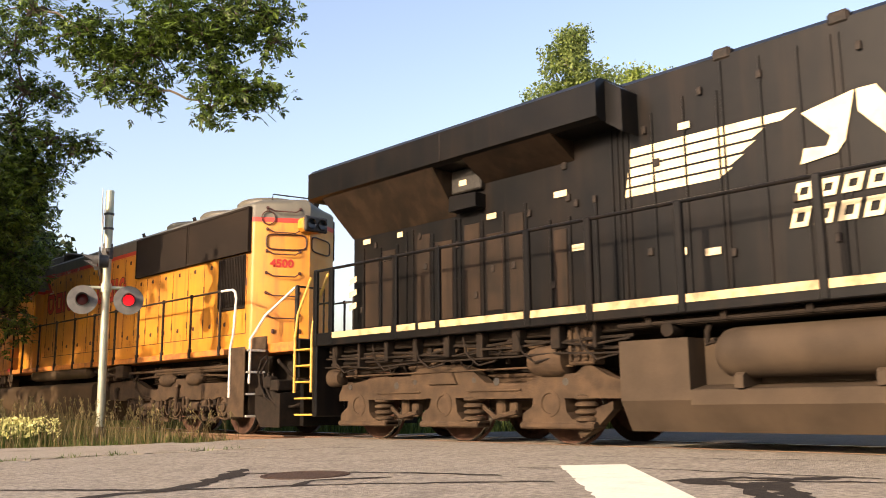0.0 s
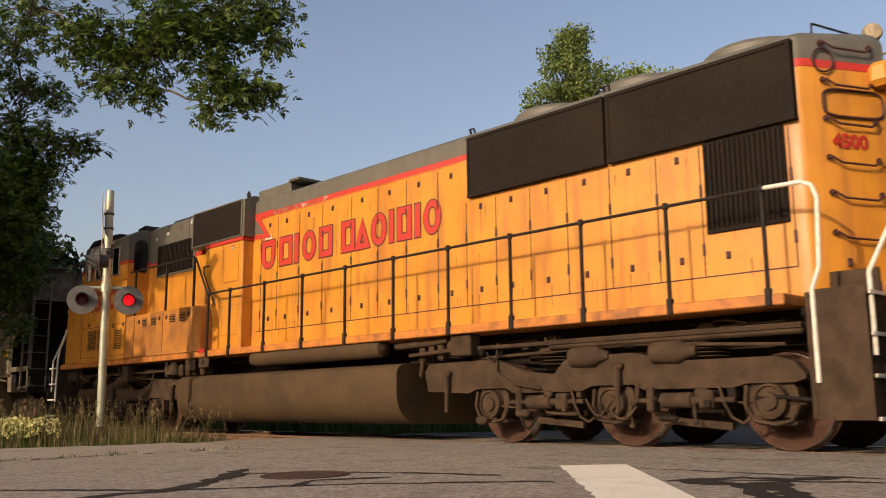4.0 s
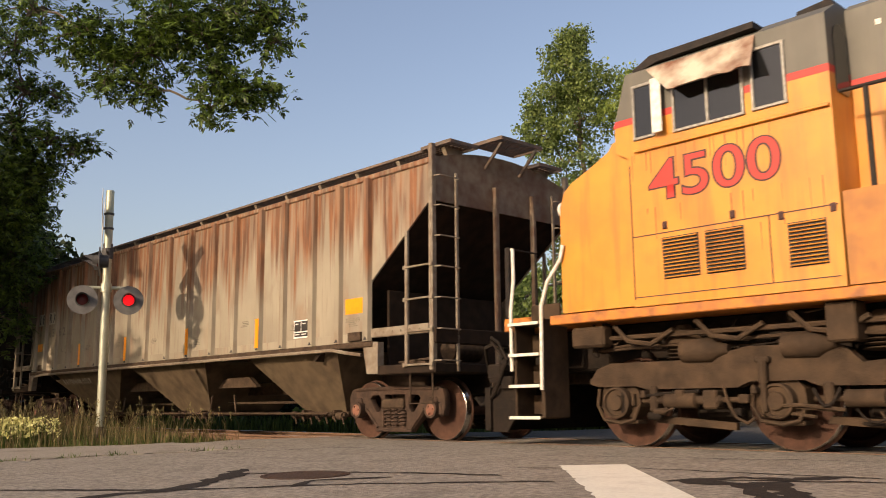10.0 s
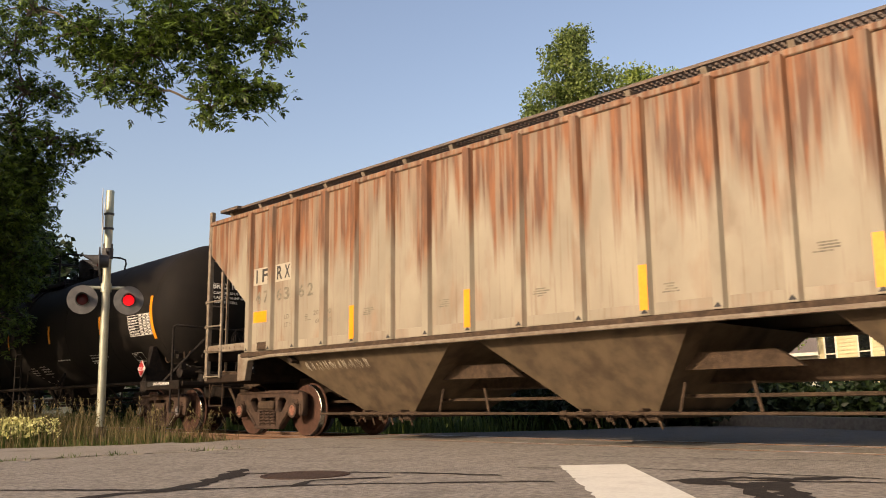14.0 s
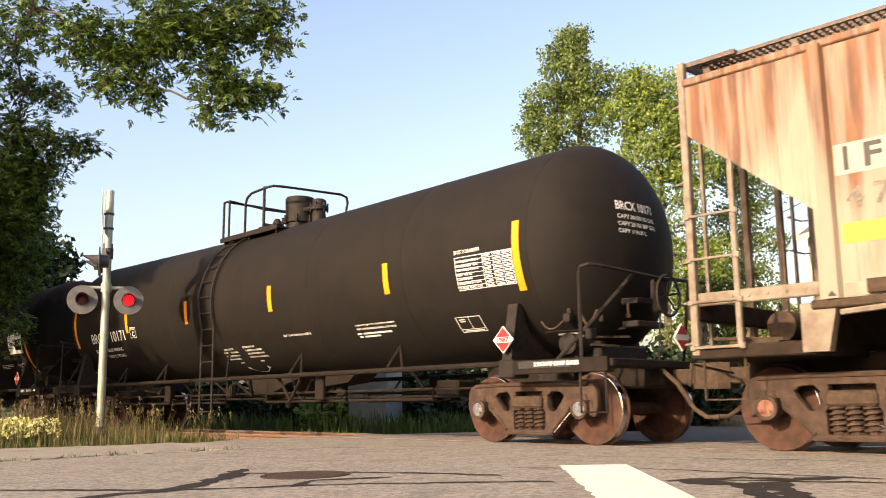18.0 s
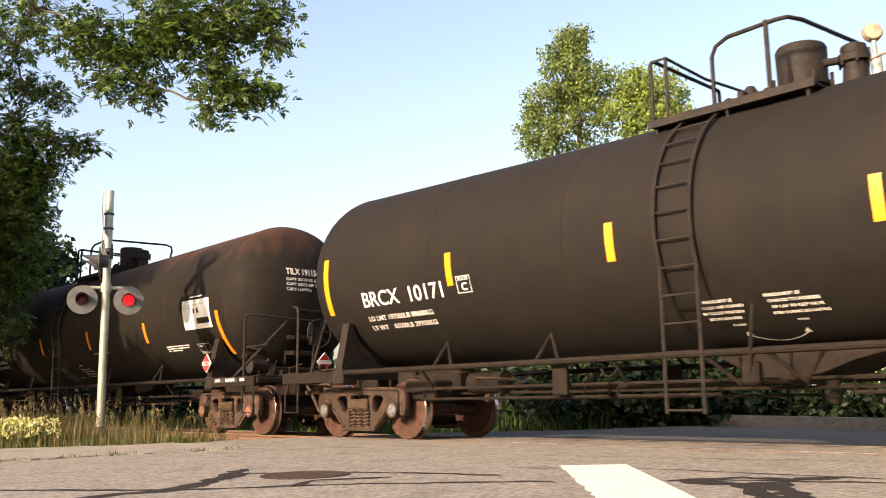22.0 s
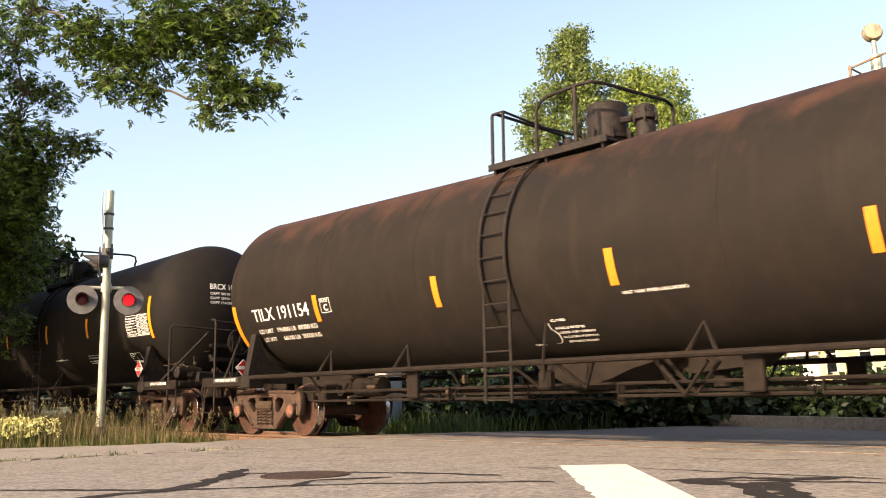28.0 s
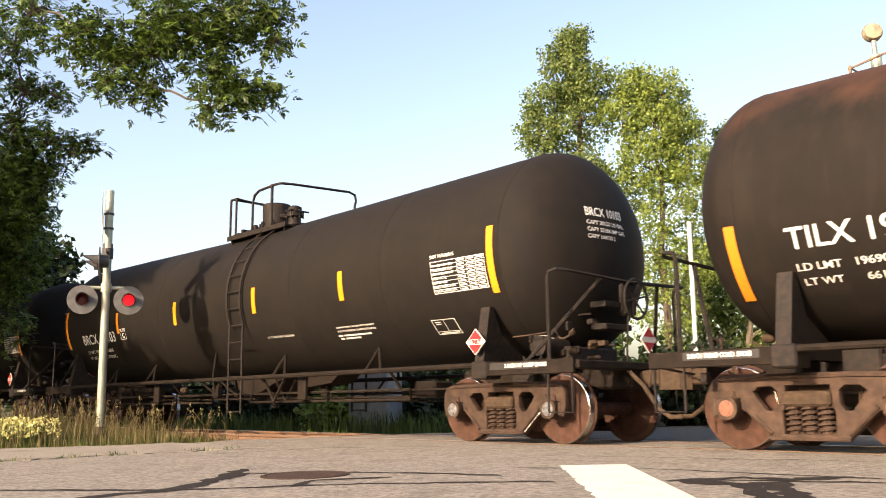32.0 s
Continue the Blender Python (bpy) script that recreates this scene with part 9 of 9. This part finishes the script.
def crossing_signal(base, lean, label, low, yaw, lamps):
    """Mast with crossbuck, a pair of lamps to the road and a pair to the side street."""
    sig = thing("crossing_signal", label, "crossing signal", "crossing signals", at=pose(*base, *lean))
    s = Shape()
    s.tube([(0, 0, 0.3), (0, 0, 4.77)], 0.075, 20)
    s.lathe([(4.77, 0.078), (4.8, 0.07), (4.81, 0.01)], (0, 0, 0), "z", 20)
    part("mast", s, POLEMETAL, sig, "dull aluminium mast", smooth=True)
    s = Shape()
    s.lathe([(-0.15, 0.14), (0.2, 0.13), (0.24, 0.11), (0.36, 0.1)], (0, 0, 0), "z", 20)
    part("mast_base", s, STUMP, sig, "weathered brown mast footing", smooth=True)
    d = Vector((math.cos(radians(yaw)), math.sin(radians(yaw)), 0))      # the way that the crossbuck faces
    side = Vector((-d.y, d.x, 0))
    m = Matrix(((side.x, -d.x, 0, 0), (side.y, -d.y, 0, 0), (0, 0, 1, 0), (0, 0, 0, 1)))
    for k, a in enumerate((45, -45)):
        s = Shape()
        s.box(-0.67, 0.67, -0.105 - 0.02 * k, -0.095 - 0.02 * k, -0.115, 0.115, 0.003, m=Matrix.Translation(d * 0.0 + Vector((0, 0, 4.2))) @ m @ pose(0, 0, 0, 0, a, 0))
        part("crossbuck_blade", s, SIGNWHITE, sig, "white crossbuck blade")
    for z in (4.06, 4.34):
        s = Shape()
        s.lathe([(z - 0.02, 0.09), (z + 0.02, 0.09)], (0, 0, 0), "z", 16)
        s.box(-0.03, 0.03, -0.1, 0.0, z - 0.015, z + 0.015, m=m)
        part("clamp", s, SIGNALBLACK, sig)
    # upper pair, facing the road
    s = Shape()
    s.tube([side * -0.42 + Vector((0, 0, 3.59)), side * 0.42 + Vector((0, 0, 3.59))], 0.03, 8)
    s.lathe([(3.48, 0.1), (3.68, 0.1)], (0, 0, 0), "z", 16)
    part("cross_arm", s, SIGNALBLACK, sig)
    for k in (-1, 1):
        flasher(sig, side * 0.4 * k + d * 0.12 + Vector((0, 0, 3.38)), yaw, False)
    # lower pair, facing the side street
    f = Vector((math.cos(radians(low)), math.sin(radians(low)), 0))
    q = Vector((-f.y, f.x, 0))
    s = Shape()
    s.tube([q * -0.45 + Vector((0, 0, 2.93)), q * 0.45 + Vector((0, 0, 2.93))], 0.032, 8)
    s.lathe([(2.85, 0.1), (3.01, 0.1)], (0, 0, 0), "z", 16)
    part("cross_arm", s, POLEMETAL, sig)
    for k in (-1, 1):
        flasher(sig, q * 0.405 * k + f * 0.1 + Vector((0, 0, 2.69)), low, k == lamps)
    s = Shape()
    s.box(-0.05, 0.05, -0.09, 0.09, 3.56, 3.78, 0.02, m=m)
    part("junction_box", s, SIGNALBLACK, sig)
    return sig


crossing_signal((-16.612, -3.285, -0.1), (-0.05, 1.07, 0), "aluminium crossing signal with crossbuck and red flashers", -23.0, -114.0, 1)

# ---- tall signal mast with ladder beyond the track ----
mast = thing("signal_mast", "tall pale signal mast with ladder and platform", "signal mast", at=pose(-6.35, 8.35, -0.2, 0.8, -1.2, 0))
s = Shape()
s.tube([(0, 0, 0), (0, 0, 5.9)], 0.16, 20)
part("lower_pole", s, POLEMETAL, mast, smooth=True)
s = Shape()
s.tube([(0, 0, 5.9), (0, 0, 7.5)], 0.11, 18)
s.tube([(0, 0, 7.5), (0, 0, 7.85)], 0.05, 12)
part("upper_pole", s, POLEMETAL, mast, smooth=True)
s = Shape()
s.lathe([(5.75, 0.19), (5.95, 0.19), (5.98, 0.12)], (0, 0, 0), "z", 18)
part("collar", s, SIGNALBLACK, mast)
s = Shape()
s.lathe([(-0.12, 0.03), (-0.1, 0.16), (0.0, 0.2), (0.05, 0.2), (0.06, 0.17), (0.03, 0.15), (0.03, 0.01)], (0, 0, 0), "y", 24)
part("bell", s, BRASS, mast, "bronze-coloured round bell", smooth=True, at=pose(0, 0, 8.0, 0, 0, 35))
s = Shape()
s.box(-0.5, 0.5, -0.35, 0.45, 6.28, 6.33, 0.01)
part("platform", s, HOPPERSILL, mast)
for x, y in ((-0.42, -0.3), (0.45, -0.3), (-0.42, 0.4)):
    s = Shape()
    s.box(x - 0.03, x + 0.03, y - 0.02, y + 0.02, 6.3, 7.35, 0.006)
    part("platform_post", s, HOPPERSILL, mast)
s = Shape()
s.tube([(-0.45, -0.3, 7.28), (0.5, -0.3, 7.42)], 0.025, 8)
s.tube([(-0.42, 0.4, 7.3), (-0.42, -0.3, 7.3)], 0.02, 8)
part("platform_rail", s, HOPPERSILL, mast)
for z, y in ((7.0, -0.12), (7.0, 0.2), (6.1, -0.15)):
    s = Shape()
    s.lathe([(-0.1, 0.02), (-0.08, 0.09), (0.1, 0.1), (0.12, 0.03)], (-0.15, y, z), "y", 14)
    part("insulator", s, BRASS, mast)
s = Shape()
for x in (-0.42, -0.12):
    s.box(x - 0.025, x + 0.025, -0.32, -0.28, 0.4, 6.3, 0.006)
part("ladder_stile", s, HOPPERSILL, mast)
for k in range(18):
    s = Shape()
    s.tube([(-0.42, -0.3, 0.7 + 0.31 * k), (-0.02, -0.3, 0.7 + 0.31 * k)], 0.012, 6)
    part("ladder_rung", s, HOPPERSILL, mast)
s = Shape()
s.tube([(-0.75, -0.35, 3.55), (0.4, 0.1, 3.6)], 0.035, 8)
part("cross_arm", s, SIGNALBLACK, mast)
flasher(mast, Vector((-0.72, -0.35, 3.27)), -45.0, False)
flasher(mast, Vector((0.3, 0.2, 3.27)), -45.0, False)

# white post further along
s = Shape()
s.tube([(-12.75, 11.0, -0.2), (-12.62, 10.92, 5.1)], 0.06, 14)
single("post", s, SIGNWHITE, "slim white post beyond the track", "post", smooth=True)
# relay cabinet
cab = thing("relay_cabinet", "grey metal relay cabinet on a concrete footing", "cabinet", at=pose(-17.9, 4.3, height(4.3) - 0.1, 0, 0, 18))
s = Shape()
s.box(-0.65, 0.65, -0.4, 0.4, 0.0, 0.18, 0.02)
part("footing", s, CONCRETE, cab)
s = Shape()
s.box(-0.6, 0.6, -0.35, 0.35, 0.18, 1.6, 0.03)
body = part("body", s, CABINETGREY, cab)
for x0, x1 in ((-0.57, -0.01), (0.01, 0.57)):
    s = Shape()
    s.box(x0, x1, -0.365, -0.35, 0.22, 1.52, 0.008)
    d = part("door", s, CABINETGREY, cab)
    s = Shape()
    s.box((x0 + x1) / 2 + 0.18, (x0 + x1) / 2 + 0.22, -0.39, -0.365, 0.8, 0.98, 0.008)
    part("handle", s, SIGNALBLACK, d)
s = Shape()
s.slab([(-0.64, 1.6), (0.64, 1.6), (0.64, 1.64), (0, 1.7), (-0.64, 1.64)], -0.4, 0.4)
part("roof", s, CABINETGREY, cab)
# pipe fence
a, b = Vector((-12.3, 10.6)), Vector((-10.0, 13.7))
d = (b - a)
fence = thing("pipe_fence", "grey metal pipe fence beside the far pavement", "fence")
for k in range(4):
    p = a + d * k
    s = Shape()
    s.tube([(p.x, p.y, -0.3), (p.x, p.y, 0.68)], 0.035, 10)
    part("fence_post", s, POLEMETAL, fence, smooth=True)
    q = p + d
    for z in (0.66, 0.38):
        s = Shape()
        s.tube([(p.x, p.y, z), (q.x, q.y, z)], 0.025, 8)
        part("fence_rail", s, POLEMETAL, fence, smooth=True)
# low concrete kerb wall
s = Shape()
p, q = Vector((-13.2, 9.6)), Vector((-4.2, 6.0))
n = Vector((-(q - p).y, (q - p).x)).normalized() * 0.2
s.slab([(p.x, p.y), (q.x, q.y), (q.x + n.x, q.y + n.y), (p.x + n.x, p.y + n.y)], -0.4, 0.07, "z")
single("kerb_wall", s, CONCRETE, "low weathered concrete kerb wall", "kerb", kind="structure")

# ---- yellow house ----
def house(corner, along, length, depth, eave, label, wallmat, rows):
    """corner: foot of the wall's left end; along: its direction; rows: windows as (distance, sill, width, height)."""
    ang = math.degrees(math.atan2(along[1], along[0]))
    h = thing("house", label, "house", at=pose(corner[0], corner[1], -0.2, 0, 0, ang))
    s = Shape()
    s.box(0, length, 0.02, depth, 0, eave)
    s.slab([(0.02, eave), (depth, eave), (depth / 2, eave + depth * 0.36)], 0, length, "x")
    wall = part("wall", s, wallmat, h)
    n = int(eave / 0.15)
    for k in range(n):
        s = Shape()
        z = eave * k / n
        s.add([(0, 0.018, z + eave / n), (length, 0.018, z + eave / n), (length, -0.012, z), (0, -0.012, z), (0, 0.018, z), (length, 0.018, z)], [(0, 1, 2, 3), (3, 2, 5, 4)])
        part("clapboard", s, wallmat, wall)
    s = Shape()
    y0, z0 = -0.5, eave - 0.15
    s.slab([(y0, z0), (y0, z0 + 0.14), (depth / 2, eave + depth * 0.36 + 0.25), (depth + 0.5, z0 + 0.14), (depth + 0.5, z0), (depth / 2, eave + depth * 0.36 + 0.1)], -0.4, length + 0.4, "x")
    roof = part("roof", s, ROOFING, h)
    s = Shape()
    s.box(-0.42, length + 0.42, -0.53, -0.47, eave - 0.2, eave + 0.03, 0.01)
    part("gutter", s, TRIMPAINT, roof)
    for x in (-0.02, length - 0.08):
        s = Shape()
        s.box(x, x + 0.1, -0.03, 0.05, 0, eave - 0.1, 0.005)
        part("corner_board", s, TRIMPAINT, h)
    for x, z, w, hh in rows:
        s = Shape()
        for a, b, c, e in ((x - 0.09, x, z - 0.09, z + hh + 0.09), (x + w, x + w + 0.09, z - 0.09, z + hh + 0.09), (x, x + w, z + hh, z + hh + 0.09), (x, x + w, z - 0.09, z), (x, x + w, z + hh / 2 - 0.03, z + hh / 2 + 0.03)):
            s.box(a, b, -0.05, 0.02, c, e, 0.005)
        win = part("window", s, TRIMPAINT, h)
        s = Shape()
        s.box(x, x + w, -0.022, -0.016, z, z + hh)
        part("pane", s, GLASS, win)
    return h


house((-17.35, 28.75), (4.6, -3.75), 13.0, 8.0, 7.4, "pale yellow clapboard house with dark windows", CLAPBOARD, [(0.7, 4.9, 0.85, 1.5), (3.4, 4.9, 0.85, 1.5), (6.5, 4.9, 0.85, 1.5), (9.5, 4.9, 0.85, 1.5), (0.7, 1.4, 0.85, 1.5), (3.4, 1.4, 0.85, 1.5), (6.5, 1.4, 0.85, 1.5)])
house((-31.0, 52.0), (9.0, -4.0), 14.0, 8.0, 3.0, "low cream house behind the trees", TRIMPAINT, [(2.0, 1.0, 1.0, 1.2), (5.0, 1.0, 1.0, 1.2), (9.0, 1.0, 1.0, 1.2)])
# overhead wire on two poles
s = Shape()
p, q = Vector((-30.0, 32.0, 6.6)), Vector((-2.0, 12.0, 8.3))
s.tube([p.lerp(q, k / 16) - Vector((0, 0, 0.55 * math.sin(math.pi * k / 16))) for k in range(17)], 0.018, 5)
wire = thing("utility_line", "black overhead wire on two wooden poles", "utility line")
part("wire", s, BLACKIRON, wire)
for p0 in (p, q):
    s = Shape()
    s.tube([(p0.x, p0.y, -0.3), (p0.x, p0.y, p0.z + 0.3)], 0.13, 12, True, 0.1)
    part("pole", s, BARK, wire)

# ---- distance: woods all round the place, part of them an unseen sky screen ----
rr = random.Random(91)
s = Shape()
tips = []
for k in range(900):
    a = 2 * math.pi * k / 900 + rr.gauss(0, 0.01)
    d = rr.uniform(110, 170)
    tips.append((Vector((d * math.cos(a), d * math.sin(a), rr.uniform(0.5, 7.5))), 1.6))
for k in range(1500):
    # taller unseen trees added behind the camera to cut down sky light
    a = radians(172 + 268 * k / 1500) + rr.gauss(0, 0.02)
    d = rr.uniform(58, 72)
    tips.append((Vector((d * math.cos(a), -10 + d * math.sin(a), rr.random() ** 0.8 * (12 + 2.5 * math.sin(a * 9) + 1.5 * math.sin(a * 23)))), 1.8))
leaf_cloud(s, tips, 12, 1.8, 1.2, rr, slim=0.5)
single("far_woods", s, LEAFDARK, "distant dark green woods plus an unseen sky screen behind the camera", "woods", kind="stuff")
# ---- the train ----
ROWS = ["TANK QUALIFICATION", "THICKNESS TEST", "SERVICE EQUIPMENT", "PRD: VALVE", "LINING", "88.B.2 INSPECTION", "STUB SILL INSPECTION"]
GRID = [(0, k / 8 - 0.008, 1, k / 8 + 0.008) for k in range(1, 8)] + [(c - 0.004, 0, c + 0.004, 1) for c in (0.5, 0.68, 0.84)]
for k in range(8):
    for c in (0.52, 0.7, 0.86):
        GRID.append((c, k / 8 + 0.035, c + 0.11, k / 8 + 0.09))


def test_table(x, z, w, h):
    """The words in the first column of the test table, and its heading."""
    return [(t, x + 0.025, z + h * (6.3 - k) / 8, w * (0.4 if len(t) > 12 else 0.26), 0.042) for k, t in enumerate(ROWS)] + [("DOT 111A100W1", x, z + h + 0.03, w * 0.45, 0.055)]


LUBE = [(0.5, 0.22, 0.52, 1), (0, 0.19, 1, 0.23), (0.12, 0.8, 0.36, 0.86), (0.14, 0.68, 0.34, 0.74), (0.12, 0.06, 0.9, 0.14)]
SECURITY = [("COMPANY SUBJECT TO A SECURITY AGREEMENT", 3.6, 1.79, 0.98, 0.035), ("FILED WITH THE SURFACE TRANSPORTATION BOARD", 3.6, 1.735, 0.98, 0.035)]
NOTES = [("HANDLE MUST BE", -0.74, 1.62, 0.36, 0.042), ("CLOSED AND CHAINED", -0.8, 1.56, 0.53, 0.042), ("IN CLOSED POSITION", -0.8, 1.5, 0.5, 0.042), ("BEFORE LOADING", -0.76, 1.44, 0.4, 0.042),
         ("HANDLE MUST BE", 0.0, 1.635, 0.4, 0.042), ("CHANGED TO UNDERSIDE", 0.02, 1.575, 0.57, 0.042), ("OF CAR TO KEEP VALVE", 0.04, 1.515, 0.56, 0.042), ("OPEN DURING UNLOADING", 0.02, 1.455, 0.62, 0.042),
         ("CLOSED", -0.52, 1.37, 0.16, 0.035), ("OPEN", 0.24, 1.38, 0.12, 0.035)]
BRCX = {
    "label": "matt dark brown-black tank car with yellow strips", "paint": TANKPAINT, "cap": CAPBLUE, "ladder": -1.08, "foot": 0.4, "dome": 0.1, "shift": 0.16, "stripe": YELLOW, "ink": WHITE,
    "stripes": [(7.27, 2.013, 0.955), (4.565, 2.215, 0.48), (1.3, 2.212, 0.465), (-1.83, 2.206, 0.475), (-4.645, 2.203, 0.475), (-7.57, 2.005, 0.945)],
    "words": [("BRCX  10171", -6.61, 2.06, 1.85, 0.245), ("LD LMT 197500LB 89600KG", -6.61, 1.848, 1.51, 0.085), ("LT WT    65500LB 29700KG", -6.62, 1.71, 1.51, 0.085), ("VENT TANK WHEN UNLOADING", 1.5, 1.752, 0.84, 0.042)],
    "bars": [(3.55, 1.6, 0.9, 0.12, [[(0.0, 0.12), (0.17, 0.95)], [(0.02, 0.12), (0.17, 0.6)]]), (7.5, 1.32, 0.38, 0.26, [[(0, 0.9)], [(0.1, 1)], [(0.1, 0.9)], [(0.2, 0.9)]])],
    "arrow": True,
    "panels": [], "frames": [(6.18, 2.112, 1.09, 0.478, GRID), (5.88, 1.56, 0.49, 0.28, LUBE), (-4.45, 2.08, 0.28, 0.25, [])],
    "small": test_table(6.18, 2.112, 1.09, 0.478) + [("PLATE", -4.41, 2.255, 0.2, 0.05), ("C", -4.36, 2.11, 0.11, 0.12)] + NOTES + SECURITY,
    "notice": [("2 INCH HF COMP SHOES", 7.62, 0.72)],
    "end": [("BRCX 10171", 0.68, 0.13), ("CAPY 30150 US GAL", 0.7, 0.06), ("CAPY 25106 IMP GAL", 0.72, 0.06), ("CAPY 114130 L", 0.5, 0.06)],
}
BRCX2 = dict(BRCX, dome=-0.25, shift=1.3, ladder=0.5, arrow=False, small=[w for w in BRCX["small"] if w not in NOTES], stripes=[(7.3, 2.03, 0.94), (3.92, 2.22, 0.48), (1.27, 2.22, 0.48), (-1.8, 2.22, 0.48), (-4.62, 2.22, 0.48), (-7.6, 2.0, 0.97)],
             words=[("BRCX  10103", *BRCX["words"][0][1:])] + BRCX["words"][1:], end=[("BRCX 10103", 0.68, 0.13)] + BRCX["end"][1:])
TILX = dict(BRCX, label="rust-stained dark tank car with orange strips", paint=RUSTYTANK, cap=CAPRED, ladder=-1.07, foot=0.54, stripe=ORANGE, dome=0.04, shift=0.25, arrow=False,
            stripes=[(7.205, 1.56, 0.975), (4.03, 1.932, 0.465), (0.95, 1.932, 0.462), (-2.165, 1.932, 0.462), (-5.145, 1.94, 0.465), (-7.75, 1.615, 0.895)],
            words=[("TILX 191154", -7.07, 2.062, 1.78, 0.24), ("LD LMT   196900 LB  89300 KG", -7.03, 1.85, 1.83, 0.088), ("LT WT      66100 LB  30000 KG", -7.0, 1.708, 1.79, 0.088), ("VENT TANK WHEN UNLOADING", 1.08, 1.815, 0.9, 0.045)],
            panels=[(5.93, 2.09, 1.1, 0.6, [(0.5, 0.16, 0.94, 0.36), (0.4, 0.52, 0.46, 0.68), (0.54, 0.52, 0.6, 0.68), (0.05, 0.8, 0.9, 0.81), (0.05, 0.7, 0.36, 0.71)])],
            frames=[(6.13, 1.615, 0.48, 0.25, LUBE), (-4.94, 2.067, 0.28, 0.25, [])],
            bars=[(6.25, 2.7, 0.52, 0.05, [[(0.0, 0.3), (0.34, 0.6), (0.66, 1.0)]]), (4.83, 1.69, 0.98, 0.16, [[(0.0, 0.5), (0.53, 1.0)], [(0.0, 0.4), (0.43, 0.95)], [(0.0, 0.12), (0.2, 0.6)]])],
            small=[("PLATE", -4.9, 2.24, 0.2, 0.05), ("C", -4.85, 2.097, 0.11, 0.12), ("CLOSED", -0.18, 1.585, 0.25, 0.04), ("HANDLE MUST BE", -0.17, 1.49, 0.48, 0.042), ("LOCKED AND CHAINED", -0.17, 1.435, 0.6, 0.042), ("IN CLOSED POSITION", -0.14, 1.38, 0.56, 0.042), ("BEFORE LOADING", -0.1, 1.325, 0.47, 0.042), ("OPEN", -0.73, 1.31, 0.2, 0.04)],
            notice=[("2 INCH", 7.4, 0.18), ("TREAD COND.", 7.78, 0.34), ("SHOES", 8.3, 0.16)],
            end=[("TILX 191154", 0.68, 0.13), ("CAPY 30110 US GAL", 0.7, 0.06), ("CAPY 25073 IMP GAL", 0.72, 0.06), ("CAPY 113979 L", 0.5, 0.06)])

TRAIN = [tank_car(-63.39, False, BRCX), tank_car(-81.83, True, TILX), tank_car(-100.42, False, BRCX2), tank_car(-118.9, False, BRCX2)]
TRAIN.append(hopper_car(-44.78))
TRAIN.append(yellow_loco(-24.3))
TRAIN.append(black_loco(0.71))
# ---- what moves ----
ADVANCE = [(0.0, -0.63), (1.0, 2.16), (2.0, 4.95), (3.5, 9.14), (5.5, 14.68), (7.5, 20.08), (9.5, 25.4), (11.5, 30.8), (13.5, 36.19), (14.5, 38.86), (16.5, 44.2), (18.5, 49.52),
           (20.5, 54.85), (22.5, 60.1), (24.5, 65.29), (25.5, 67.9), (27.5, 73.12), (29.5, 78.31), (31.0, 82.155), (32.0, 84.71)]


def advance(t):
    """Metres that the train has gone at t seconds."""
    for (a, p), (b, q) in zip(ADVANCE, ADVANCE[1:]):
        if t <= b:
            return p + (q - p) * (t - a) / (b - a)
    return ADVANCE[-1][1]


def motions():
    for car, x0 in TRAIN:
        walk(car, [(t, pose(x0 + d, 0, 0, TILT, 0, 0)) for t, d in ADVANCE])
    for ob, x, r, offset in SPIN:
        # a wheel turns while its car is near; before and after it keeps its angle
        seen = [k * 0.2 for k in range(161) if -45 < offset + x + advance(k * 0.2) < 14]
        if not seen:
            continue
        times = sorted({0.0, 32.0, *(round(t, 1) for t in seen)})
        rows = [(t, pose(x, 0, r, 0, math.degrees(advance(min(max(t, seen[0]), seen[-1])) / r) % 360, 0)) for t in times]
        walk(ob, rows)


motions()
